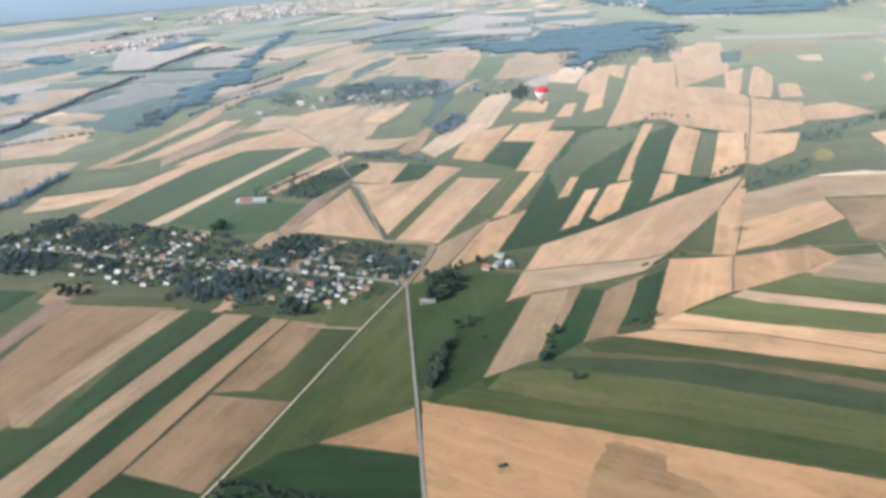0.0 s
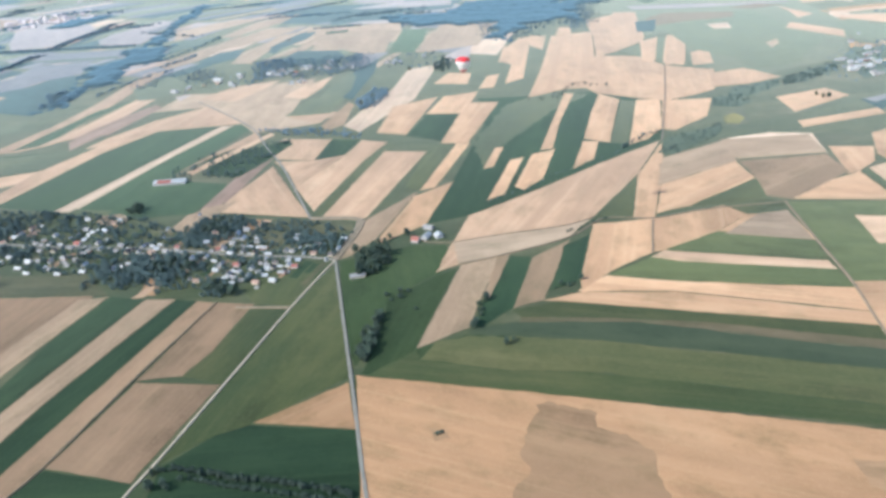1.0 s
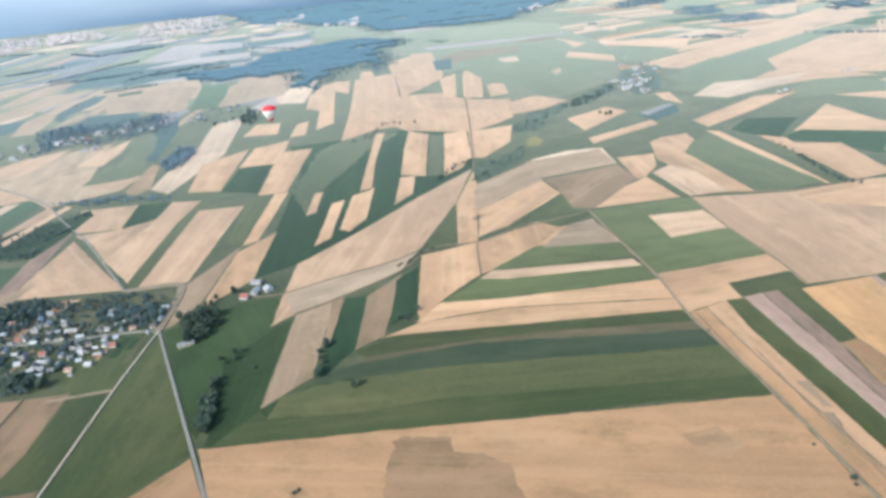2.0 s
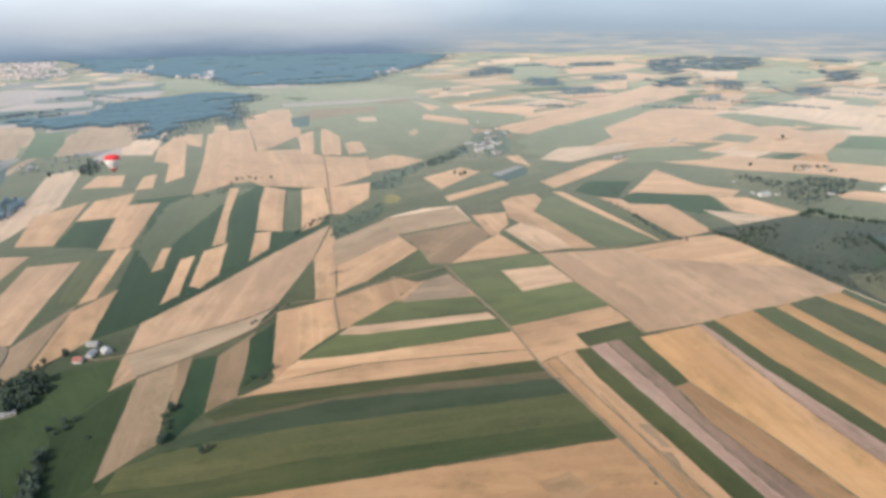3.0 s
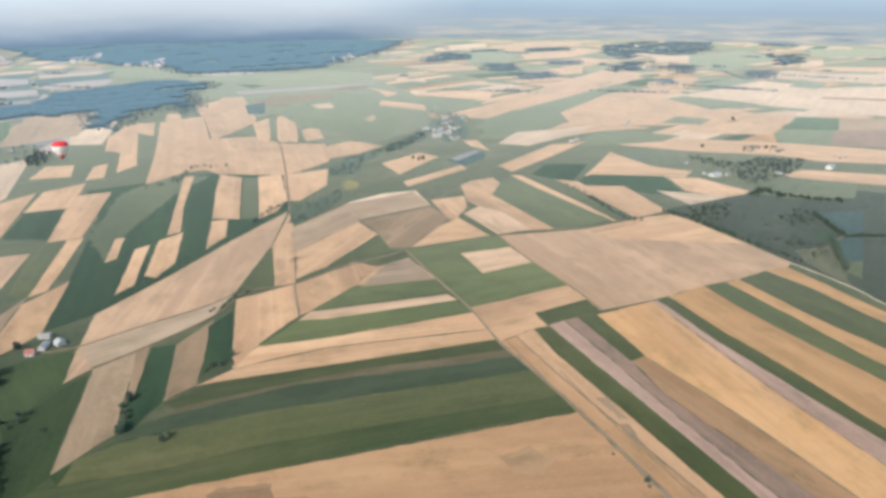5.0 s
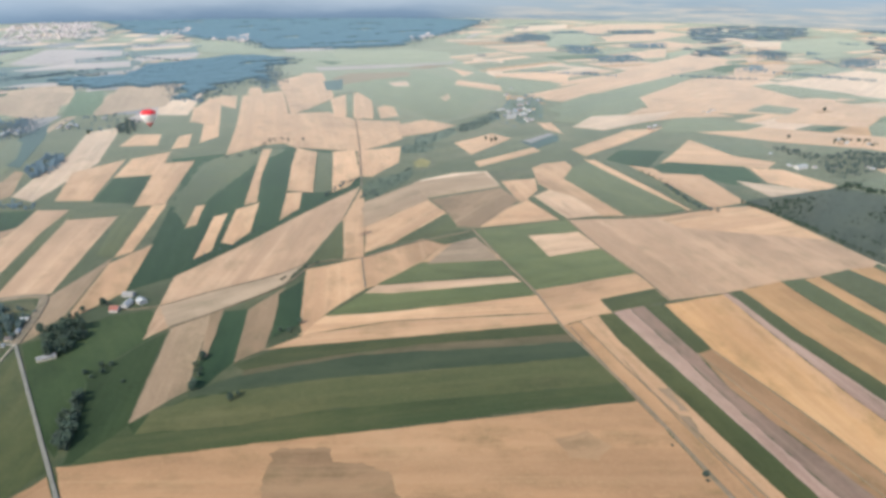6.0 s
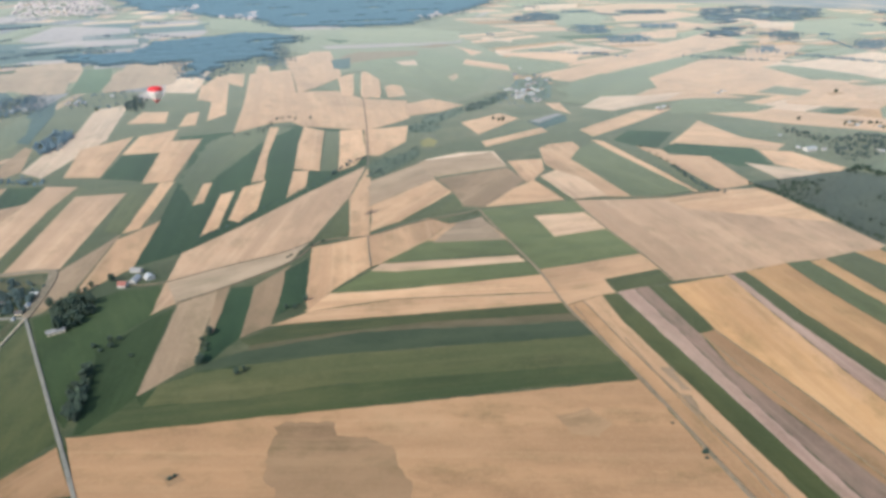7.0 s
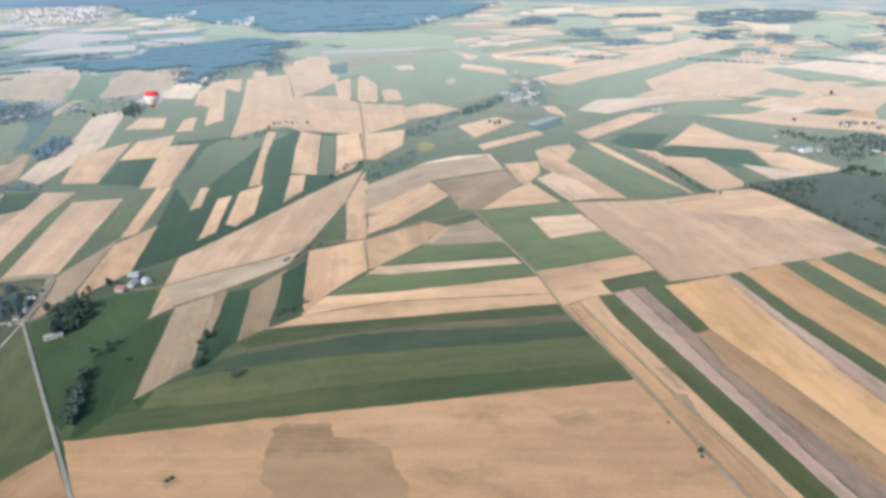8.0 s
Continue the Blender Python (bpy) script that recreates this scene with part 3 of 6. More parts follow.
field("green", (759, 386), (809, 381), (800, 316), (777, 247), (760, 172), (705, 153), (716, 221), (729, 287))
field("wheat", (809, 381), (842, 370), (824, 308), (807, 259), (788, 181), (760, 172), (777, 247), (800, 316))
field("grass", (842, 370), (859, 372), (830, 269), (809, 188), (788, 181), (807, 259), (824, 308))
field("stubble", (435, 690), (483, 690), (472, 611), (382, 656))
field("fresh", (357, 655), (381, 655), (467, 611), (455, 569), (306, 625))
field("pink", (287, 614), (306, 625), (454, 568), (452, 550), (312, 598))
field("fresh", (229, 586), (287, 614), (312, 598), (452, 550), (446, 514), (292, 560))
field("stubble", (192, 563), (229, 586), (292, 560), (446, 514), (434, 474), (282, 543), (196, 560))
field("stubble", (154, 552), (196, 560), (281, 542), (433, 473), (426, 452), (285, 504), (169, 548))
field("lush", (-37, 675), (-16, 681), (42, 696), (80, 689), (87, 640), (43, 611), (10, 584), (-1, 540), (-24, 480), (-34, 518))
field("lush", (8, 585), (62, 622), (84, 632), (28, 497), (75, 509), (109, 510), (117, 470), (103, 425), (48, 445), (-20, 469), (0, 534))
field("grass", (123, 542), (169, 548), (285, 504), (426, 452), (424, 428), (284, 487), (201, 511), (128, 527))
field("dry", (128, 527), (201, 511), (284, 487), (424, 428), (420, 414), (352, 442), (287, 472), (226, 499), (165, 512), (124, 519), ragged=1.8)
field("clover", (79, 518), (124, 519), (165, 512), (226, 499), (287, 472), (352, 442), (420, 414), (412, 387), (352, 410), (292, 435), (232, 458), (187, 477), (125, 495), (76, 508), ragged=1.8)
field("weedy", (46, 504), (76, 508), (125, 495), (187, 477), (232, 458), (292, 435), (352, 410), (412, 387), (404, 340), (359, 358), (307, 379), (247, 404), (160, 438), (100, 452), (30, 480), ragged=1.8)
field("grass", (-36, 454), (28, 495), (30, 480), (100, 452), (160, 438), (247, 404), (307, 379), (359, 358), (404, 340), (395, 317), (356, 333), (202, 389), (120, 416), (50, 442), (2, 445))
field("mellow", (61, 628), (84, 685), (118, 762), (213, 819), (322, 893), (448, 970), (360, 840), (263, 726), (221, 695), (159, 682), (87, 640))
field("buff", (89, 695), (142, 702), (226, 708), (263, 726), (217, 677), (139, 652), (87, 640))
field("dun", (27, 495), (89, 639), (136, 651), (121, 618), (100, 573), (79, 520), (46, 505))
field("grass", (100, 573), (125, 622), (149, 647), (130, 611), (110, 578))
field("dark", (145, 647), (166, 640), (149, 597), (124, 545), (91, 518), (83, 522), (102, 572))
field("drab", (166, 639), (217, 672), (181, 600), (156, 553), (124, 544))
field("dark", (206, 659), (242, 679), (201, 582), (166, 568))
field("stubble", (254, 705), (326, 704), (293, 623), (248, 600), (227, 586), (195, 561), (201, 583))
field("stubble", (326, 704), (374, 712), (421, 721), (435, 690), (382, 656), (306, 625), (293, 623))
field("green", (261, 721), (358, 833), (306, 714))
field("stubble", (304, 710), (361, 840), (446, 961), (415, 878), (330, 707))
field("stubble", (374, 796), (510, 863), (501, 791), (385, 731), (335, 716))
field("dun", (404, 871), (548, 953), (530, 885), (510, 863), (374, 796))
field("green", (385, 731), (501, 791), (495, 761), (482, 730), (418, 731))
field("grass", (422, 721), (482, 730), (495, 707), (436, 689))
field("straw", (548, 953), (620, 962), (676, 942), (646, 859), (520, 872))
field("olive", (594, 1056), (638, 1071), (612, 1011), (579, 1013))
field("dark", (62, 749), (118, 762), (213, 819), (322, 893), (452, 978), (503, 1068), (555, 1224), (440, 1276), (337, 1281), (224, 1294), (204, 1124), (118, 888))
field("grass", (168, 1029), (267, 1241), (374, 1304), (434, 1260), (346, 1183), (220, 1021), (166, 911), ragged=4)
field("stubble", (164, 917), (199, 1003), (212, 1000), (181, 922))
field("stubble", (148, 802), (209, 943), (231, 949), (175, 819))
field("stubble", (192, 841), (245, 958), (285, 973), (236, 859), (202, 825))
field("stubble", (261, 973), (389, 1283), (406, 1275), (333, 1111), (282, 976))
field("stubble", (340, 1008), (397, 1146), (449, 1259), (473, 1211), (372, 980))
field("stubble", (284, 883), (335, 997), (359, 990), (326, 916))
field("green", (373, 980), (473, 1206), (495, 1190), (397, 966))
field("stubble", (396, 963), (498, 1198), (542, 1191), (475, 1027), (432, 979))
field("stubble", (541, 1182), (630, 1169), (571, 1068), (490, 1011), (472, 1025))
field("stubble", (315, 1269), (405, 1513), (524, 1867), (647, 1891), (551, 1585), (650, 1546), (657, 1440), (737, 1375), (663, 1225), (617, 1201), (544, 1175), (446, 1262), (441, 1308), (398, 1312))
field("stubble", (687, 2072), (797, 2139), (870, 2158), (738, 1752), (561, 1602), (631, 1840))
field("green", (617, 1610), (702, 1672), (642, 1535))
field("stubble", (647, 1540), (726, 1721), (771, 1749), (661, 1498))
field("green", (661, 1498), (771, 1749), (787, 1738), (664, 1465))
field("stubble", (664, 1465), (784, 1729), (856, 1784), (697, 1433))
field("stubble", (764, 1546), (825, 1582), (764, 1431), (712, 1423))
field("stubble", (297, 1391), (359, 1601), (325, 1597), (381, 1765), (443, 1878), (473, 1876), (345, 1428))
field("stubble", (472, 1895), (513, 1876), (458, 1701), (440, 1756))
field("stubble", (711, 1344), (798, 1368), (825, 1275), (746, 1245), (664, 1242))
field("dark", (640, 1875), (656, 1885), (559, 1588), (549, 1579))
field("grass", (1013, 1812), (1044, 1801), (1006, 1720), (983, 1760))
field("straw", (989, 1622), (1004, 1601), (963, 1540), (951, 1568))
field("mellow", (-871, 1369), (-795, 1447), (-730, 1502), (-713, 1395), (-796, 1355), (-840, 1313))
field("grey", (-788, 1185), (-715, 1217), (-649, 1232), (-643, 1172), (-653, 1076), (-701, 1032))
field("mellow", (-621, 1187), (-566, 1337), (-534, 1483), (-495, 1768), (-454, 1778), (-504, 1386), (-523, 1219), (-571, 1188))
field("maize", (-585, 1197), (-515, 1424), (-438, 1537), (-504, 1386), (-534, 1221))
field("mellow", (-549, 1207), (-511, 1307), (-455, 1505), (-415, 1491), (-443, 1374), (-492, 1247))
field("fallow", (-499, 1238), (-443, 1374), (-404, 1445), (-385, 1414), (-440, 1248))
field("mellow", (-621, 977), (-624, 1045), (-604, 1049), (-485, 1081), (-495, 1034), (-573, 986))
field("maize", (-622, 1050), (-602, 1168), (-468, 1176), (-490, 1104), (-485, 1081), (-604, 1049))
field("mellow", (-527, 945), (-490, 1104), (-439, 1227), (-379, 1319), (-290, 1402), (-199, 1253), (-356, 1247), (-420, 1148), (-501, 937))
field("maize", (-501, 937), (-419, 1145), (-356, 1247), (-248, 1247), (-313, 1102), (-414, 903))
field("straw", (-412, 901), (-341, 1051), (-248, 1247), (-225, 1243), (-307, 1078), (-385, 893))
field("maize", (-385, 893), (-307, 1078), (-225, 1243), (-199, 1245), (-194, 1208), (-281, 1002), (-249, 971), (-191, 948), (-224, 849), (-307, 853))
field("mellow", (-286, 998), (-207, 1144), (-181, 1189), (-161, 1136), (-219, 1097), (-262, 1035))
field("mellow", (-183, 1253), (-144, 1311), (-38, 1281), (-73, 1217))
field("fallow", (-231, 796), (-214, 870), (-160, 1070), (-138, 1044), (-182, 886), (-220, 826))
field("mellow", (-198, 847), (-174, 916), (-136, 1007), (-74, 802), (-148, 830))
field("mellow", (-152, 1097), (-129, 1140), (-50, 1116), (-76, 1017), (-134, 1038))
field("dark", (-76, 1017), (-50, 1116), (-5, 1098), (-31, 1026))
field("mellow", (-136, 1027), (-76, 1017), (-28, 1031), (-97, 909), (-112, 975))
field("mellow", (-98, 909), (-65, 968), (-37, 1013), (-1, 1097), (39, 1075), (-2, 995), (-70, 820))
field("green", (-70, 812), (-3, 987), (42, 1075), (51, 1059), (-17, 907), (-59, 800))
field("mellow", (-61, 795), (-19, 905), (31, 1031), (95, 1012), (-5, 784))
field("green", (50, 876), (95, 1012), (105, 1043), (137, 1029), (68, 857))
field("stubble", (68, 857), (144, 1039), (165, 1033), (90, 864))
field("dun", (-38, 679), (-9, 776), (67, 857), (59, 839), (4, 721), (-26, 686))
field("stubble", (4, 718), (59, 839), (118, 880), (64, 748), (9, 711))
field("straw", (-31, 1187), (19, 1318), (69, 1420), (118, 1597), (189, 1621), (107, 1329), (-5, 1142))
field("stubble", (23, 1130), (61, 1285), (153, 1332), (71, 1106))
field("stubble", (116, 1219), (163, 1330), (236, 1349), (183, 1202))
field("dark", (71, 1100), (118, 1215), (178, 1199), (125, 1057))
field("stubble", (120, 1046), (171, 1194), (206, 1270), (258, 1259), (163, 1036))
field("stubble", (156, 1439), (200, 1529), (248, 1506), (224, 1413))
field("buff", (161, 1793), (250, 2107), (421, 2209), (412, 2103), (320, 1823), (237, 1817), (188, 1771))
field("stubble", (239, 1371), (276, 1472), (305, 1481), (271, 1369))
field("buff", (-400, 1382), (-358, 1513), (-256, 1490), (-164, 1552), (-89, 1573), (-130, 1269), (-75, 1213), (-183, 1186), (-212, 1251), (-288, 1393))
field("dark", (-232, 995), (-230, 1054), (-164, 1106), (-120, 1135), (-113, 1105), (-147, 1032), (-182, 970))
field("dark", (-245, 1062), (-201, 1106), (-174, 1107), (-211, 1051))
field("grey", (-705, 1071), (-730, 1116), (-698, 1163), (-666, 1158))
field("olive", (-393, 719), (-312, 709), (-272, 652), (-412, 677))
field("olive", (-565, 747), (-459, 734), (-393, 719), (-412, 677), (-464, 712), (-556, 732))
field("straw", (-339, 848), (-332, 873), (-311, 865), (-302, 848), (-317, 836))
field("grass", (-136, 637), (-115, 673), (-92, 690), (-54, 685), (-84, 592), (-122, 605))
field("olive", (-131, 810), (-27, 785), (-27, 770), (-56, 728), (-98, 765))
field("mellow", (-155, 792), (-142, 811), (-119, 805), (-135, 785))
field("tan", (-240, 646), (-240, 681), (-221, 678), (-223, 641))
field("olive", (-210, 634), (-203, 651), (-162, 659), (-164, 621))
field("grass", (-414, 899), (-342, 869), (-353, 833), (-429, 840))
field("fallow", (-425, 829), (-411, 860), (-396, 850), (-404, 822))
field("olive", (-531, 758), (-448, 753), (-422, 741), (-455, 727), (-504, 709))
field("dun", (-450, 684), (-447, 724), (-404, 722), (-411, 688), (-437, 676))
field("dun", (-234, 775), (-213, 866), (-169, 880), (-219, 787))
field("dun", (-514, 878), (-504, 908), (-494, 902), (-502, 872))
field("grass", (-222, 634), (-209, 680), (-165, 674), (-137, 656), (-145, 625), (-197, 627))
field("mellow", (-246, 640), (-227, 683), (-228, 654), (-234, 640))
field("grass", (-415, 851), (-385, 905), (-333, 887), (-344, 828), (-378, 802))
field("dark", (-556, 732), (-463, 711), (-492, 625))
field("fallow", (-459, 570), (-432, 693), (-405, 674), (-444, 545))
field("worn", (-431, 522), (-411, 675), (-286, 654), (-348, 478), (-361, 468), (-383, 444))
field("dun", (-300, 649), (-270, 649), (-298, 585), (-336, 493), (-344, 463), (-359, 464), (-374, 485))
field("maize", (-269, 649), (-231, 635), (-291, 501), (-334, 403), (-358, 352), (-416, 440), (-359, 462), (-331, 461), (-297, 584))
field("dun", (-231, 635), (-200, 629), (-270, 484), (-308, 383), (-323, 342), (-363, 347), (-333, 401), (-291, 501))
field("dark", (-200, 629), (-178, 621), (-240, 479), (-282, 381), (-296, 340), (-323, 342), (-308, 383), (-270, 484))
field("worn", (-178, 621), (-158, 614), (-208, 502), (-246, 404), (-259, 379), (-276, 339), (-296, 340), (-282, 381), (-240, 479))
field("worn", (-158, 614), (-120, 604), (-148, 529), (-168, 496), (-205, 497))
field("worn", (-205, 494), (-134, 478), (-179, 377), (-244, 403))
field("maize", (-244, 401), (-178, 377), (-181, 364), (-190, 333), (-276, 339), (-258, 379))
field("grass", (-148, 528), (-119, 603), (-84, 590), (-134, 478), (-168, 495))
field("grass", (-40, 674), (-30, 466), (-104, 423), (-129, 416), (-165, 391), (-83, 586))
field("dark", (-129, 416), (-104, 423), (-26, 403), (-21, 361), (-19, 310), (-171, 321), (-162, 389))
field("tan", (-102, 425), (-30, 461), (-25, 403))
field("drab", (131, 652), (147, 656), (107, 568), (98, 564))
field("stubble", (667, 2013), (761, 2070), (807, 2174), (862, 2163), (721, 1715), (606, 1610), (548, 1565), (631, 1840))
field("stubble", (329, 1608), (374, 1770), (410, 1777), (436, 1874), (466, 1871), (362, 1531))
field("stubble", (539, 1877), (579, 1985), (614, 1982), (582, 1876))
field("stubble", (710, 1713), (753, 1711), (646, 1471), (630, 1497))
field("stubble", (800, 1759), (865, 1789), (713, 1460), (658, 1439))
field("buff", (153, 1778), (260, 2161), (407, 2237), (422, 2166), (316, 1812), (229, 1796))
field("grey", (215, 1705), (268, 1783), (302, 1822), (272, 1678), (222, 1652))
field("green", (804, 2531), (1075, 2570), (1461, 2513), (1476, 2324), (1193, 2383), (886, 2367))
field("grey", (891, 2281), (1118, 2235), (1405, 2212), (1363, 2147), (1080, 2161), (881, 2209))
field("grass", (896, 2067), (1190, 2050), (1117, 1573), (872, 1352), (786, 1583), (830, 1860))
field("straw", (960, 1874), (1027, 1878), (997, 1798), (949, 1797))
field("green", (922, 1714), (1060, 1670), (943, 1390), (794, 1348))
field("hazed_green", (804, 1988), (873, 1989), (794, 1829), (752, 1837))
field("mellow", (-262, 1012), (-155, 1181), (-146, 1167), (-252, 998))
field("fallow", (-500, 1227), (-411, 1414), (-391, 1397), (-482, 1170))
field("green", (-137, 1279), (-94, 1391), (-20, 1405), (-53, 1277), (-113, 1275))
field("dun", (534, 949), (668, 939), (646, 859), (516, 865))
field("dun", (420, 896), (531, 943), (512, 858), (379, 803), (371, 798))
field("stubble", (337, 719), (378, 801), (504, 854), (504, 801), (383, 728))
field("drab", (513, 857), (640, 852), (629, 786), (508, 718), (485, 738), (504, 798))
field("green", (382, 727), (499, 792), (484, 736), (450, 725))
field("buff", (385, 648), (446, 689), (485, 691), (469, 613))
field("olive", (603, 1077), (648, 1104), (627, 1032), (575, 990))
field("grass", (1201, 585), (1319, 490), (1222, 453), (1149, 533))
field("hazed_green", (857, 1089), (965, 1099), (933, 1054), (850, 1025))
# far fields
field("stubble", (2771, 3118), (3107, 3187), (3367, 3010), (3147, 2768), (2854, 2879), (2545, 2687), (2358, 2780))
field("straw", (2501, 3303), (2878, 3291), (2669, 3050), (2306, 3045))
field("grass", (2385, 2951), (2671, 3005), (2545, 2687), (2192, 2347), (2017, 2413))
field("stubble", (2548, 2649), (3036, 2710), (3031, 2506), (2612, 2362), (2376, 2429))
field("stubble", (2427, 2332), (2657, 2330), (2666, 2166), (2491, 2083), (2338, 2246))
field("stubble", (2179, 2090), (2377, 2081), (2178, 1903), (2014, 1929))
field("green", (2297, 2009), (2532, 2055), (2447, 1954), (2182, 1877))
field("stubble", (1228, 1511), (1605, 1630), (1878, 1768), (2168, 1865), (2427, 1968), (2352, 1736), (2095, 1615), (1900, 1579), (1773, 1541), (1542, 1468), (1416, 1458), (1219, 1380), (1198, 1426))
field("dun", (1968, 1650), (2069, 1671), (2024, 1628), (1932, 1606))
field("grass", (1116, 1322), (1390, 1431), (1557, 1483), (1764, 1533), (1900, 1579), (2019, 1579), (1814, 1482), (1609, 1395), (1441, 1327), (1433, 1258), (1244, 1178), (1100, 1223))
field("straw", (1667, 1991), (1730, 1818), (1707, 1764), (1618, 1932))
field("stubble", (1328, 1887), (1553, 1823), (1557, 1741), (1432, 1612), (1335, 1806))
field("grass", (1280, 1788), (1417, 1609), (1271, 1538), (1177, 1548), (1199, 1637))
field("stubble", (1441, 1327), (1805, 1474), (2015, 1481), (2118, 1376), (1882, 1306), (1858, 1219), (1812, 1096), (1860, 1007), (1845, 935), (1815, 859), (1683, 847), (1564, 1002), (1414, 1109), (1343, 1196))
field("stubble", (2155, 1573), (2389, 1583), (2412, 1526), (2126, 1403), (2025, 1474))
field("straw", (2001, 1307), (2157, 1317), (2362, 1337), (2514, 1339), (2510, 1233), (2479, 1121), (2842, 914), (2173, 681), (1920, 912), (2006, 925), (2010, 1111), (1990, 1230))
field("green", (1882, 1306), (1980, 1293), (1953, 1077), (1890, 1041), (1854, 1124))
field("green", (1981, 1094), (2031, 929), (1988, 916), (1917, 1056))
field("olive", (1532, 1061), (1650, 1094), (1680, 1012), (1588, 985))
field("tan", (1676, 977), (1729, 978), (1725, 952), (1665, 948))
field("maize", (1700, 835), (1890, 882), (1959, 813), (1790, 737))
field("dun", (1959, 813), (2118, 662), (1954, 604), (1790, 737))
field("grass", (2080, 1371), (2347, 1438), (2535, 1440), (2514, 1339), (2319, 1333), (2169, 1324))
field("straw", (2730, 1471), (2906, 1438), (2925, 1291), (3137, 1017), (2842, 914), (2634, 1236), (2609, 1348))
field("grass", (2440, 1197), (2664, 1271), (2625, 1152), (2452, 1108))
field("tan", (2294, 1015), (2470, 784), (2423, 768), (2260, 999))
field("straw", (3288, 1585), (3424, 1549), (3188, 1437), (3024, 1452))
field("straw", (4232, 1902), (4276, 1802), (4216, 1773), (4112, 1844))
field("grass", (3088, 2032), (3573, 2055), (3432, 1794), (3182, 1659), (2768, 1680), (2823, 1852))
field("grass", (3986, 2375), (4103, 2166), (4230, 1908), (4400, 1472), (4402, 1468), (4127, 2006), (4078, 2213))
field("green", (3939, 1881), (4404, 1460), (3924, 1292), (3560, 1640))
field("stubble", (3144, 1417), (3430, 1119), (3256, 1059), (3000, 1327))
field("stubble", (3947, 2439), (4032, 2296), (4063, 2241), (3849, 2287))
field("stubble", (3731, 2759), (3832, 2616), (3886, 2535), (3658, 2608))
field("straw", (2929, 2142), (3137, 2065), (2950, 1938), (2758, 1953))
field("stubble", (2419, 1733), (2630, 1776), (2546, 1691), (2332, 1643))
field("stubble", (1292, 2092), (1305, 1918), (1227, 1868), (1272, 1989))
field("stubble", (1175, 1821), (1225, 1667), (1173, 1585), (1116, 1745))
field("straw", (1520, 2255), (1566, 2120), (1529, 2069), (1473, 2186))
field("straw", (1357, 1929), (1402, 1897), (1364, 1845), (1331, 1884))
field("dry", (847, 2026), (937, 2102), (1130, 2042), (1082, 1956), (959, 1947), (832, 1910))
field("dark", (963, 2448), (1034, 2362), (972, 2317))
field("dry", (1146, 2110), (1265, 2163), (1323, 2104), (1209, 2066))
field("straw", (969, 1874), (1012, 1831), (987, 1787), (952, 1824))
field("buff", (971, 1588), (1021, 1626), (995, 1570), (953, 1531))
field("hazed_green", (825, 1976), (875, 2006), (804, 1847), (784, 1861))
field("weedy", (1099, 2614), (1405, 2631), (1526, 2427), (1371, 2180), (1177, 2207), (1028, 2348))
field("straw", (260, 3359), (469, 3385), (455, 3295), (252, 3273))
field("straw", (450, 3134), (682, 3186), (672, 3095), (441, 3075))
field("grey", (393, 2777), (628, 2819), (615, 2750), (399, 2704))
field("hazed_green", (250, 3252), (433, 3286), (400, 2999), (382, 2820), (205, 2774))
field("ash", (232, 3057), (412, 3117), (404, 3038), (223, 2968))
field("ash", (214, 2868), (317, 2866), (311, 2817), (208, 2805))
field("hazed_green", (417, 3049), (685, 3062), (645, 2848), (395, 2793))
field("grey", (191, 2630), (287, 2637), (389, 2596), (367, 2462), (176, 2462))
field("hazed_green", (204, 2759), (377, 2788), (417, 2708), (392, 2610), (193, 2643))
field("grass", (774, 3334), (957, 3207), (933, 2842), (856, 2742), (671, 2914))
field("grey", (170, 2137), (190, 2195), (228, 2179), (212, 2107))
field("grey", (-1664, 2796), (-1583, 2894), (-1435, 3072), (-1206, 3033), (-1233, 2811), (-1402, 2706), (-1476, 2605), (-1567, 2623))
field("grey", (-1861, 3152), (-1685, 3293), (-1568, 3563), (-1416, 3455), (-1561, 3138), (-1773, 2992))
field("hazed_green", (-2013, 3424), (-1810, 3669), (-1650, 3832), (-1497, 3666), (-1643, 3313), (-1885, 3194))
field("hazed_green", (-1405, 2331), (-1350, 2439), (-1230, 2513), (-1116, 2475), (-1133, 2299), (-1219, 2183), (-1285, 2115))
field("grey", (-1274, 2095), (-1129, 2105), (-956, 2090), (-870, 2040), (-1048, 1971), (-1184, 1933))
field("hazed_green", (-1121, 1975), (-1091, 2061), (-918, 2037), (-896, 1983))
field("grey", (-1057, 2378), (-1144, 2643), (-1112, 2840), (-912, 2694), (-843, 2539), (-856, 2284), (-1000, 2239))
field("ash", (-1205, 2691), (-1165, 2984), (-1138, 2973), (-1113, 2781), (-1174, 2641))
field("hazed_green", (-1065, 2681), (-1040, 2888), (-911, 2949), (-878, 2872), (-944, 2665))
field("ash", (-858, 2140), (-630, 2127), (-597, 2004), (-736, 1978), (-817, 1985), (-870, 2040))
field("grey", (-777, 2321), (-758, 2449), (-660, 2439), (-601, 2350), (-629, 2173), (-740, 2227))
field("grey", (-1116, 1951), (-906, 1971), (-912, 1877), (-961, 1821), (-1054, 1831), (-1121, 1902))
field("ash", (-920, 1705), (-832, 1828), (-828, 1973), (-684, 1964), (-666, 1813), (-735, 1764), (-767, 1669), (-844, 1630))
field("buff", (-1063, 1820), (-954, 1806), (-956, 1696), (-1026, 1724))
field("grey", (-1030, 1657), (-940, 1664), (-938, 1583), (-990, 1584))
field("grey", (-903, 1617), (-853, 1649), (-784, 1644), (-817, 1571), (-869, 1572))
field("hazed_green", (-984, 1572), (-915, 1588), (-835, 1530), (-818, 1470), (-902, 1425))
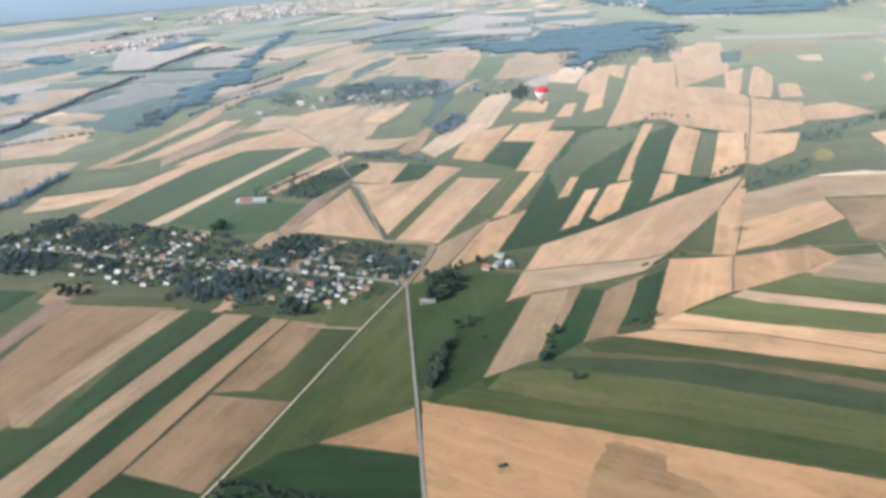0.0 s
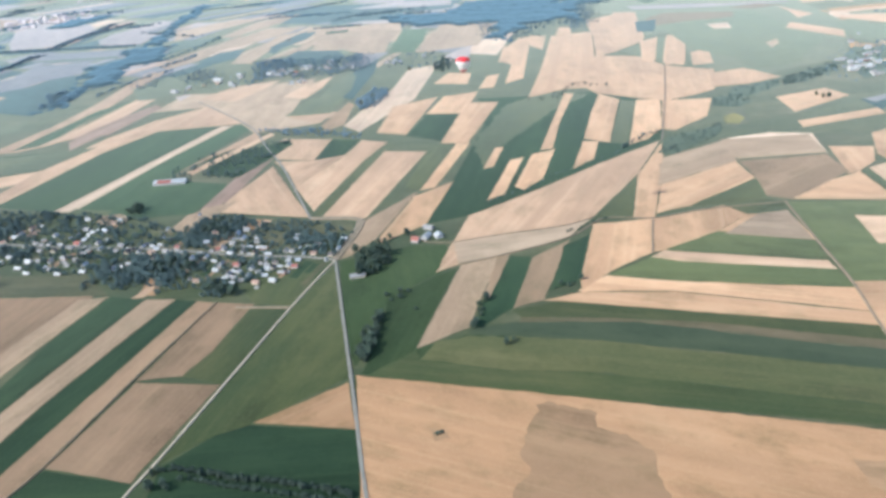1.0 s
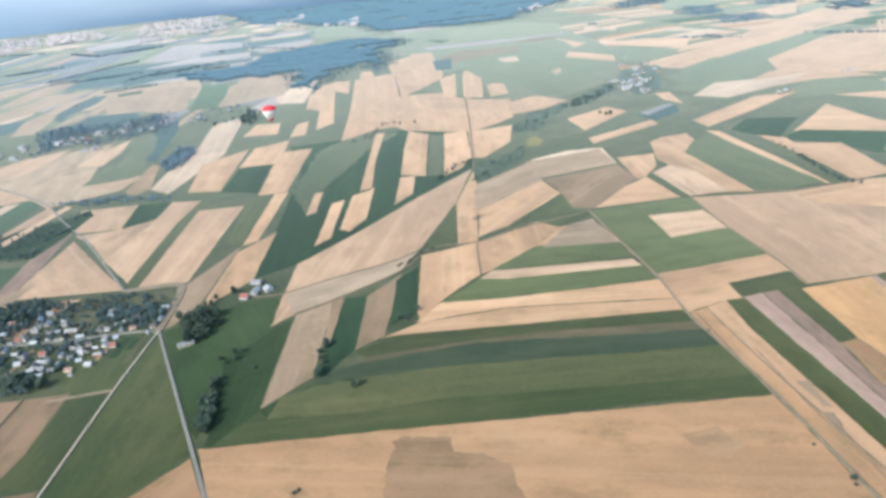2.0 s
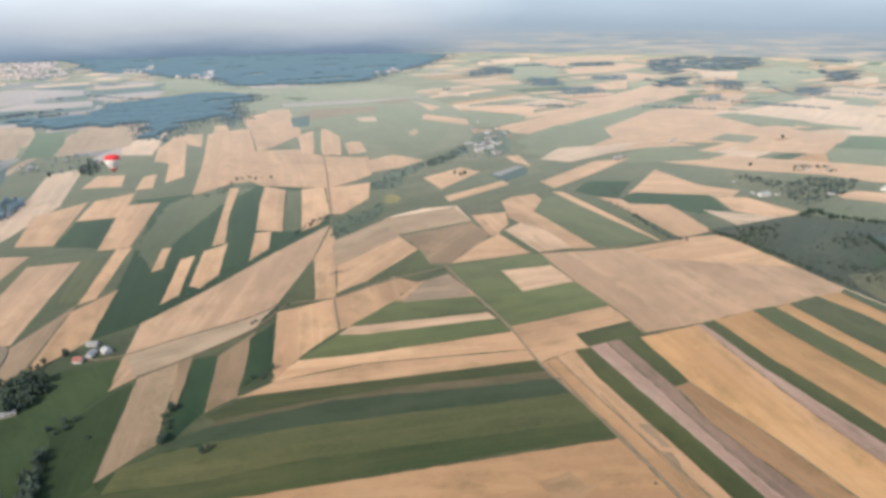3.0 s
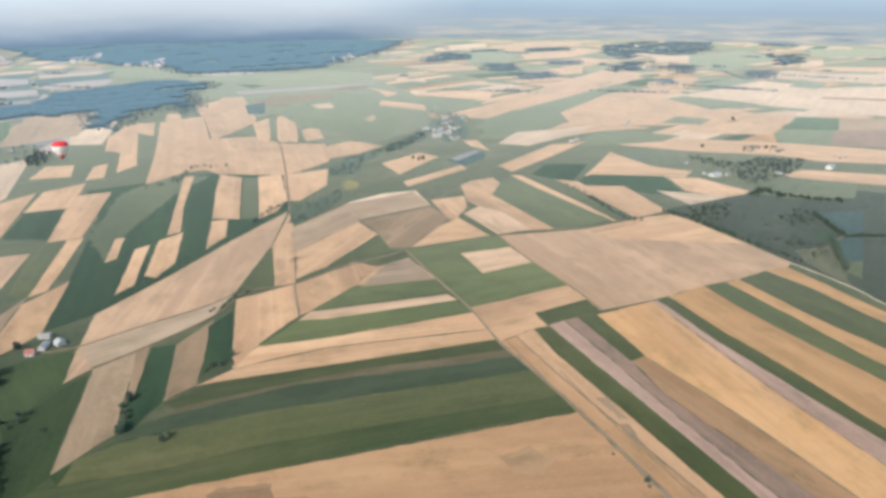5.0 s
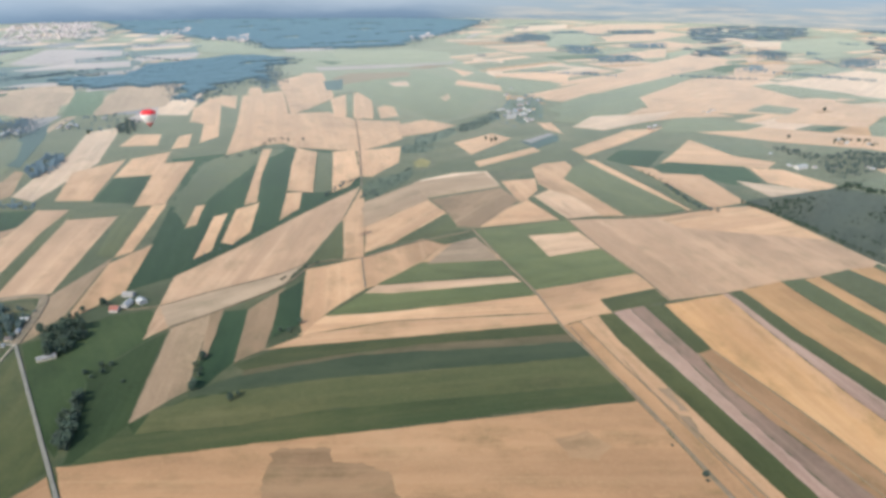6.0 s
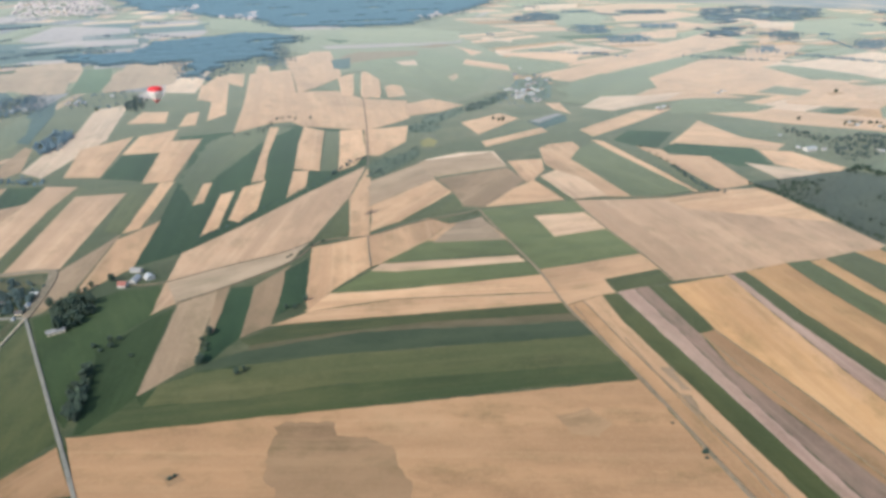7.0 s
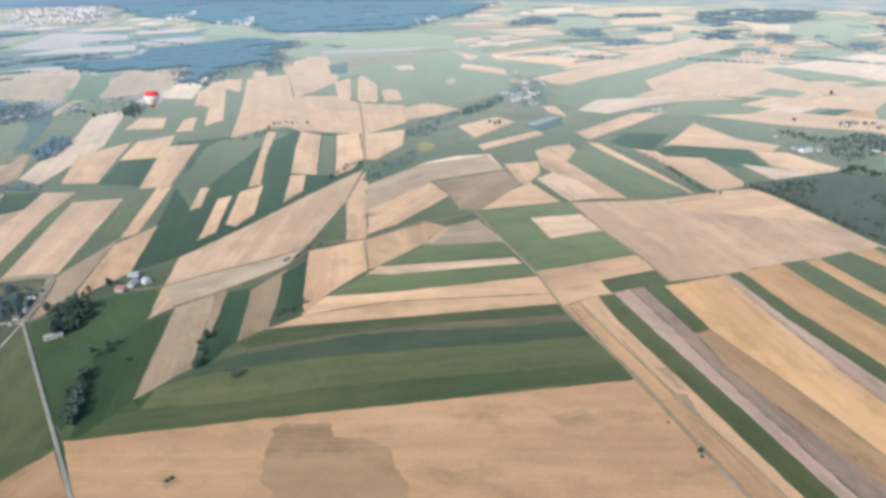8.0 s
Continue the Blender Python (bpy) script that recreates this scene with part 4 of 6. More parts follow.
field("grey", (-847, 1528), (-757, 1523), (-721, 1454), (-788, 1432), (-871, 1370), (-886, 1397))
field("buff", (-864, 1356), (-772, 1399), (-690, 1395), (-714, 1347), (-720, 1291), (-818, 1273))
field("grass", (-710, 1338), (-647, 1374), (-628, 1412), (-626, 1322), (-667, 1245), (-794, 1231), (-813, 1265), (-716, 1283))
field("buff", (-786, 1217), (-734, 1234), (-653, 1236), (-653, 1193), (-661, 1091), (-674, 1016))
field("grass", (-627, 1157), (-514, 1168), (-439, 1180), (-491, 1082), (-607, 1055))
field("ash", (-348, 2938), (-208, 3311), (-3, 3278), (-97, 2955), (-267, 2787))
field("grey", (-538, 2318), (-528, 2554), (-407, 2549), (-442, 2399), (-507, 2255), (-564, 2192))
field("hazed_green", (-235, 2410), (-134, 2733), (46, 2754), (186, 2727), (150, 2500), (38, 2410), (-120, 2369))
field("buff", (-395, 2218), (-319, 2478), (-250, 2586), (-154, 2694), (-235, 2410), (-358, 2206))
field("buff", (-398, 2030), (-350, 2154), (-266, 2338), (-137, 2327), (-216, 2180), (-289, 2068), (-361, 2002))
field("buff", (-503, 1861), (-428, 2022), (-379, 2115), (-328, 2249), (-350, 2033), (-400, 1870), (-458, 1792))
field("hazed_green", (-392, 1867), (-357, 1975), (-303, 1985), (-302, 1919), (-322, 1848), (-375, 1812))
field("maize", (-490, 2169), (-398, 2240), (-382, 2194), (-441, 2088), (-505, 2080))
field("buff", (-309, 1808), (-264, 1990), (-216, 2180), (-150, 2242), (-210, 2109), (-227, 1937), (-256, 1794))
field("hazed_green", (-227, 1937), (-193, 2104), (-132, 2236), (-145, 2137), (-186, 2010), (-207, 1892))
field("buff", (-188, 1848), (-137, 1995), (-78, 2165), (-52, 2157), (-91, 2043), (-132, 1910))
field("buff", (-111, 1944), (-60, 2160), (33, 2201), (142, 2122), (100, 1966), (76, 1810), (24, 1803), (-41, 1907))
field("dark", (-78, 2186), (-9, 2205), (-18, 2156), (-77, 2145))
field("hazed_green", (-185, 1810), (-148, 1914), (-41, 1883), (-25, 1802), (-67, 1708), (-165, 1735))
field("mellow", (-324, 1461), (-264, 1549), (-166, 1581), (-207, 1483), (-246, 1420))
field("mellow", (-153, 1423), (-111, 1513), (-51, 1581), (-73, 1478), (-105, 1398))
field("hazed_green", (-59, 1416), (1, 1627), (59, 1742), (40, 1587), (-13, 1360))
field("grey", (-380, 1498), (-346, 1516), (-358, 1454))
field("grass", (-491, 1603), (-439, 1708), (-332, 1651), (-338, 1540), (-403, 1493), (-451, 1489))
field("grass", (-338, 1540), (-273, 1607), (-222, 1623), (-264, 1543))
field("mellow", (-499, 1633), (-468, 1774), (-454, 1744), (-484, 1618))

field("maize", (146, 2121), (220, 2137), (191, 1937), (147, 1790), (83, 1793))
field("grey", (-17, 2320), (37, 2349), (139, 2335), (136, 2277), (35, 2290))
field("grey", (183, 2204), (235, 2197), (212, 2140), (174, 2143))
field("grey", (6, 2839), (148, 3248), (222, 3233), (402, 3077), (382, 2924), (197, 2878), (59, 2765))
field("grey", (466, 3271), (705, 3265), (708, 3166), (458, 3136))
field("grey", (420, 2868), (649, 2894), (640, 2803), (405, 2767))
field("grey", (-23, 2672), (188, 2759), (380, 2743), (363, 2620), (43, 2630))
field("hazed_green", (-37, 2491), (42, 2600), (359, 2591), (391, 2672), (347, 2506), (148, 2474), (39, 2436))
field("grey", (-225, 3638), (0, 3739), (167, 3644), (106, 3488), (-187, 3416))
field("hazed_green", (-187, 3416), (62, 3435), (181, 3397), (73, 3263), (-155, 3285))
field("dun", (422, 320), (430, 315), (419, 283), (411, 288), ragged=3)
field("dun", (408, 285), (413, 278), (402, 254), (395, 258), ragged=3)
field("clover", (424, 916), (466, 991), (532, 1001), (578, 1031), (545, 972), (441, 903), ragged=4)
field("clover", (817, 1263), (953, 1341), (1002, 1362), (950, 1290), (840, 1224), (791, 1215), ragged=4)
field("clover", (700, 1230), (817, 1263), (791, 1215), (690, 1160), (640, 1140), ragged=4)
field("clover", (631, 1171), (673, 1178), (685, 1133), (651, 1104), (606, 1119), ragged=4)
field("fallow", (-492, 1262), (-460, 1323), (-387, 1445), (-414, 1414), (-459, 1339))
field("drab", (-70, 1199), (-20, 1345), (-9, 1322), (-30, 1191), (-59, 1163))
field("hazed_green", (-401, 1859), (-318, 1997), (-293, 1990), (-301, 1871), (-357, 1812))
field("hazed_green", (-231, 1991), (-156, 2188), (-105, 2204), (-133, 2082), (-197, 1965))
field("grass", (-134, 1290), (-77, 1402), (-44, 1521), (-17, 1600), (0, 1566), (-14, 1437), (-53, 1331), (-94, 1282))
field("hazed_green", (-834, 1643), (-746, 1709), (-653, 1756), (-608, 1593), (-637, 1430), (-771, 1503), (-793, 1607))
field("buff", (-904, 1631), (-840, 1656), (-759, 1616), (-762, 1564), (-875, 1573))
field("buff", (-833, 1488), (-739, 1496), (-717, 1459), (-775, 1415), (-792, 1406))
field("clover", (-1126, 2083), (-952, 2080), (-892, 2007), (-1077, 1984))
field("buff", (-1073, 1975), (-907, 1964), (-894, 1806), (-981, 1788))
field("hazed_green", (-1011, 2201), (-885, 2243), (-617, 2198), (-607, 2157), (-844, 2175), (-989, 2168))
field("clover", (-875, 2043), (-637, 2031), (-627, 1995), (-797, 1998))
field("clover", (-1198, 2371), (-1258, 2593), (-1138, 2619), (-1108, 2410))
field("buff", (-1560, 2962), (-1360, 3007), (-1144, 2903), (-1233, 2755), (-1466, 2773))
field("hazed_green", (-838, 2230), (-839, 2491), (-791, 2577), (-758, 2541), (-806, 2434), (-821, 2216))
field("hazed_green", (-614, 2188), (-593, 2394), (-446, 2507), (-415, 2435), (-537, 2299))
field("buff", (-557, 2394), (-398, 2586), (-278, 2574), (-423, 2366), (-525, 2202))
field("clover", (-523, 2191), (-401, 2228), (-428, 2089), (-504, 2030))
field("hazed_green", (-286, 2663), (-125, 2795), (133, 2737), (4, 2655), (-200, 2605))
field("hazed_green", (-448, 2944), (-233, 3129), (-136, 3091), (-308, 2894))
field("clover", (960, 1215), (1010, 1370), (1120, 1480), (1190, 1450), (1120, 1340), (1040, 1240), ragged=2)
# the long stubble field below
field("tan", (-24, 469), (113, 420), (394, 315), (379, 261), (358, 180), (346, 120), (-24, 335))
# shadow lying on the field, painted as a slab of darker stubble
field("patch", (110, 406), (120, 407), (151, 388), (147, 373), (164, 361), (178, 344), (175, 325), (168, 297), (160, 268), (75, 318), (96, 372), ragged=6)
field("patch", (302, 311), (330, 307), (333, 283), (313, 276), (297, 289), ragged=3)
field("patch", (27, 395), (37, 392), (42, 381), (31, 380), ragged=3)

field("hazed_green", (1088, 456), (1164, 414), (1043, 364), (1016, 379))
field("hazed_green", (998, 386), (1034, 360), (936, 319), (912, 329))
field("grass", (918, 329), (940, 321), (874, 293), (883, 317))
field("dark", (999, 416), (1028, 412), (1011, 382), (956, 382))
field("olive", (905, 395), (961, 373), (882, 318), (846, 295), (872, 357), ragged=3)
field("yellow", (597, 1061), (621, 1075), (624, 1042), (597, 1014), (581, 1025), ragged=3)
field("ash", (865, 1089), (955, 1119), (962, 1103), (870, 1065))
field("dun", (-515, 887), (-497, 904), (-493, 897), (-506, 873))
field("worn", (-426, 855), (-417, 866), (-410, 853), (-420, 842))
field("dun", (-350, 870), (-318, 872), (-304, 851), (-312, 828), (-339, 844))
field("dun", (-247, 796), (-229, 847), (-216, 854), (-232, 783))
field("olive", (-74, 784), (-23, 774), (-19, 749), (-57, 757))
field("tan", (-151, 786), (-145, 811), (-128, 810), (-141, 782))

# narrow garden plots along the village street
garden_rng = random.Random(31)
STREET = [(-42, 680), (-71, 693), (-145, 714), (-201, 736), (-270, 760), (-369, 785), (-430, 806), (-480, 819), (-575, 846), (-691, 879)]
for p, q in zip(STREET, STREET[1:]):
    a, b = Vector(p), Vector(q)
    along, reach = 0.0, (b - a).length
    while along < reach - 6:
        wide = garden_rng.uniform(5, 11)
        for side in (-1, 1):
            if garden_rng.random() < 0.8:
                at, step = a.lerp(b, along / reach), (b - a).normalized() * (wide - 1)
                out = Vector((0.43, 0.9)) * side
                lo, hi = garden_rng.uniform(7, 16), garden_rng.uniform(30, 58)
                ring = (at + out * lo, at + step + out * lo, at + step + out * hi, at + out * hi)
                field(garden_rng.choice(("olive", "grass", "lush", "worn", "clover", "green", "dark", "olive", "dark", "grass")), *((v.x, v.y) for v in ring))
        along += wide

# ---- roads and tracks ----
lane("asphalt_road", 2.35, (-42, 680), (-36, 587), (-31, 510), (-26, 434), (-22, 361), (-18, 312))
lane("gravel_road", 1.5, (-42, 680), (-84, 589), (-131, 477), (-166, 394), (-178, 369), (-190, 335))
lane("asphalt_road", 3.2, *STREET)
lane("dirt_track", 8.0, (-42, 680), (-23, 732), (-12, 773), (-23, 788), (-73, 798))
lane("asphalt_road", 2.35, (-73, 798), (-93, 883), (-122, 1002), (-155, 1104), (-188, 1214), (-256, 1335), (-319, 1436))
lane("dirt_track", 3.0, (-138, 600), (-84, 589))
lane("dirt_track", 2.2, (496, 714), (470, 609), (450, 525), (424, 448), (412, 391), (398, 325), (383, 267), (366, 209), (349, 147))
lane("dirt_track", 1.9, (88, 642), (134, 651), (218, 678), (273, 717), (328, 704), (392, 714), (451, 714), (494, 713))
lane("dirt_track", 1.5, (55, 704), (86, 694), (142, 701), (226, 709), (262, 724))
lane("dirt_track", 1.5, (326, 704), (304, 652), (292, 622))
lane("dirt_track", 1.9, (450, 969), (563, 1219), (657, 1440))
lane("dirt_track", 1.9, (635, 684), (603, 588), (583, 501), (561, 431))
lane("dirt_track", 1.5, (635, 684), (688, 669), (756, 628), (859, 607))
lane("gravel_road", 1.5, (859, 377), (847, 319), (837, 283), (820, 246), (799, 185))
lane("dirt_track", 1.1, (-158, 614), (-207, 500), (-245, 404), (-259, 379), (-276, 340))
lane("dirt_track", 0.9, (445, 445), (420, 349), (398, 247), (386, 193), (371, 130))
lane("dirt_track", 2.0, (1063, 432), (1011, 377), (985, 384))
lane("dirt_track", 0.7, (514, 339), (494, 225), (470, 131), (459, 88))

lane("dirt_track", 0.6, (429, 440), (412, 380), (389, 301), (381, 258), (370, 217), (360, 177))
lane("dirt_track", 0.5, (430, 370), (405, 291), (392, 240), (380, 197), (372, 173))
lane("dirt_track", 0.45, (497, 342), (479, 267), (465, 197), (453, 141))


# ---- trees ----
def blob_points(rng, count, spread, base, height):
    """Places for clumps of leaves within an uneven crown."""
    out = []
    while len(out) < count:
        p = Vector((rng.uniform(-1, 1), rng.uniform(-1, 1), rng.uniform(-1, 1)))
        if 0.25 < p.length < 1:
            out.append(Vector((p.x * spread, p.y * spread, base + height / 2 * (1 + p.z))))
    return out


_bm = bmesh.new()
bmesh.ops.create_icosphere(_bm, subdivisions=1, radius=1.0)
ICO_V, ICO_F = [v.co.copy() for v in _bm.verts], [[v.index for v in f.verts] for f in _bm.faces]
_bm.free()


def clumps(name, places, rng, material, parent, leaves=0, label="", flat=1.0):
    """Many ragged clumps and loose sprays of leaves in one mesh. places: middle and radius."""
    verts, faces = [], []
    for mid, r in places:
        n = len(verts)
        sx, sy, sz = r * rng.uniform(0.75, 1.25), r * rng.uniform(0.75, 1.25), flat * r * rng.uniform(0.6, 1.0)
        spin = rng.uniform(0, 6.28)
        c, s = math.cos(spin), math.sin(spin)
        for v in ICO_V:
            k = rng.uniform(0.72, 1.22)
            x, y, z = v.x * sx * k, v.y * sy * k, v.z * sz * k
            verts.append((mid.x + c * x - s * y, mid.y + s * x + c * y, mid.z + z))
        faces += [[n + i for i in f] for f in ICO_F]
        for _ in range(leaves):
            n = len(verts)
            d = Vector((rng.gauss(0, 1), rng.gauss(0, 1), rng.gauss(0, 0.8))).normalized()
            p = Vector(mid) + d * r * rng.uniform(0.85, 1.35)
            q = r * rng.uniform(0.18, 0.36)
            for _ in range(3):
                verts.append(tuple(p + Vector((rng.uniform(-q, q), rng.uniform(-q, q), rng.uniform(-q, q)))))
            faces.append([n, n + 1, n + 2])
    me = bpy.data.meshes.new(name)
    me.from_pydata(verts, [], faces)
    me.materials.append(material)
    ob = new(name, me)
    ob.parent = parent
    return tagged(ob, label)


def tree(seed, height, spread, material, label):
    rng = random.Random(seed)
    root = tagged(new("tree"), label, "tree", "trees of the plain")
    bm = bmesh.new()
    trunk_top = height * 0.55
    bmesh.ops.create_cone(bm, cap_ends=True, segments=7, radius1=0.04 * height, radius2=0.015 * height, depth=trunk_top + 0.5,
                          matrix=Matrix.Translation((0, 0, trunk_top / 2 - 0.25)))
    for k in range(5):
        a, tilt = rng.uniform(0, 6.28), radians(rng.uniform(30, 55))
        m = Matrix.Translation((0, 0, trunk_top * rng.uniform(0.55, 0.95))) @ Matrix.Rotation(a, 4, "Z") @ Matrix.Rotation(tilt, 4, "X")
        bmesh.ops.create_cone(bm, cap_ends=True, segments=5, radius1=0.014 * height, radius2=0.004 * height, depth=height * 0.34,
                              matrix=m @ Matrix.Translation((0, 0, height * 0.17)))
    part("trunk", bm, BARK, root)
    places = [(p, spread * rng.uniform(0.2, 0.36)) for p in blob_points(rng, 34, spread * 0.82, height * 0.2, height * 0.74)]
    clumps("crown", places, rng, material, root, leaves=10)
    return root


TREES = [tree(1, 11, 4.6, LEAVES[0], "broad deciduous tree with dark green leaves"),
         tree(2, 9, 3.6, LEAVES[1], "round deciduous tree with dull green leaves"),
         tree(3, 13, 3.8, LEAVES[0], "tall narrow deciduous tree with dark leaves"),
         tree(4, 7, 3.4, LEAVES[1], "low orchard tree with a spreading crown"),
         tree(5, 4, 2.8, LEAVES[0], "dense dark green bush on a field border")]
tree_rng = random.Random(5)
planted = set()


def plant(kind, x, y, size=1.0):
    s = size * tree_rng.uniform(0.75, 1.2)
    m = pose(x, y, 0, 0, 0, tree_rng.uniform(0, 360))
    if kind in planted:
        ob = copy_thing(TREES[kind], m)
    else:
        ob = TREES[kind]
        ob.matrix_basis = m
        planted.add(kind)
    ob.scale = (s, s, s * tree_rng.uniform(0.9, 1.15))
    return ob


def tree_row(points, step, kinds=(0, 1, 3, 4), size=1.0, spread=2.0):
    pts = [Vector(p) for p in points]
    for a, b in zip(pts, pts[1:]):
        count = max(1, int((b - a).length / step))
        for k in range(count):
            p = a.lerp(b, (k + tree_rng.uniform(0.1, 0.9)) / count)
            plant(tree_rng.choice(kinds), p.x + tree_rng.gauss(0, spread), p.y + tree_rng.gauss(0, spread), size)


def inside(x, y, poly):
    hit = False
    for (x0, y0), (x1, y1) in zip(poly, poly[1:] + poly[:1]):
        if (y0 > y) != (y1 > y) and x < (x1 - x0) * (y - y0) / (y1 - y0) + x0:
            hit = not hit
    return hit


def scatter(poly, count, rng):
    xs, ys = [p[0] for p in poly], [p[1] for p in poly]
    out = []
    for _ in range(count * 12):
        x, y = rng.uniform(min(xs), max(xs)), rng.uniform(min(ys), max(ys))
        if inside(x, y, poly):
            out.append((x, y))
            if len(out) == count:
                break
    return out


def grove(poly, count, kinds=(0, 1, 2), size=1.0):
    for x, y in scatter(list(poly), count, tree_rng):
        plant(tree_rng.choice(kinds), x, y, size)


wood_rng = random.Random(21)


def many_trees(name, spots, size, label, detail=10, material=None):
    """Trees too many to count, each a few ragged clumps over a short stem, as one thing."""
    places = []
    for x, y in spots:
        h = 7.0 * size * wood_rng.uniform(0.6, 1.3)
        r = h * wood_rng.uniform(0.4, 0.58)
        places.append((Vector((x, y, h * 0.2)), r * 0.6))
        for _ in range(detail):
            a, k = wood_rng.uniform(0, 6.28), wood_rng.uniform(0.1, 0.85) * r
            places.append((Vector((x + k * math.cos(a), y + k * math.sin(a), h * wood_rng.uniform(0.35, 0.9))), r * wood_rng.uniform(0.28, 0.5)))
    ob = clumps(name, places, wood_rng, material or LEAVES[wood_rng.randrange(2)], None, leaves=7 if detail > 6 else 3)
    return tagged(ob, label, "trees", kind="stuff")


def thicket(poly, count, size=1.0, label="dense dark green trees between houses and gardens", far=None):
    return many_trees("thicket", scatter(list(poly), count, wood_rng), size, label, 4 if far else 10, far)


def belt(points, step, size=1.0, spread=2.0, label="ragged belt of dark trees along a field border", far=None):
    pts, spots = [Vector(p) for p in points], []
    for a, b in zip(pts, pts[1:]):
        count = max(1, int((b - a).length / step))
        for k in range(count):
            p = a.lerp(b, (k + wood_rng.uniform(0.1, 0.9)) / count)
            spots.append((p.x + wood_rng.gauss(0, spread), p.y + wood_rng.gauss(0, spread)))
    return many_trees("tree_belt", spots, size, label, 4 if far else 10, far)


def woodland(label, step, height, *poly):
    """A wood too dense to count: one closed canopy over the whole plot, ragged at its borders and sinking to the ground there."""
    poly = list(poly)
    step = step * 0.62
    x0, x1 = min(p[0] for p in poly) - 40, max(p[0] for p in poly) + 40
    y0, y1 = min(p[1] for p in poly) - 40, max(p[1] for p in poly) + 40
    spread = min(45.0, 0.18 * min(x1 - x0, y1 - y0))

    def wooded(i, j):
        v = Vector((x0 + (i + 0.5) * step, y0 + (j + 0.5) * step, 0))
        sway = noise.noise_vector(v / 70) * spread + noise.noise_vector(v / 19) * spread * 0.6
        if "among" in label and noise.noise(v / 60) + 0.5 * noise.noise(v / 25) > 0.18:
            return False
        if noise.noise(Vector((v.x / 220, v.y / 90, 0))) + 0.5 * noise.noise(v / 37) > 0.62:
            return False
        return inside(v.x + sway.x, v.y + sway.y, poly)

    cells = {(i, j) for i in range(int((x1 - x0) / step) + 1) for j in range(int((y1 - y0) / step) + 1) if wooded(i, j)}
    left, best = set(cells), set()
    while left:     # the largest connected stretch alone
        patch, edge = set(), [left.pop()]
        while edge:
            i, j = edge.pop()
            patch.add((i, j))
            for c in ((i + 1, j), (i - 1, j), (i, j + 1), (i, j - 1)):
                if c in left:
                    left.remove(c)
                    edge.append(c)
        best = max(best, patch, key=len)
    cells = best
    around = ((0, 0), (-1, 0), (0, -1), (-1, -1))
    depth = {(i + 1 + a, j + 1 + b) for i, j in cells for a, b in around}
    rim = {c for c in depth if any((c[0] + a, c[1] + b) not in cells for a, b in around)}
    second = {c for c in depth - rim if any((c[0] + a, c[1] + b) in rim for a in (-1, 0, 1) for b in (-1, 0, 1))}
    verts, faces, index = [], [], {}

    def corner(i, j):
        if (i, j) not in index:
            v = Vector((x0 + i * step, y0 + j * step, 0))
            sway = noise.noise_vector(v / 11) * step * 0.8
            top = height * (0.5 + 0.1 * noise.noise(v / 50) + 0.14 * noise.noise(v / 13))
            top *= 0.0 if (i, j) in rim else 0.4 if (i, j) in second else 1.0
            index[(i, j)] = len(verts)
            verts.append((v.x + sway.x, v.y + sway.y, top))
        return index[(i, j)]

    for i, j in sorted(cells):
        faces.append((corner(i, j), corner(i + 1, j), corner(i + 1, j + 1), corner(i, j + 1)))
    me = bpy.data.meshes.new("woodland")
    me.from_pydata(verts, [], faces)
    me.shade_smooth()
    me.materials.append(HAZED_THIN_CANOPY if "among" in label else HAZED_CANOPY)
    return tagged(new("woodland", me), label, "woodland", kind="stuff")


def far_copse(label, size, *poly):
    """A loose far wood, thinning out towards its borders."""
    poly = list(poly)
    area = abs(sum(a[0] * b[1] - b[0] * a[1] for a, b in zip(poly, poly[1:] + poly[:1]))) / 2
    spots = [(x + wood_rng.gauss(0, 14), y + wood_rng.gauss(0, 14)) for x, y in scatter(poly, min(2600, int(area / 60) + 8), wood_rng)]
    return many_trees("copse", spots, size, label, 2, HAZED_FOREST)


# ---- houses ----
def house(width, length, eaves, ridge, wall, roof, label, name="house", windows=3, chimney=True, category="house"):
    """A gabled building; its ridge runs along y."""
    root = tagged(new(name), label, category, "buildings of the plain")
    w, d = width / 2, length / 2
    bm = bmesh.new()
    prism(bm, [(-w, -0.3), (w, -0.3), (w, eaves), (0, ridge), (-w, eaves)], -d, length)
    body = part("wall", bm, WALLS[wall], root)
    slope = (ridge - eaves) / w
    for side in (-1, 1):
        bm = bmesh.new()
        over, thick = 0.5, 0.22
        x1 = side * (w + over)
        z1 = eaves - slope * over + 0.04
        prism(bm, [(0, ridge + 0.04), (x1, z1), (x1, z1 + thick), (0, ridge + 0.04 + thick)], -d - 0.45, length + 0.9)
        part("roof", bm, ROOFS[roof], root)
    if chimney:
        bm = bmesh.new()
        box(bm, (0.5, -0.9, eaves), (1.1, -0.3, ridge + 0.9), 0.05)
        part("chimney", bm, WALLS["brick"], root)
    bm = bmesh.new()
    box(bm, (w - 0.05, -0.5, 0), (w + 0.06, 0.5, 2.05), 0.02)
    part("door", bm, TIMBER, root)
    for side in (-1, 1):
        for k in range(windows):
            y = -d + length * (k + 0.5) / windows
            if side == 1 and abs(y) < 1.2:
                continue
            bm = bmesh.new()
            box(bm, (side * w - 0.06, y - 0.6, 1.0), (side * w + 0.06, y + 0.6, 2.2), 0.03)
            frame_ob = part("window", bm, WALLS["white"], root)
            bm = bmesh.new()
            box(bm, (side * w - 0.08, y - 0.5, 1.1), (side * w + 0.08, y + 0.5, 2.1))
            part("pane", bm, PANE, frame_ob)
    return root


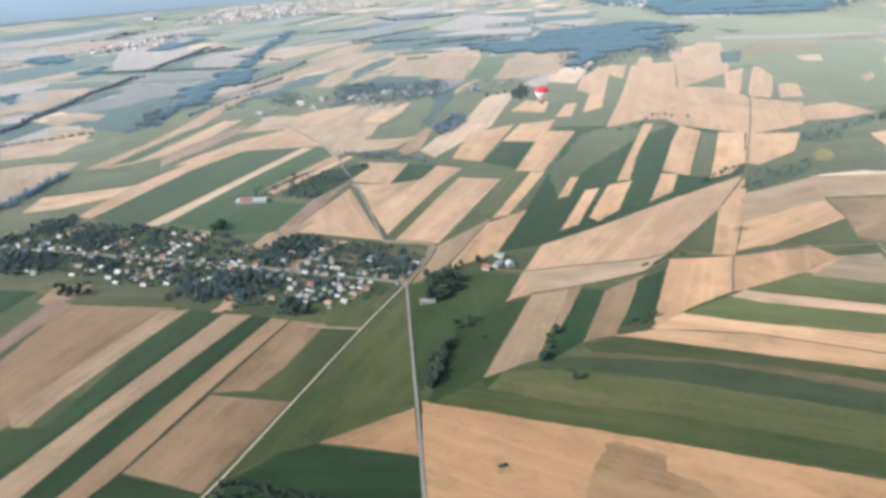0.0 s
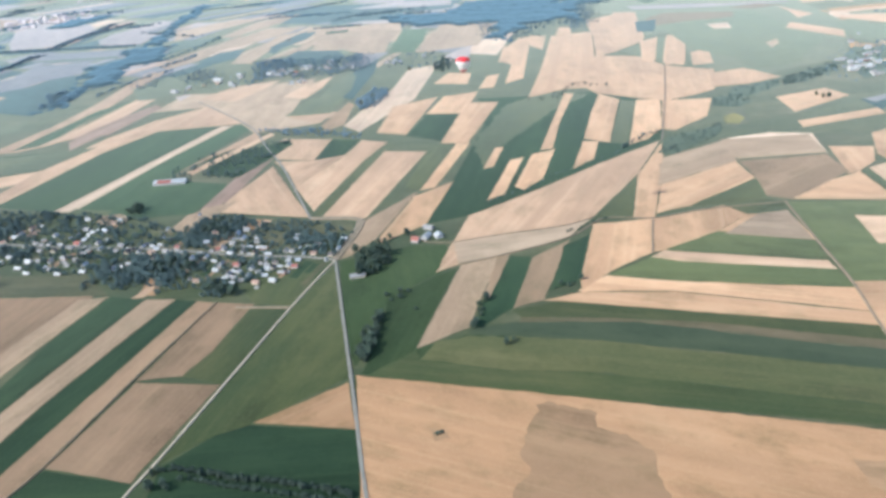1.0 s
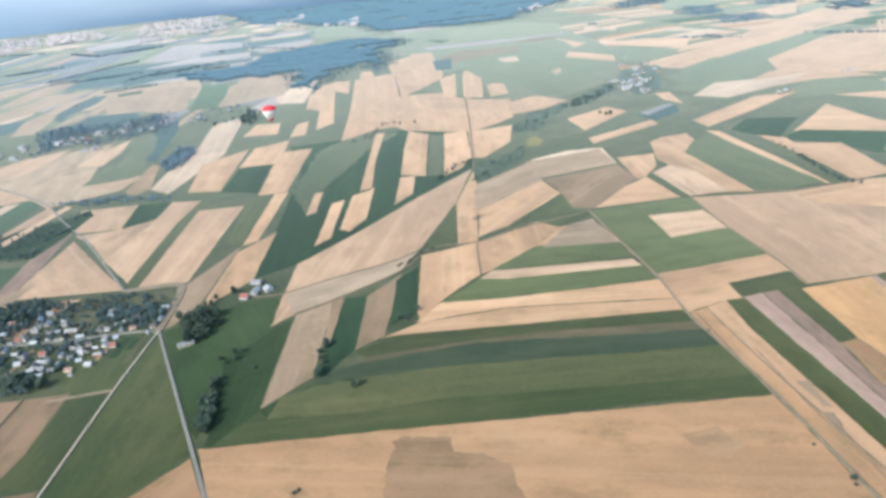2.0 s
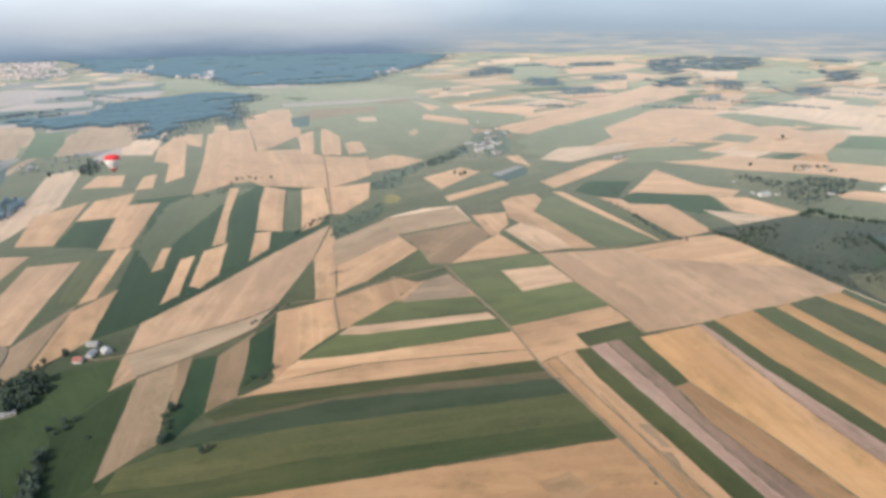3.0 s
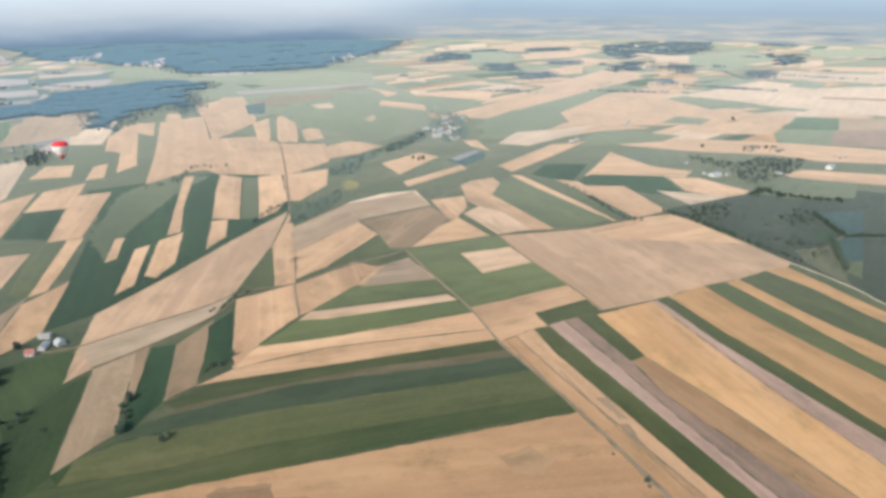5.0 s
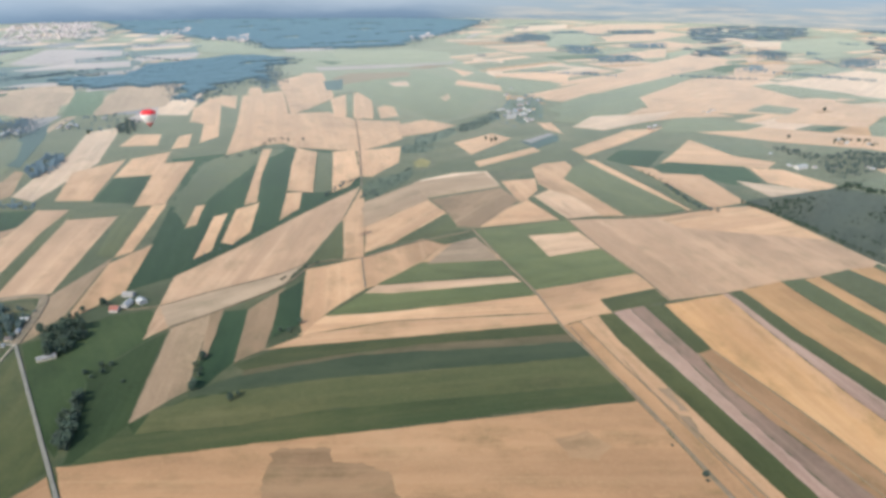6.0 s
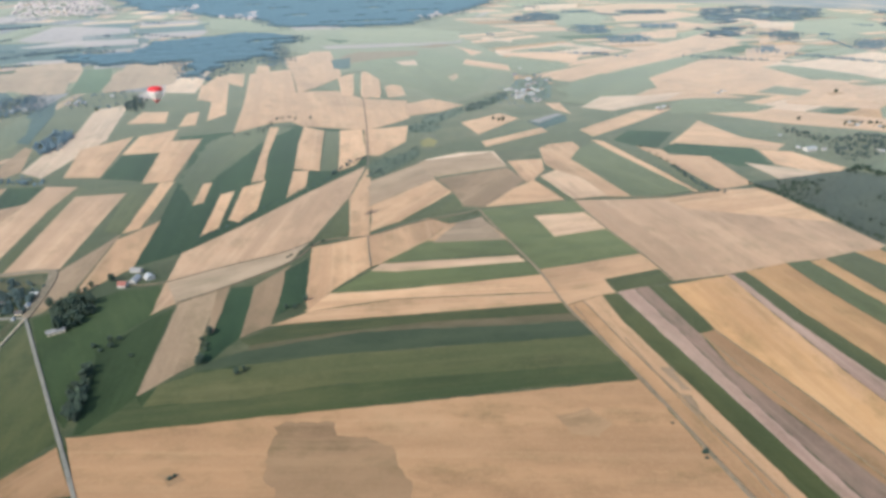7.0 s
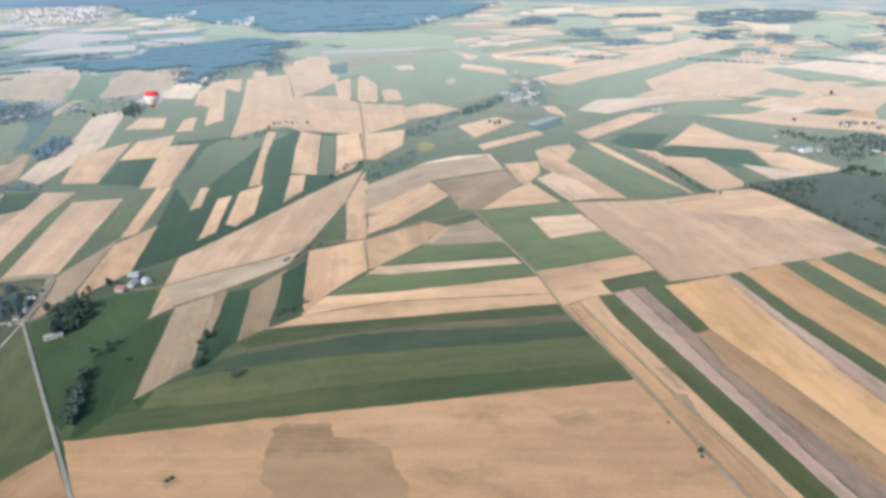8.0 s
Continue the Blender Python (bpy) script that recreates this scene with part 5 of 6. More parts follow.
HOUSES = [
    house(8.5, 10, 3.2, 6.6, "white", "white", "white house with a pale sheet metal roof"),
    house(8, 9.5, 3.1, 6.6, "white", "grey", "white house with a grey fibre cement roof"),
    house(8, 11, 3.0, 6.4, "cream", "rust", "cream house with a faded orange tiled roof"),
    house(9, 10, 3.4, 7.0, "white", "red", "white house with a bright red tiled roof"),
    house(6, 11, 2.6, 5.0, "grey", "white", "grey shed with a pale sheet metal roof", "shed", 2, False, "shed"),
    house(7, 14, 3.2, 6.2, "brick", "grey", "brick barn with a grey fibre cement roof", "barn", 2, False, "barn"),
    house(8, 9, 3.0, 6.4, "cream", "slate", "cream house with a dark shingle roof"),
    house(8, 10, 3.1, 6.4, "grey", "bluish", "grey house with a bluish metal roof"),
]
settled = set()
homes = []


def settle(kind, x, y, heading, size=1.0):
    m = pose(x, y, 0, 0, 0, heading)
    if kind in settled:
        ob = copy_thing(HOUSES[kind], m)
    else:
        ob = HOUSES[kind]
        ob.matrix_basis = m
        settled.add(kind)
    ob.scale = (size, size, size)
    homes.append((x, y))
    return ob


# ---- villages and farms ----
settle(0, -575, 851, 165, 0.52)
settle(0, -555, 847, 256, 0.52)
settle(4, -549, 838, 171, 0.43)
settle(1, -553, 865, 253, 0.65)
settle(1, -561, 855, 257, 0.46)
settle(0, -524, 846, 159, 0.71)
settle(4, -521, 833, 255, 0.51)
settle(4, -519, 851, 257, 0.71)
settle(0, -512, 870, 253, 0.71)
settle(1, -493, 837, 157, 0.61)
settle(4, -499, 825, 254, 0.42)
settle(4, -482, 831, 254, 0.59)
settle(1, -490, 759, 256, 0.71)
settle(4, -502, 766, 256, 0.53)
settle(4, -440, 749, 259, 0.63)
settle(1, -425, 831, 166, 0.72)
settle(5, -416, 839, 162, 0.37)
settle(2, -418, 846, 157, 0.59)
settle(4, -409, 854, 257, 0.41)
settle(4, -429, 824, 254, 0.72)
settle(0, -380, 818, 158, 0.62)
settle(1, -384, 778, 251, 0.56)
settle(0, -385, 749, 251, 0.71)
settle(4, -391, 735, 252, 0.70)
settle(1, -356, 727, 256, 0.52)
settle(4, -341, 711, 251, 0.64)
settle(1, -338, 731, 253, 0.56)
settle(1, -344, 741, 247, 0.46)
settle(4, -315, 711, 249, 0.64)
settle(1, -349, 752, 256, 0.58)
settle(0, -355, 860, 254, 0.63)
settle(1, -352, 814, 170, 0.56)
settle(4, -360, 808, 161, 0.42)
settle(1, -346, 826, 250, 0.67)
settle(4, -340, 813, 254, 0.46)
settle(0, -336, 817, 250, 0.54)
settle(4, -339, 807, 256, 0.40)
settle(1, -320, 783, 158, 0.66)
settle(4, -329, 778, 164, 0.39)
settle(4, -310, 790, 249, 0.56)
settle(7, -322, 819, 248, 0.64)
settle(4, -332, 824, 252, 0.43)
settle(2, -318, 840, 255, 0.51)
settle(1, -314, 850, 255, 0.52)
settle(4, -311, 846, 250, 0.66)
settle(3, -344, 786, 257, 0.71)
settle(1, -333, 777, 248, 0.40)
settle(6, -367, 774, 169, 0.65)
settle(1, -293, 757, 255, 0.50)
settle(0, -264, 761, 164, 0.55)
settle(1, -273, 758, 162, 0.40)
settle(2, -249, 742, 253, 0.67)
settle(4, -245, 753, 160, 0.40)
settle(1, -262, 767, 168, 0.50)
settle(4, -244, 762, 247, 0.56)
settle(3, -223, 751, 254, 0.51)
settle(4, -217, 738, 159, 0.37)
settle(4, -246, 807, 169, 0.52)
settle(6, -237, 777, 249, 0.52)
settle(4, -245, 783, 171, 0.43)
settle(1, -283, 711, 165, 0.66)
settle(4, -274, 715, 255, 0.48)
settle(4, -269, 720, 256, 0.51)
settle(6, -244, 728, 162, 0.61)
settle(3, -174, 733, 260, 0.59)
settle(1, -171, 743, 168, 0.40)
settle(7, -200, 715, 169, 0.71)
settle(4, -189, 707, 163, 0.38)
settle(1, -160, 746, 256, 0.70)
settle(4, -174, 705, 248, 0.57)
settle(2, -186, 662, 257, 0.60)
settle(1, -194, 669, 166, 0.42)
settle(1, -154, 669, 162, 0.69)
settle(4, -145, 676, 258, 0.37)
settle(3, -148, 689, 254, 0.66)
settle(4, -148, 675, 259, 0.39)
settle(0, -144, 674, 160, 0.54)
settle(5, -153, 665, 252, 0.42)
settle(1, -147, 660, 255, 0.71)
settle(4, -145, 673, 256, 0.48)
settle(7, -190, 755, 260, 0.65)
settle(4, -200, 762, 164, 0.44)
settle(2, -184, 778, 254, 0.60)
settle(1, -168, 733, 159, 0.67)
settle(1, -181, 731, 256, 0.49)
settle(5, -327, 757, 259, 0.63)
settle(5, -325, 765, 250, 0.45)
settle(6, -278, 750, 161, 0.67)
settle(1, -266, 749, 163, 0.49)
settle(5, -438, 795, 255, 0.61)
settle(5, -442, 771, 258, 0.70)
settle(4, -430, 763, 169, 0.40)
settle(4, -214, 842, 168, 0.53)
settle(1, -148, 781, 259, 0.70)
settle(5, -141, 773, 167, 0.38)
settle(7, -149, 757, 160, 0.71)
settle(4, -161, 760, 157, 0.41)
settle(4, -138, 733, 254, 0.54)
settle(1, -132, 744, 252, 0.62)
settle(4, -133, 756, 259, 0.50)
settle(6, -132, 714, 164, 0.65)
settle(1, -145, 733, 257, 0.57)
settle(4, -116, 709, 260, 0.68)
settle(6, -107, 687, 256, 0.62)
settle(4, -117, 687, 166, 0.47)
settle(6, -108, 674, 159, 0.70)
settle(0, -92, 677, 158, 0.63)
settle(3, -85, 672, 257, 0.64)
settle(4, -91, 662, 167, 0.38)
settle(1, -97, 713, 167, 0.62)
settle(1, -90, 710, 248, 0.56)
settle(4, -82, 718, 167, 0.44)
settle(2, -66, 699, 260, 0.60)
settle(4, -39, 705, 162, 0.69)
settle(4, -32, 730, 255, 0.65)
settle(6, -47, 692, 248, 0.65)
settle(4, -52, 682, 169, 0.48)
settle(7, -86, 741, 254, 0.63)
settle(4, -86, 753, 259, 0.51)
settle(6, -62, 720, 251, 0.71)
settle(4, -73, 720, 247, 0.39)
settle(0, -106, 646, 247, 0.67)
settle(2, -123, 645, 249, 0.64)
settle(1, -121, 635, 248, 0.40)
settle(7, -115, 659, 259, 0.53)
settle(1, -139, 654, 260, 0.51)
settle(5, -98, 661, 248, 0.62)
settle(4, -149, 676, 251, 0.58)
settle(6, -96, 663, 169, 0.64)
settle(5, -123, 725, 248, 0.72)
settle(7, -157, 771, 170, 0.69)
settle(4, -156, 759, 162, 0.49)
settle(2, -305, 1590, 249, 0.71)
settle(4, -275, 1560, 259, 0.63)
settle(1, -266, 1564, 163, 0.78)
settle(4, -260, 1576, 259, 0.50)
settle(4, -262, 1626, 255, 0.64)
settle(1, -187, 1643, 160, 0.68)
settle(4, -158, 1642, 250, 0.63)
settle(0, -139, 1533, 254, 0.75)
settle(4, -147, 1525, 169, 0.49)
settle(2, -112, 1527, 252, 0.76)
settle(4, -121, 1533, 160, 0.49)
settle(1, -113, 1674, 159, 0.74)
settle(4, -106, 1680, 261, 0.59)
settle(1, -103, 1690, 254, 0.73)
settle(4, -110, 1701, 158, 0.50)
settle(0, -59, 1705, 165, 0.58)
settle(4, -50, 1710, 248, 0.54)
settle(4, -56, 1745, 250, 0.83)
settle(3, -137, 1636, 260, 0.82)
settle(5, -141, 1647, 170, 0.45)
settle(4, -169, 1620, 248, 0.68)
settle(6, -84, 1623, 258, 0.68)
settle(1, -65, 1655, 252, 0.82)
settle(5, -59, 1666, 163, 0.55)
settle(7, -32, 1652, 251, 0.62)
settle(1, 70, 1671, 260, 0.76)
settle(4, 89, 1652, 159, 0.76)
settle(7, 105, 1674, 248, 0.76)
settle(4, 167, 1725, 250, 0.80)
settle(6, -180, 2082, 259, 0.70)
settle(0, -384, 1533, 256, 0.84)
settle(4, -379, 1545, 255, 0.44)
settle(6, -359, 1553, 168, 0.63)
settle(4, -363, 1528, 170, 0.62)
settle(1, -121, 1573, 160, 0.83)
settle(1, -131, 1568, 258, 0.52)
settle(6, -180, 1672, 163, 0.74)
settle(4, -175, 1660, 170, 0.47)
settle(2, -333, 1580, 163, 0.64)
settle(0, 1219, 1604, 248, 0.71)
settle(1, 1142, 1523, 252, 1.04)
settle(1, 1152, 1531, 258, 0.64)
settle(0, 1129, 1448, 247, 0.92)
settle(1, 1096, 1394, 252, 0.99)
settle(5, 1084, 1389, 165, 0.64)
settle(0, 1012, 1364, 259, 0.84)
settle(0, 1002, 1367, 167, 0.64)
settle(0, 1027, 1294, 169, 1.18)
settle(0, 996, 1292, 254, 0.97)
settle(1, 988, 1227, 260, 0.99)
settle(0, 972, 1277, 253, 1.02)
settle(6, 1088, 1336, 159, 0.84)
settle(1, 1123, 1404, 254, 0.84)
settle(5, 1126, 1413, 247, 0.70)
settle(0, 1169, 1420, 167, 0.91)
settle(5, 1052, 1344, 259, 0.98)
settle(0, 1038, 1345, 260, 0.81)
settle(0, 1183, 1048, 260, 0.69)
settle(0, 1206, 1053, 254, 0.72)
settle(5, 1212, 1044, 259, 0.57)
settle(5, 1173, 1033, 257, 0.82)
settle(4, 1185, 1034, 159, 0.43)
settle(1, 1464, 1109, 171, 0.79)
settle(1, 1474, 1106, 164, 0.46)
settle(1, 1441, 769, 253, 0.67)
settle(4, 1431, 766, 250, 0.56)
settle(0, 1421, 744, 257, 0.67)
settle(4, 1434, 747, 170, 0.55)
settle(4, 1453, 715, 254, 0.80)
settle(4, 1213, 769, 247, 0.59)
settle(4, 1165, 697, 169, 0.82)
settle(1, 1193, 667, 257, 0.80)
settle(0, 1276, 611, 253, 0.71)
settle(1, 1281, 622, 162, 0.48)
settle(4, 1229, 651, 251, 0.65)
settle(1, 1507, 595, 249, 0.66)
settle(5, 1495, 601, 247, 0.52)
settle(4, 1503, 615, 248, 0.61)
settle(6, 1446, 752, 248, 0.75)
settle(5, 1432, 750, 161, 0.48)
settle(1, 1434, 1094, 252, 0.80)
settle(4, 1432, 1107, 255, 0.52)
settle(0, -556, 824, 159, 0.56)
settle(1, -538, 823, 164, 0.71)
settle(4, -521, 826, 254, 0.66)
settle(0, -503, 829, 259, 0.70)
settle(4, -465, 824, 248, 0.56)
settle(1, -452, 810, 251, 0.63)
settle(4, -461, 810, 166, 0.43)
settle(2, -438, 812, 256, 0.53)
settle(4, -437, 802, 169, 0.37)
settle(4, -407, 796, 164, 0.58)
settle(1, -397, 801, 249, 0.51)
settle(5, -389, 807, 260, 0.46)
settle(1, -379, 795, 157, 0.58)
settle(1, -388, 796, 248, 0.49)
settle(4, -365, 790, 247, 0.58)
settle(1, -349, 778, 255, 0.60)
settle(5, -359, 782, 167, 0.40)
settle(7, -340, 797, 259, 0.54)
settle(4, -313, 767, 161, 0.69)
settle(1, -291, 771, 260, 0.59)
settle(6, -274, 756, 165, 0.53)
settle(4, -283, 762, 248, 0.45)
settle(4, -258, 739, 251, 0.63)
settle(7, -246, 752, 254, 0.58)
settle(4, -253, 761, 251, 0.52)
settle(1, -234, 742, 249, 0.64)
settle(4, -221, 741, 253, 0.40)
settle(4, -213, 736, 163, 0.62)
settle(1, -193, 728, 254, 0.59)
settle(4, -185, 718, 163, 0.62)
settle(4, -159, 720, 248, 0.69)
settle(1, -146, 722, 162, 0.55)
settle(5, -137, 714, 247, 0.42)
settle(0, -128, 728, 252, 0.58)
settle(4, -118, 698, 165, 0.53)
settle(1, -122, 688, 248, 0.50)
settle(0, -131, 678, 161, 0.56)
settle(1, -144, 674, 257, 0.49)
settle(4, -133, 663, 163, 0.65)
settle(1, -123, 668, 250, 0.53)
settle(4, -132, 664, 163, 0.48)
settle(0, -114, 673, 247, 0.69)
settle(1, -115, 683, 255, 0.51)
settle(4, -101, 677, 253, 0.52)
settle(1, -92, 695, 259, 0.52)
settle(7, -82, 687, 261, 0.52)
settle(4, -93, 688, 256, 0.50)
settle(4, -77, 702, 169, 0.54)
settle(1, -165, 697, 157, 0.61)
settle(0, -169, 682, 254, 0.63)
settle(1, -167, 693, 251, 0.52)
settle(4, -157, 663, 260, 0.55)
settle(0, -148, 649, 259, 0.52)
settle(1, -155, 641, 163, 0.47)
settle(1, -332, 742, 256, 0.61)
settle(4, -318, 728, 168, 0.71)
settle(1, -375, 750, 252, 0.55)
settle(5, -363, 752, 160, 0.42)
settle(1, -360, 745, 159, 0.56)
settle(4, -363, 734, 160, 0.43)
settle(4, -377, 721, 249, 0.61)
settle(0, -413, 767, 252, 0.55)
settle(4, -418, 756, 252, 0.62)
settle(1, -390, 1540, 245, 1.04)
settle(4, -367, 1561, 154, 0.78)
settle(4, -363, 1576, 243, 0.84)
settle(0, -314, 1622, 250, 1.06)
settle(0, -304, 1614, 248, 1.13)
settle(0, -276, 1579, 250, 0.83)
settle(4, -266, 1549, 253, 0.78)
settle(0, -267, 1659, 254, 0.95)
settle(1, -259, 1644, 167, 0.86)
settle(0, -197, 1636, 242, 1.11)
settle(0, -189, 1659, 258, 0.83)
settle(4, -177, 1631, 255, 0.93)
settle(1, -169, 1666, 250, 1.08)
settle(0, -157, 1639, 153, 0.94)
settle(4, -150, 1662, 252, 0.81)
settle(1, -139, 1610, 154, 0.92)
settle(1, -124, 1681, 250, 0.82)
settle(4, -117, 1692, 248, 1.11)
settle(0, -108, 1703, 159, 0.86)
settle(0, -126, 1545, 155, 0.88)
settle(1, -113, 1547, 256, 0.76)
settle(4, -142, 1543, 161, 1.04)
settle(4, -86, 1672, 162, 0.87)
settle(1, -70, 1681, 244, 0.87)
settle(1, -63, 1732, 251, 0.80)
settle(4, -58, 1745, 162, 0.98)
settle(4, -52, 1702, 166, 0.82)
settle(4, -32, 1652, 245, 0.93)
settle(1, -19, 1681, 248, 0.80)
settle(0, -8, 1653, 157, 0.99)
settle(1, 76, 1684, 167, 0.98)
settle(4, 86, 1669, 155, 1.08)
settle(4, 96, 1693, 248, 0.94)
settle(1, 1020, 1368, 251, 0.95)
settle(0, 1009, 1365, 161, 0.81)
settle(0, 1014, 1339, 254, 0.95)
settle(0, 1135, 1452, 252, 1.18)
settle(0, 1140, 1463, 165, 0.62)
settle(1, 1017, 1307, 249, 0.92)
settle(0, 981, 1276, 169, 0.98)
settle(0, 1016, 1286, 252, 1.05)
settle(1, 997, 1246, 257, 1.01)
settle(1, 1007, 1237, 261, 0.80)
settle(0, 1058, 1317, 256, 1.15)
settle(7, 1033, 1337, 257, 0.94)
settle(0, 1023, 1332, 257, 0.67)
settle(0, 1064, 1345, 161, 1.08)
settle(1, 989, 1300, 253, 1.15)
settle(1, 980, 1309, 257, 0.63)
settle(0, 1085, 1391, 249, 0.85)

# farm beside the wedge of stubble
tagged(settle(3, *(48, 706), 60, 0.85), "white farmhouse with a red tiled roof")
barn_white = house(9, 17, 3.6, 6.4, "white", "white", "long white farm barn with a pale roof", "barn", 3, False, "barn")
barn_white.matrix_world = pose(*(61, 713), 0, 0, 0, -35) @ Matrix.Diagonal((0.78, 0.78, 0.78, 1))
barn_grey = house(9, 15, 3.6, 6.4, "grey", "grey", "grey farm barn with a fibre cement roof", "barn", 3, False, "barn")
barn_grey.matrix_world = pose(*(66, 736), 0, 0, 0, 55) @ Matrix.Diagonal((0.78, 0.78, 0.78, 1))
barn_pale = house(11, 12, 4.0, 7.0, "white", "white", "white square farm barn with a pale roof", "barn", 2, False, "barn")
barn_pale.matrix_world = pose(*(75, 712), 0, 0, 0, 15) @ Matrix.Diagonal((0.78, 0.78, 0.78, 1))
shed_long = house(7, 15, 2.8, 4.6, "cream", "grey", "low pale shed beside a clump of trees", "shed", 3, False, "shed")
shed_long.matrix_world = pose(*(-19, 636), 0, 0, 0, 95)
white_hall = house(12, 22, 4.5, 7.5, "white", "white", "white farm hall with a pale metal roof", "barn", 3, False, "barn")
white_hall.matrix_world = pose(*(1169, 678), 0, 0, 0, 80)
white_hall_far = house(12, 24, 4.5, 7.5, "white", "white", "white farm hall with a pale metal roof", "barn", 3, False, "barn")
white_hall_far.matrix_world = pose(*(1395, 574), 0, 0, 0, 100)


def long_hall(x, y, heading):
    """A low white hall, one end of its roof red."""
    root = tagged(new("livestock_hall"), "long low white livestock hall with part of its roof red", "barn")
    bm = bmesh.new()
    prism(bm, [(-8, -0.3), (8, -0.3), (8, 3.0), (0, 5.2), (-8, 3.0)], -22, 44)
    part("wall", bm, WALLS["white"], root)
    for side in (-1, 1):
        for y0, y1, paint in ((-22.5, 22.5, "white"),) if side == 1 else ((-22.5, -2, "white"), (-2, 17, "red"), (17, 22.5, "white")):
            bm = bmesh.new()
            prism(bm, [(0, 5.25), (side * 8.6, 2.9), (side * 8.6, 3.15), (0, 5.5)], y0, y1 - y0)
            part("roof", bm, ROOFS[paint], root)
    for k in range(6):
        bm = bmesh.new()
        box(bm, (7.95, -18 + 7 * k, 1.1), (8.08, -15.5 + 7 * k, 2.2), 0.03)
        part("window", bm, PANE, root)
    root.matrix_world = pose(x, y, 0, 0, 0, heading)


long_hall(*(-277, 973), 88)


# ---- hot-air balloon over the plain ----
def balloon(x, y, z, wide):
    root = tagged(new("hot_air_balloon"), "small red and white balloon with a red basket in flight", "balloon")
    r = wide / 2
    profile = [(0.0, 0.8), (0.4, 0.78), (0.75, 0.68), (0.94, 0.48), (1.0, 0.24), (0.99, 0.05), (0.92, -0.2), (0.8, -0.47), (0.64, -0.75), (0.5, -0.98), (0.42, -1.12), (0.38, -1.2)]
    for name, lo, hi, mat in (("crown", 0, 5, CLOTH_RED), ("envelope", 4, 10, CLOTH_WHITE), ("skirt", 9, 12, CLOTH_RED)):
        bm, last = bmesh.new(), None
        for a, h in profile[lo:hi]:
            ring = []
            for k in range(32):
                bulge = 1 + 0.03 * abs(math.sin(k * math.pi / 2 + 0.4))
                t = k * math.tau / 32
                ring.append(bm.verts.new((a * r * bulge * math.cos(t), a * r * bulge * math.sin(t), h * r)))
            if last:
                for k in range(32):
                    bm.faces.new((last[k], last[(k + 1) % 32], ring[(k + 1) % 32], ring[k]))
            last = ring
        bmesh.ops.remove_doubles(bm, verts=bm.verts[:], dist=0.001)
        part(name, bm, mat, root)
    for k in range(8):
        t = k * math.tau / 8
        bm = bmesh.new()
        a, b = Vector((0.37 * r * math.cos(t), 0.37 * r * math.sin(t), -1.2 * r)), Vector((0.13 * r * math.cos(t), 0.13 * r * math.sin(t), -1.36 * r))
        d = b - a
        bmesh.ops.create_cone(bm, cap_ends=True, segments=5, radius1=0.03, radius2=0.03, depth=d.length,
                              matrix=Matrix.Translation((a + b) / 2) @ d.to_track_quat("Z", "Y").to_matrix().to_4x4())
        part("rope", bm, WALLS["white"], root)
    bm = bmesh.new()
    box(bm, (-0.16 * r, -0.16 * r, -1.56 * r), (0.16 * r, 0.16 * r, -1.34 * r), 0.03 * r)
    part("basket", bm, WICKER, root)
    root.matrix_world = pose(x, y, z)


balloon(107, 693, 198, 13.6)

# ---- trees and woods ----
def village_trees(poly, count, size=0.72):
    """Trees among houses and along a street, kept off both."""
    spots = []
    for x, y in scatter(list(poly), count, wood_rng):
        if all((x - a) ** 2 + (y - b) ** 2 > 22 for a, b in homes) and all(off_line((x, y), p, q) > 4.5 for p, q in zip(STREET, STREET[1:])):
            spots.append((x, y))
    if spots:
        many_trees("thicket", spots, size, "dense dark green trees between houses and gardens", 9, HAZED_VILLAGE)


def off_line(at, p, q):
    """How far a place lies from the line between two others."""
    a, b, c = Vector(at), Vector(p), Vector(q)
    k = max(0.0, min(1.0, (a - b).dot(c - b) / (c - b).length_squared))
    return (a - b.lerp(c, k)).length


village_trees([(-577, 916), (-562, 934), (-529, 951), (-512, 920), (-530, 896), (-560, 893)], 99)
village_trees([(-568, 833), (-542, 835), (-480, 812), (-468, 797), (-474, 771), (-493, 763), (-517, 756), (-537, 769), (-563, 815)], 211)
village_trees([(-501, 879), (-480, 889), (-446, 880), (-426, 855), (-433, 826), (-449, 817), (-477, 826)], 148)
village_trees([(-418, 790), (-410, 817), (-393, 804), (-389, 776), (-398, 751), (-409, 758)], 51)
village_trees([(-309, 721), (-293, 733), (-255, 738), (-239, 676), (-254, 657), (-276, 664), (-292, 687)], 153)
village_trees([(-421, 871), (-416, 896), (-398, 889), (-414, 863)], 16)
village_trees([(-442, 796), (-421, 796), (-407, 763), (-424, 760)], 28)
village_trees([(-310, 680), (-287, 700), (-292, 682), (-302, 666)], 12)
village_trees([(-335, 766), (-326, 765), (-322, 727), (-326, 718)], 12)
village_trees([(-269, 740), (-234, 731), (-192, 721), (-177, 719), (-184, 692), (-194, 675), (-213, 669), (-233, 676), (-252, 696), (-256, 691)], 168)
village_trees([(-225, 771), (-216, 809), (-197, 836), (-149, 820), (-151, 783), (-161, 757), (-175, 759), (-196, 741), (-214, 754)], 212)
village_trees([(-178, 648), (-163, 663), (-146, 657), (-134, 660), (-142, 636), (-156, 622), (-174, 628)], 49)
village_trees([(-106, 745), (-90, 769), (-71, 756), (-47, 737), (-19, 744), (-30, 720), (-44, 689), (-68, 701), (-90, 718)], 142)
village_trees([(-234, 659), (-227, 679), (-214, 665), (-222, 641)], 16)
village_trees([(-150, 777), (-115, 801), (-105, 794), (-124, 752), (-141, 744)], 19, 0.55)
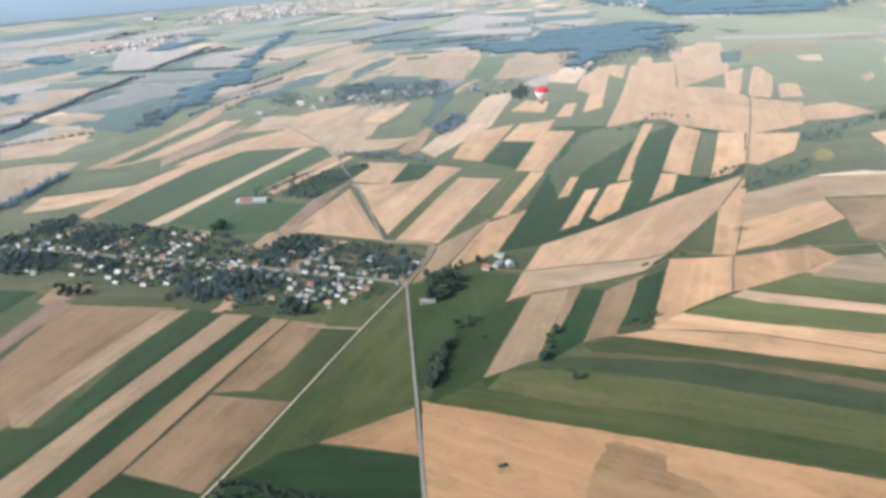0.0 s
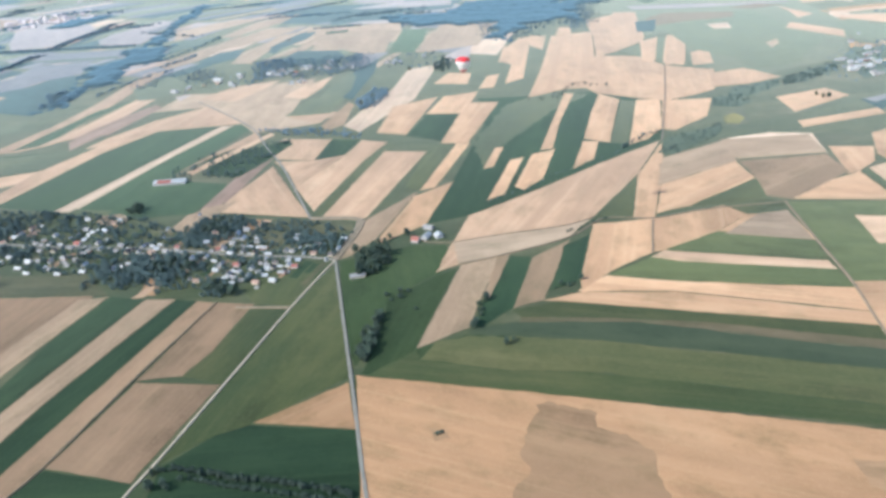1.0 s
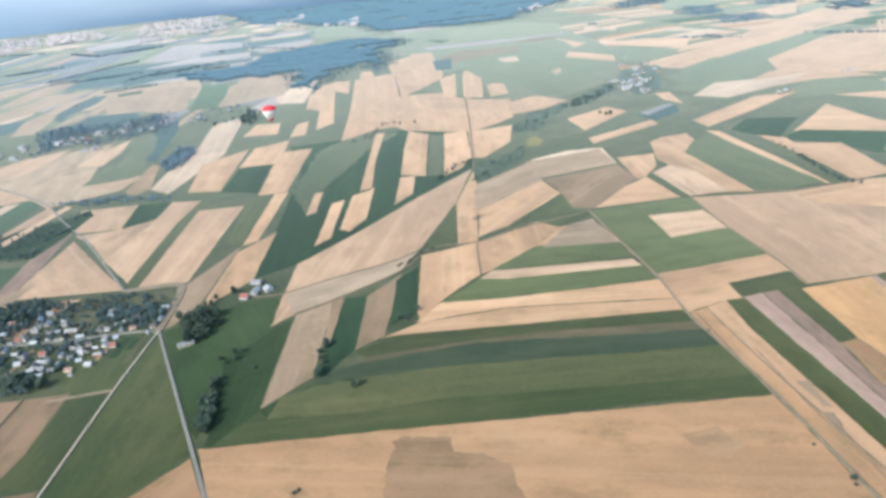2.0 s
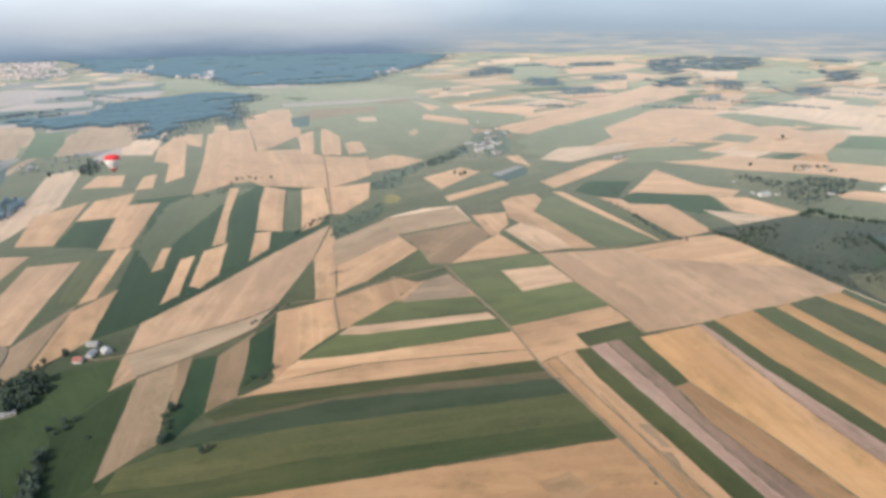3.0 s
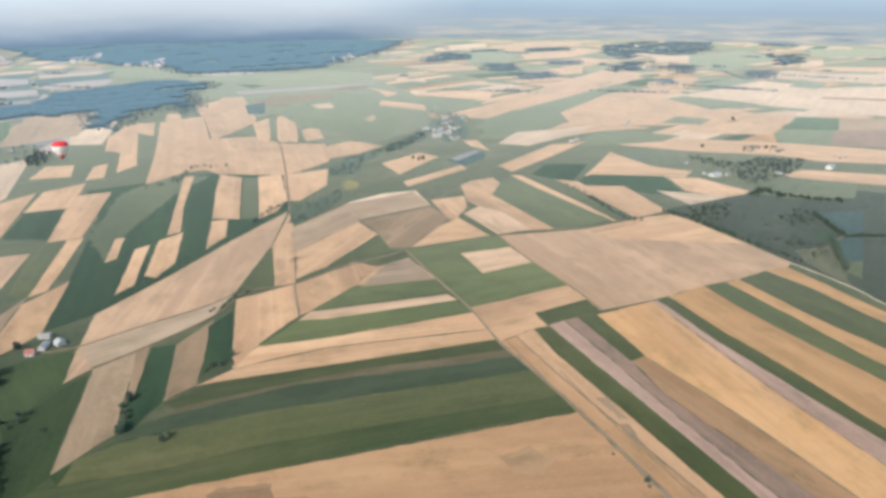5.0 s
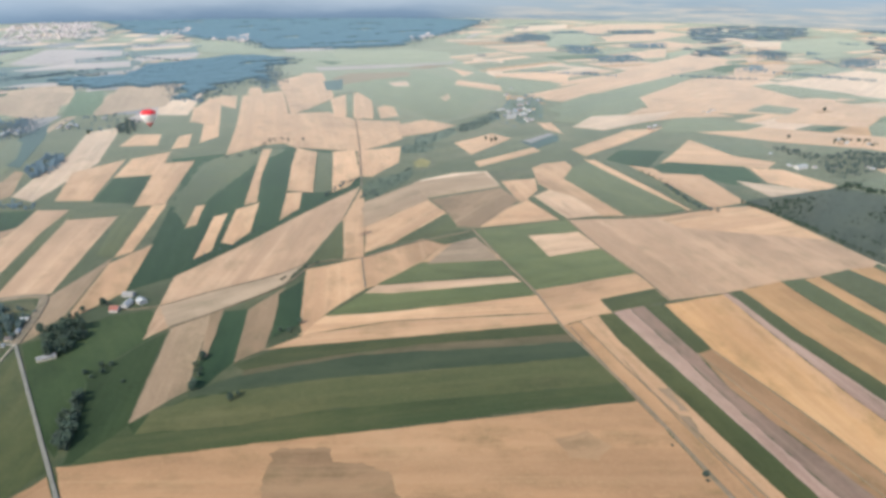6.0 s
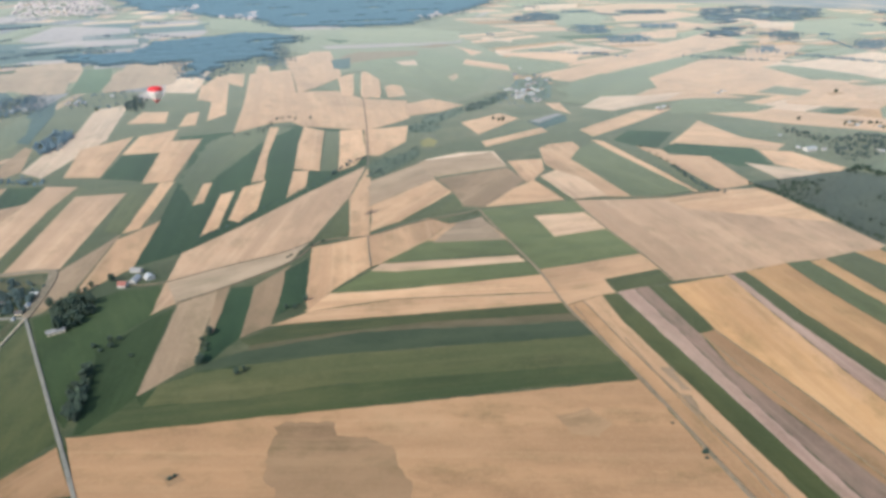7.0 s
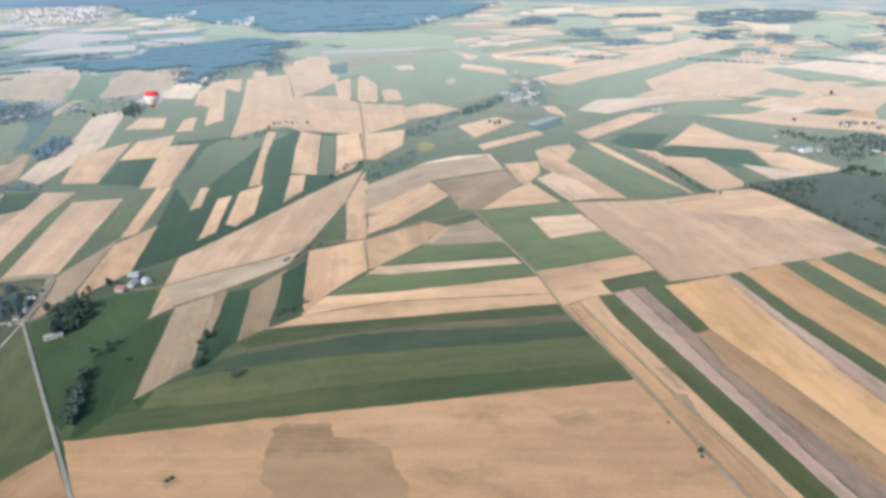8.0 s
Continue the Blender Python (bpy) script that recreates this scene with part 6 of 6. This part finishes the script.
village_trees([(-141, 724), (-125, 742), (-120, 717), (-140, 705)], 9, 0.55)
village_trees([(-647, 883), (-561, 896), (-503, 922), (-414, 899), (-344, 873), (-285, 851), (-243, 801), (-190, 820), (-94, 798), (-27, 760), (-88, 680), (-136, 643), (-197, 640), (-281, 683), (-396, 737), (-585, 790)], 1950, 0.62)
tree_row([(-449, 728), (-429, 707)], 5, (0, 1), 0.7)
tree_row([(-422, 709), (-411, 727)], 4, (0, 1), 0.6)
grove([(-250, 690), (-230, 720), (-190, 700), (-200, 680)], 14, (0, 1, 2), 0.75)
grove([(-210, 780), (-190, 815), (-160, 800), (-170, 770)], 14, (0, 1, 2), 0.75)
grove([(-176, 636), (-167, 653), (-136, 643), (-144, 621)], 12, (0, 1), 0.9)
grove([(-434, 697), (-434, 710), (-407, 707), (-396, 696), (-424, 689)], 8, (0, 1), 0.9)
grove([(-314, 875), (-298, 886), (-284, 865), (-298, 859)], 10, (0, 1), 1.0)
grove([(-23, 637), (-14, 694), (2, 699), (18, 690), (16, 663), (-5, 635)], 40, (0, 1, 2), 0.9)
grove([(-22, 492), (-15, 526), (-3, 565), (3, 557), (-4, 516), (-15, 484)], 34, (0, 1, 4), 0.8)
thicket([(-340, 1583), (-237, 1754), (-98, 1800), (11, 1829), (19, 1719), (-102, 1582), (-261, 1522)], 110, 0.7, far=HAZED_FOREST)
thicket([(55, 1644), (87, 1749), (198, 1790), (235, 1694), (205, 1574), (142, 1579)], 70, 0.75, far=HAZED_FOREST)
thicket([(1445, 790), (1508, 723), (1452, 699), (1395, 753)], 30, 0.65)
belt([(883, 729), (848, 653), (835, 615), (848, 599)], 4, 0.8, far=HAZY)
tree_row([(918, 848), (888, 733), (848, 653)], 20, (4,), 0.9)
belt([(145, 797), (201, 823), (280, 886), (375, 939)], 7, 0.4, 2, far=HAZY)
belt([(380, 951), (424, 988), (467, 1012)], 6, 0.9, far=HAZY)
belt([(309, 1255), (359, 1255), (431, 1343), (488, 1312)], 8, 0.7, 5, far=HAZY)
tree_row([(82, 516), (92, 542), (104, 570)], 5, (0, 4, 3), 0.7)
tree_row([(169, 572), (184, 574), (201, 583)], 6, (4, 4, 0), 0.6)
tree_row([(273, 717), (249, 707), (218, 688)], 7, (4,), 0.7)
tree_row([(-20, 692), (9, 711), (29, 723), (50, 730)], 8, (0, 1), 0.8)
belt([(-168, 383), (-155, 386), (-139, 381), (-107, 368), (-76, 359), (-53, 349), (-27, 339)], 1.5, 0.55, 1.0)
belt([(-141, 374), (-105, 359), (-75, 349), (-38, 335)], 1.5, 0.45, 0.8)
tree_row([(-170, 368), (-152, 370), (-141, 374)], 5, (0, 1), 0.7)
belt([(-671, 980), (-650, 1070), (-642, 1160)], 1.6, 1.1, 6, far=HAZED_FOREST)
belt([(-889, 1361), (-798, 1404), (-715, 1452)], 4, 0.9, 3, far=HAZED_FOREST)
belt([(-496, 1896), (-435, 2059), (-395, 2218)], 5, 0.8, 4, far=HAZED_FOREST)
belt([(-554, 1548), (-504, 1694), (-439, 1774)], 4, 0.8, 3, far=HAZED_FOREST)
belt([(-174, 1198), (-113, 1176), (-53, 1148), (-5, 1107)], 6, 0.8, 5, far=HAZED_FOREST)
for x, y, kind, size in ((*(105, 487), 0, 0.8), (*(113, 491), 1, 0.8), (*(372, 260), 4, 0.6), (*(366, 225), 4, 0.8), (*(363, 220), 4, 0.7),
                         (*(33, 387), 4, 0.7), (*(36, 388), 4, 0.5), (*(807, 1115), 1, 1.0), (*(816, 1114), 0, 1.0), (*(1702, 965), 1, 1.1), (*(1360, 831), 1, 1.2),
                         (*(119, 1576), 0, 1.0), (*(34, 560), 4, 1.0), (*(21, 584), 4, 1.0), (*(12, 581), 4, 1.0), (*(369, 226), 4, 0.7)):
    plant(kind, x, y, size)

woodland("dark wood among far tan fields, tinted blue for haze", 9, 8, (3301, 2755), (3731, 2759), (3938, 2454), (3508, 2178), (3114, 2081), (3048, 2231), (2709, 2135), (2859, 2362))
woodland("dark wood among far tan fields, tinted blue for haze", 9, 8, (2527, 2114), (2756, 2013), (2410, 1809), (2289, 1825))
far_copse("dark wood among far tan fields, tinted blue for haze", 1.0, (2760, 1896), (2716, 1766), (2467, 1612), (2485, 1688))
far_copse("dark wood among far tan fields, tinted blue for haze", 1.0, (2109, 2405), (2181, 2299), (2031, 2121), (1919, 2152))
far_copse("dark wood among far tan fields, tinted blue for haze", 1.0, (1912, 2044), (2126, 2007), (2003, 1874), (1849, 1883))
woodland("dark wood among far tan fields, tinted blue for haze", 9, 8, (3846, 2199), (3736, 2021), (3432, 1794), (3715, 1770), (3173, 1527), (3027, 1550), (3409, 1810), (3598, 2037))
far_copse("dark wood among far tan fields, tinted blue for haze", 1.0, (2718, 1524), (2868, 1489), (2609, 1348), (2501, 1386))
far_copse("dark wood among far tan fields, tinted blue for haze", 1.0, (2226, 1579), (2316, 1594), (2174, 1470), (2109, 1481))
far_copse("dark wood among far tan fields, tinted blue for haze", 1.0, (1917, 2596), (2037, 2602), (2173, 2601), (2301, 2747), (2296, 2934), (2037, 2760))
far_copse("dark wood among far tan fields, tinted blue for haze", 1.0, (2390, 2296), (2546, 2249), (2418, 2134), (2288, 2197))
far_copse("dark wood among far tan fields, tinted blue for haze", 1.0, (2753, 2820), (2984, 2746), (2881, 2610), (2661, 2683))
far_copse("dark wood among far tan fields, tinted blue for haze", 1.0, (4079, 2212), (4160, 2055), (4027, 1987), (3939, 2135))
far_copse("dark trees round far village houses", 0.75, (-417, 1735), (-379, 1758), (-329, 1712), (-327, 1620), (-382, 1634))
far_copse("dark trees round far village houses", 0.75, (-244, 1812), (-187, 1825), (-111, 1775), (-103, 1605), (-168, 1598), (-222, 1623))
far_copse("dark trees round far village houses", 0.75, (-97, 1786), (24, 1825), (20, 1634), (-64, 1596), (-91, 1638))
far_copse("dark trees round far village houses", 0.75, (-491, 1643), (-450, 1756), (-429, 1725), (-464, 1591))
far_copse("dark trees round far village houses", 0.75, (-104, 1623), (-39, 1668), (21, 1685), (1, 1627), (-76, 1587))
belt([(-1017, 2215), (-877, 2192), (-859, 2347), (-835, 2511), (-818, 2660)], 2.2, 0.9, 5, far=HAZED_FOREST)
belt([(-292, 2602), (-135, 2765), (-5, 2878)], 2.4, 0.8, 3, far=HAZED_FOREST)
belt([(-115, 2252), (35, 2267)], 2.4, 0.8, 3, far=HAZED_FOREST)
belt([(-478, 1818), (-415, 1951)], 2.4, 0.8, 3, far=HAZED_FOREST)
woodland("dark green forest along the horizon, tinted blue for haze", 13, 8, (81, 4689), (571, 4655), (1055, 4569), (1526, 4434), (1982, 4250), (2415, 4020), (2610, 3743), (2230, 3363), (1906, 3079), (1659, 2929), (1455, 2723), (1160, 2754), (927, 2892), (957, 3207), (786, 3382), (750, 3651), (554, 3786), (543, 4608))
woodland("dark green wood seen far across the plain, tinted blue for haze", 7.5, 9, (153, 2222), (87, 2402), (171, 2415), (317, 2401), (396, 2639), (527, 2630), (753, 2752), (895, 2592), (844, 2407), (758, 2384), (661, 2031), (627, 2142), (552, 2108), (487, 2039), (409, 1844), (367, 1892), (404, 2131), (284, 2183), (212, 2158))
thicket([(-239, 983), (-230, 1054), (-163, 1100), (-120, 1135), (-115, 1106), (-156, 1033), (-184, 970)], 60, 0.8, "dark copse of trees between fields", far=HAZY)
thicket([(-8, 1333), (34, 1428), (70, 1396), (29, 1295), (-1, 1278)], 110, 1.0, "dark copse of trees between fields", far=HAZED_FOREST)
thicket([(177, 1606), (208, 1701), (233, 1661), (203, 1552), (172, 1525)], 60, 1.0, "dark copse of trees between fields", far=HAZY)
far_copse("dark copse between fields", 0.6, (595, 1950), (730, 2334), (768, 2354), (692, 2081), (619, 1901))

belt([(1100, 569), (1154, 576), (1137, 535), (1165, 494), (1191, 456)], 3, 0.8, 4)
belt([(1014, 377), (1038, 362), (1072, 332)], 2, 0.6, 1.2)

thicket([(-24, 496), (-19, 526), (-8, 560), (4, 559), (-2, 525), (-16, 485)], 46, 0.72, "dense dark trees beside a country road")
thicket([(-24, 675), (-14, 702), (11, 697), (21, 668), (5, 632), (-20, 642)], 44, 0.8, "dense dark trees beside a farm")
tree_row([(5, 587), (17, 593), (30, 592)], 6, (4, 0), 0.6)

thicket([(-301, 1004), (-236, 1097), (-174, 1098), (-132, 1137), (-118, 1128), (-137, 1055), (-204, 1009), (-260, 983)], 75, 0.75, "dark wood beside a long farm hall", far=HAZY)
thicket([(-163, 1197), (-91, 1198), (5, 1131), (-9, 1110), (-154, 1168)], 70, 0.7, "dark belt of trees between fields", far=HAZED_FOREST)
thicket([(0, 1359), (58, 1413), (43, 1329), (8, 1288)], 60, 0.95, "dark copse of trees between fields", far=HAZED_FOREST)

belt([(1083, 454), (1054, 422), (1016, 379)], 1.2, 0.75, 1.2, "thick dark hedge between damp meadows")
belt([(989, 383), (940, 352), (890, 320)], 1.2, 0.75, 1.2, "thick dark hedge between damp meadows")
belt([(912, 603), (917, 567), (905, 518), (900, 478)], 1.6, 0.6, 3.5, "ragged belt of dark bushes along a stubble field")
belt([(900, 478), (890, 445), (880, 404), (871, 367)], 3.0, 0.5, 2.5, "ragged belt of dark bushes along a stubble field")
thicket([(954, 592), (1030, 564), (981, 534), (926, 514), (918, 543)], 70, 0.6, "dark trees and bushes on a damp meadow")
thicket([(1000, 472), (1083, 486), (1099, 461), (1048, 437), (1004, 446)], 60, 0.45, "low dark scrub on a damp meadow")
thicket([(919, 443), (920, 403), (896, 374), (915, 352), (959, 375), (952, 419)], 46, 0.42, "low dark scrub on a damp meadow")
thicket([(925, 600), (1110, 570), (1220, 560), (1290, 400), (830, 225), (870, 374)], 150, 0.3, "scattered low bushes on a damp meadow")
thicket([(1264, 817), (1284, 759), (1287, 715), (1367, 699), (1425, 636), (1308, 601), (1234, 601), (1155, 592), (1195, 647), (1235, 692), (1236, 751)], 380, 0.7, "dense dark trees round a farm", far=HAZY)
thicket([(1001, 1392), (1133, 1524), (1229, 1529), (1185, 1418), (1045, 1248), (957, 1186), (898, 1205), (916, 1289)], 140, 0.55, "dark trees between the houses of a hamlet", far=HAZED_FOREST)
thicket([(960, 1290), (1090, 1430), (1150, 1400), (1040, 1260), (980, 1230)], 45, 0.55, "haze-tinted trees between the houses of a hamlet", far=HAZY)
thicket([(1130, 1524), (1229, 1529), (1185, 1418), (1120, 1340), (1100, 1400)], 60, 0.6, "dark trees beside a hamlet", far=HAZED_FOREST)
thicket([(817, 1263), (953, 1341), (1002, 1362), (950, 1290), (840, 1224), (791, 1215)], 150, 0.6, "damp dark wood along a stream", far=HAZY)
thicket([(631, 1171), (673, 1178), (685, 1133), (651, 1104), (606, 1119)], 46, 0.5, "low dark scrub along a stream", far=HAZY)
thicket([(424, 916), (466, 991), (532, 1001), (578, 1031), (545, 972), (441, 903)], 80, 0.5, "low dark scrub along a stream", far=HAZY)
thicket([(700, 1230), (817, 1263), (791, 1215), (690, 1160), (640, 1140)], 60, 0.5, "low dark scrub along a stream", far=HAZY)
plant(1, 805, 1132, 1.1)
belt([(-937, 1489), (-929, 1544), (-932, 1641), (-918, 1736), (-914, 1892), (-891, 1988), (-885, 2084), (-859, 2106)], 1.6, 1.0, 5, far=HAZED_FOREST)
belt([(-1019, 2215), (-858, 2198), (-735, 2184), (-629, 2177)], 2.2, 0.8, 3, far=HAZED_FOREST)
belt([(-871, 2252), (-856, 2371), (-824, 2477), (-784, 2568), (-751, 2646)], 2.2, 0.9, 6, far=HAZED_FOREST)
belt([(2610, 3743), (2230, 3363), (1906, 3079), (1659, 2929)], 3.0, 0.9, 40, "scattered trees along the border of a far forest", far=HAZED_FOREST)
belt([(1659, 2929), (1455, 2723), (1160, 2754), (927, 2892), (957, 3207), (786, 3382)], 3.0, 0.9, 34, "scattered trees along the border of a far forest", far=HAZED_FOREST)
belt([(367, 1892), (404, 2131), (284, 2183), (153, 2222)], 2.4, 0.8, 20, "scattered trees along the border of a far wood", far=HAZED_FOREST)
belt([(409, 1844), (552, 2108), (661, 2031), (758, 2384), (844, 2407), (895, 2592)], 2.0, 0.8, 26, "scattered trees along the border of a far wood", far=HAZED_FOREST)
woodland("dark wood far across the fields", 9, 9, (-1187, 1939), (-1152, 1942), (-1119, 1909), (-1092, 1822), (-1079, 1744))
woodland("dark wood far across the fields", 9, 9, (-1489, 2660), (-1365, 2683), (-1277, 2568), (-1267, 2447), (-1384, 2484))
woodland("dark wood far across the fields", 9, 9, (-1115, 2243), (-1102, 2323), (-1062, 2364), (-1040, 2237), (-1077, 2184))
woodland("dark wood far across the fields", 9, 9, (-1059, 2665), (-1047, 2906), (-1012, 2893), (-900, 2930), (-892, 2846), (-978, 2637))
woodland("dark wood far across the fields", 9, 9, (-1217, 2721), (-1175, 2876), (-1135, 2811), (-1178, 2662))
woodland("broad dark belt of trees along a stream", 9, 9, (-640, 1689), (-678, 1879), (-627, 1968), (-594, 2043), (-556, 1896), (-570, 1672), (-630, 1687))
woodland("broad dark belt of trees along a stream", 9, 9, (-630, 1421), (-642, 1546), (-633, 1696), (-665, 1839), (-640, 1939), (-620, 2145), (-571, 2170), (-591, 2545), (-570, 2730), (-538, 2462), (-517, 2104), (-501, 1992), (-535, 1859), (-545, 1695), (-597, 1620), (-604, 1467))
thicket([(-665, 1580), (-642, 1640), (-635, 1619), (-645, 1549)], 36, 0.9, "dark belt of trees along a stream", far=HAZED_FOREST)
thicket([(-653, 1492), (-634, 1555), (-609, 1623), (-597, 1601), (-614, 1500), (-645, 1482)], 90, 0.9, "dark belt of trees along a stream", far=HAZED_FOREST)
woodland("long dark belt of trees along a stream", 9, 9, (-600, 2000), (-600, 2200), (-610, 2650), (-590, 3100), (-545, 3000), (-565, 2474), (-545, 2070))

thicket([(-229, 1561), (-239, 1772), (-210, 1830), (-135, 1755), (-171, 1684), (-193, 1631)], 236, 0.8, "dark trees beside far village houses", far=HAZED_FOREST)
thicket([(-25, 1762), (18, 1817), (22, 1710), (-12, 1690)], 60, 0.8, "dark trees beside far village houses", far=HAZED_FOREST)

# small far copses, scattered over the strips
copse_rng = random.Random(17)
for (b0, b1), (r0, r1), count in (((34, 74), (2300, 4500), 26), ((-40, 10), (2400, 4200), 26)):
    for _ in range(count):
        k, r = radians(copse_rng.uniform(b0, b1)), copse_rng.uniform(r0, r1)
        x, y, long, deep, skew = r * math.sin(k), r * math.cos(k), copse_rng.uniform(30, 330), copse_rng.uniform(10, 50), k + copse_rng.gauss(0, 0.7)
        u, v = Vector((math.cos(skew), -math.sin(skew))) * long / 2, Vector((math.sin(skew), math.cos(skew))) * deep / 2
        spots = [(x + u.x * p + v.x * q, y + u.y * p + v.y * q) for p, q in ((max(-1, min(1, copse_rng.gauss(0, 0.6))), copse_rng.gauss(0, 0.5)) for _ in range(int(long * deep / 70) + 6))]
        many_trees("copse", spots, 0.85, "small far copse between strip fields", 4, HAZED_FOREST)

# tree-lined borders of the far strips
for _ in range(18):
    k, r = radians(copse_rng.uniform(-42, 12)), copse_rng.uniform(2300, 4100)
    along, long = radians(57 + copse_rng.choice((0, 0, 0, 90)) + copse_rng.gauss(0, 5)), copse_rng.uniform(120, 460)
    x, y = r * math.sin(k), r * math.cos(k)
    spots = [(x + p * math.cos(along) + copse_rng.gauss(0, 4), y + p * math.sin(along) + copse_rng.gauss(0, 4))
             for p in (copse_rng.uniform(-long / 2, long / 2) for _ in range(int(long / 6)))]
    many_trees("tree_belt", spots, 0.8, "ragged far belt of dark trees between strip fields", 2, HAZED_FOREST)

# ---- town on the horizon ----
town_rng = random.Random(4)


def town(spots, label):
    """Far roofs and walls, too many and too small to count."""
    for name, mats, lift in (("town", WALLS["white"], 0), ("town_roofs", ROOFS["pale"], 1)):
        bm = bmesh.new()
        for i, (x, y) in enumerate(spots):
            w, d, h = 3.5 + (i * 7) % 3, 5 + (i * 5) % 6, 3.5 + (i * 3) % 3
            rows = [(-w, 0), (w, 0), (w, h), (0, h + 4), (-w, h)] if not lift else [(-w - 0.6, h - 0.2), (0, h + 4.1), (w + 0.6, h - 0.2), (w + 0.6, h + 0.2), (0, h + 4.5), (-w - 0.6, h + 0.2)]
            turn = Matrix.Translation((x, y, 0)) @ Matrix.Rotation((i * 37 % 180) / 57.3, 4, "Z")
            front = [bm.verts.new(turn @ Vector((a, -d, b))) for a, b in rows]
            back = [bm.verts.new(turn @ Vector((a, d, b))) for a, b in rows]
            for k in range(len(rows)):
                j = (k + 1) % len(rows)
                bm.faces.new((front[k], front[j], back[j], back[k]))
            bm.faces.new(front[::-1])
            bm.faces.new(back)
        tagged(part(name, bm, mats, None), label, "town", kind="stuff")


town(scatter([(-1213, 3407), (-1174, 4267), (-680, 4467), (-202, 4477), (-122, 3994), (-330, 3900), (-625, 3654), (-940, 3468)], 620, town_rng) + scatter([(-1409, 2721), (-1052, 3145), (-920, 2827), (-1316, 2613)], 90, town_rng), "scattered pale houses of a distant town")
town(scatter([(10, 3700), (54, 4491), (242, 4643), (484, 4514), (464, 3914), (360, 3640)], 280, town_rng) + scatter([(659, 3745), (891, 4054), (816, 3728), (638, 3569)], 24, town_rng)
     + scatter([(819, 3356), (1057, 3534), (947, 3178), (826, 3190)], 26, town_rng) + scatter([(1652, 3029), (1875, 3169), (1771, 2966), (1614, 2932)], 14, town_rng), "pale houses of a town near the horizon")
far_hall = house(30, 70, 9, 13, "white", "white", "large white hall far across the plain", "warehouse", 4, False, "warehouse")
far_hall.matrix_world = pose(*(-1473, 3874), 0, 0, 0, 70)
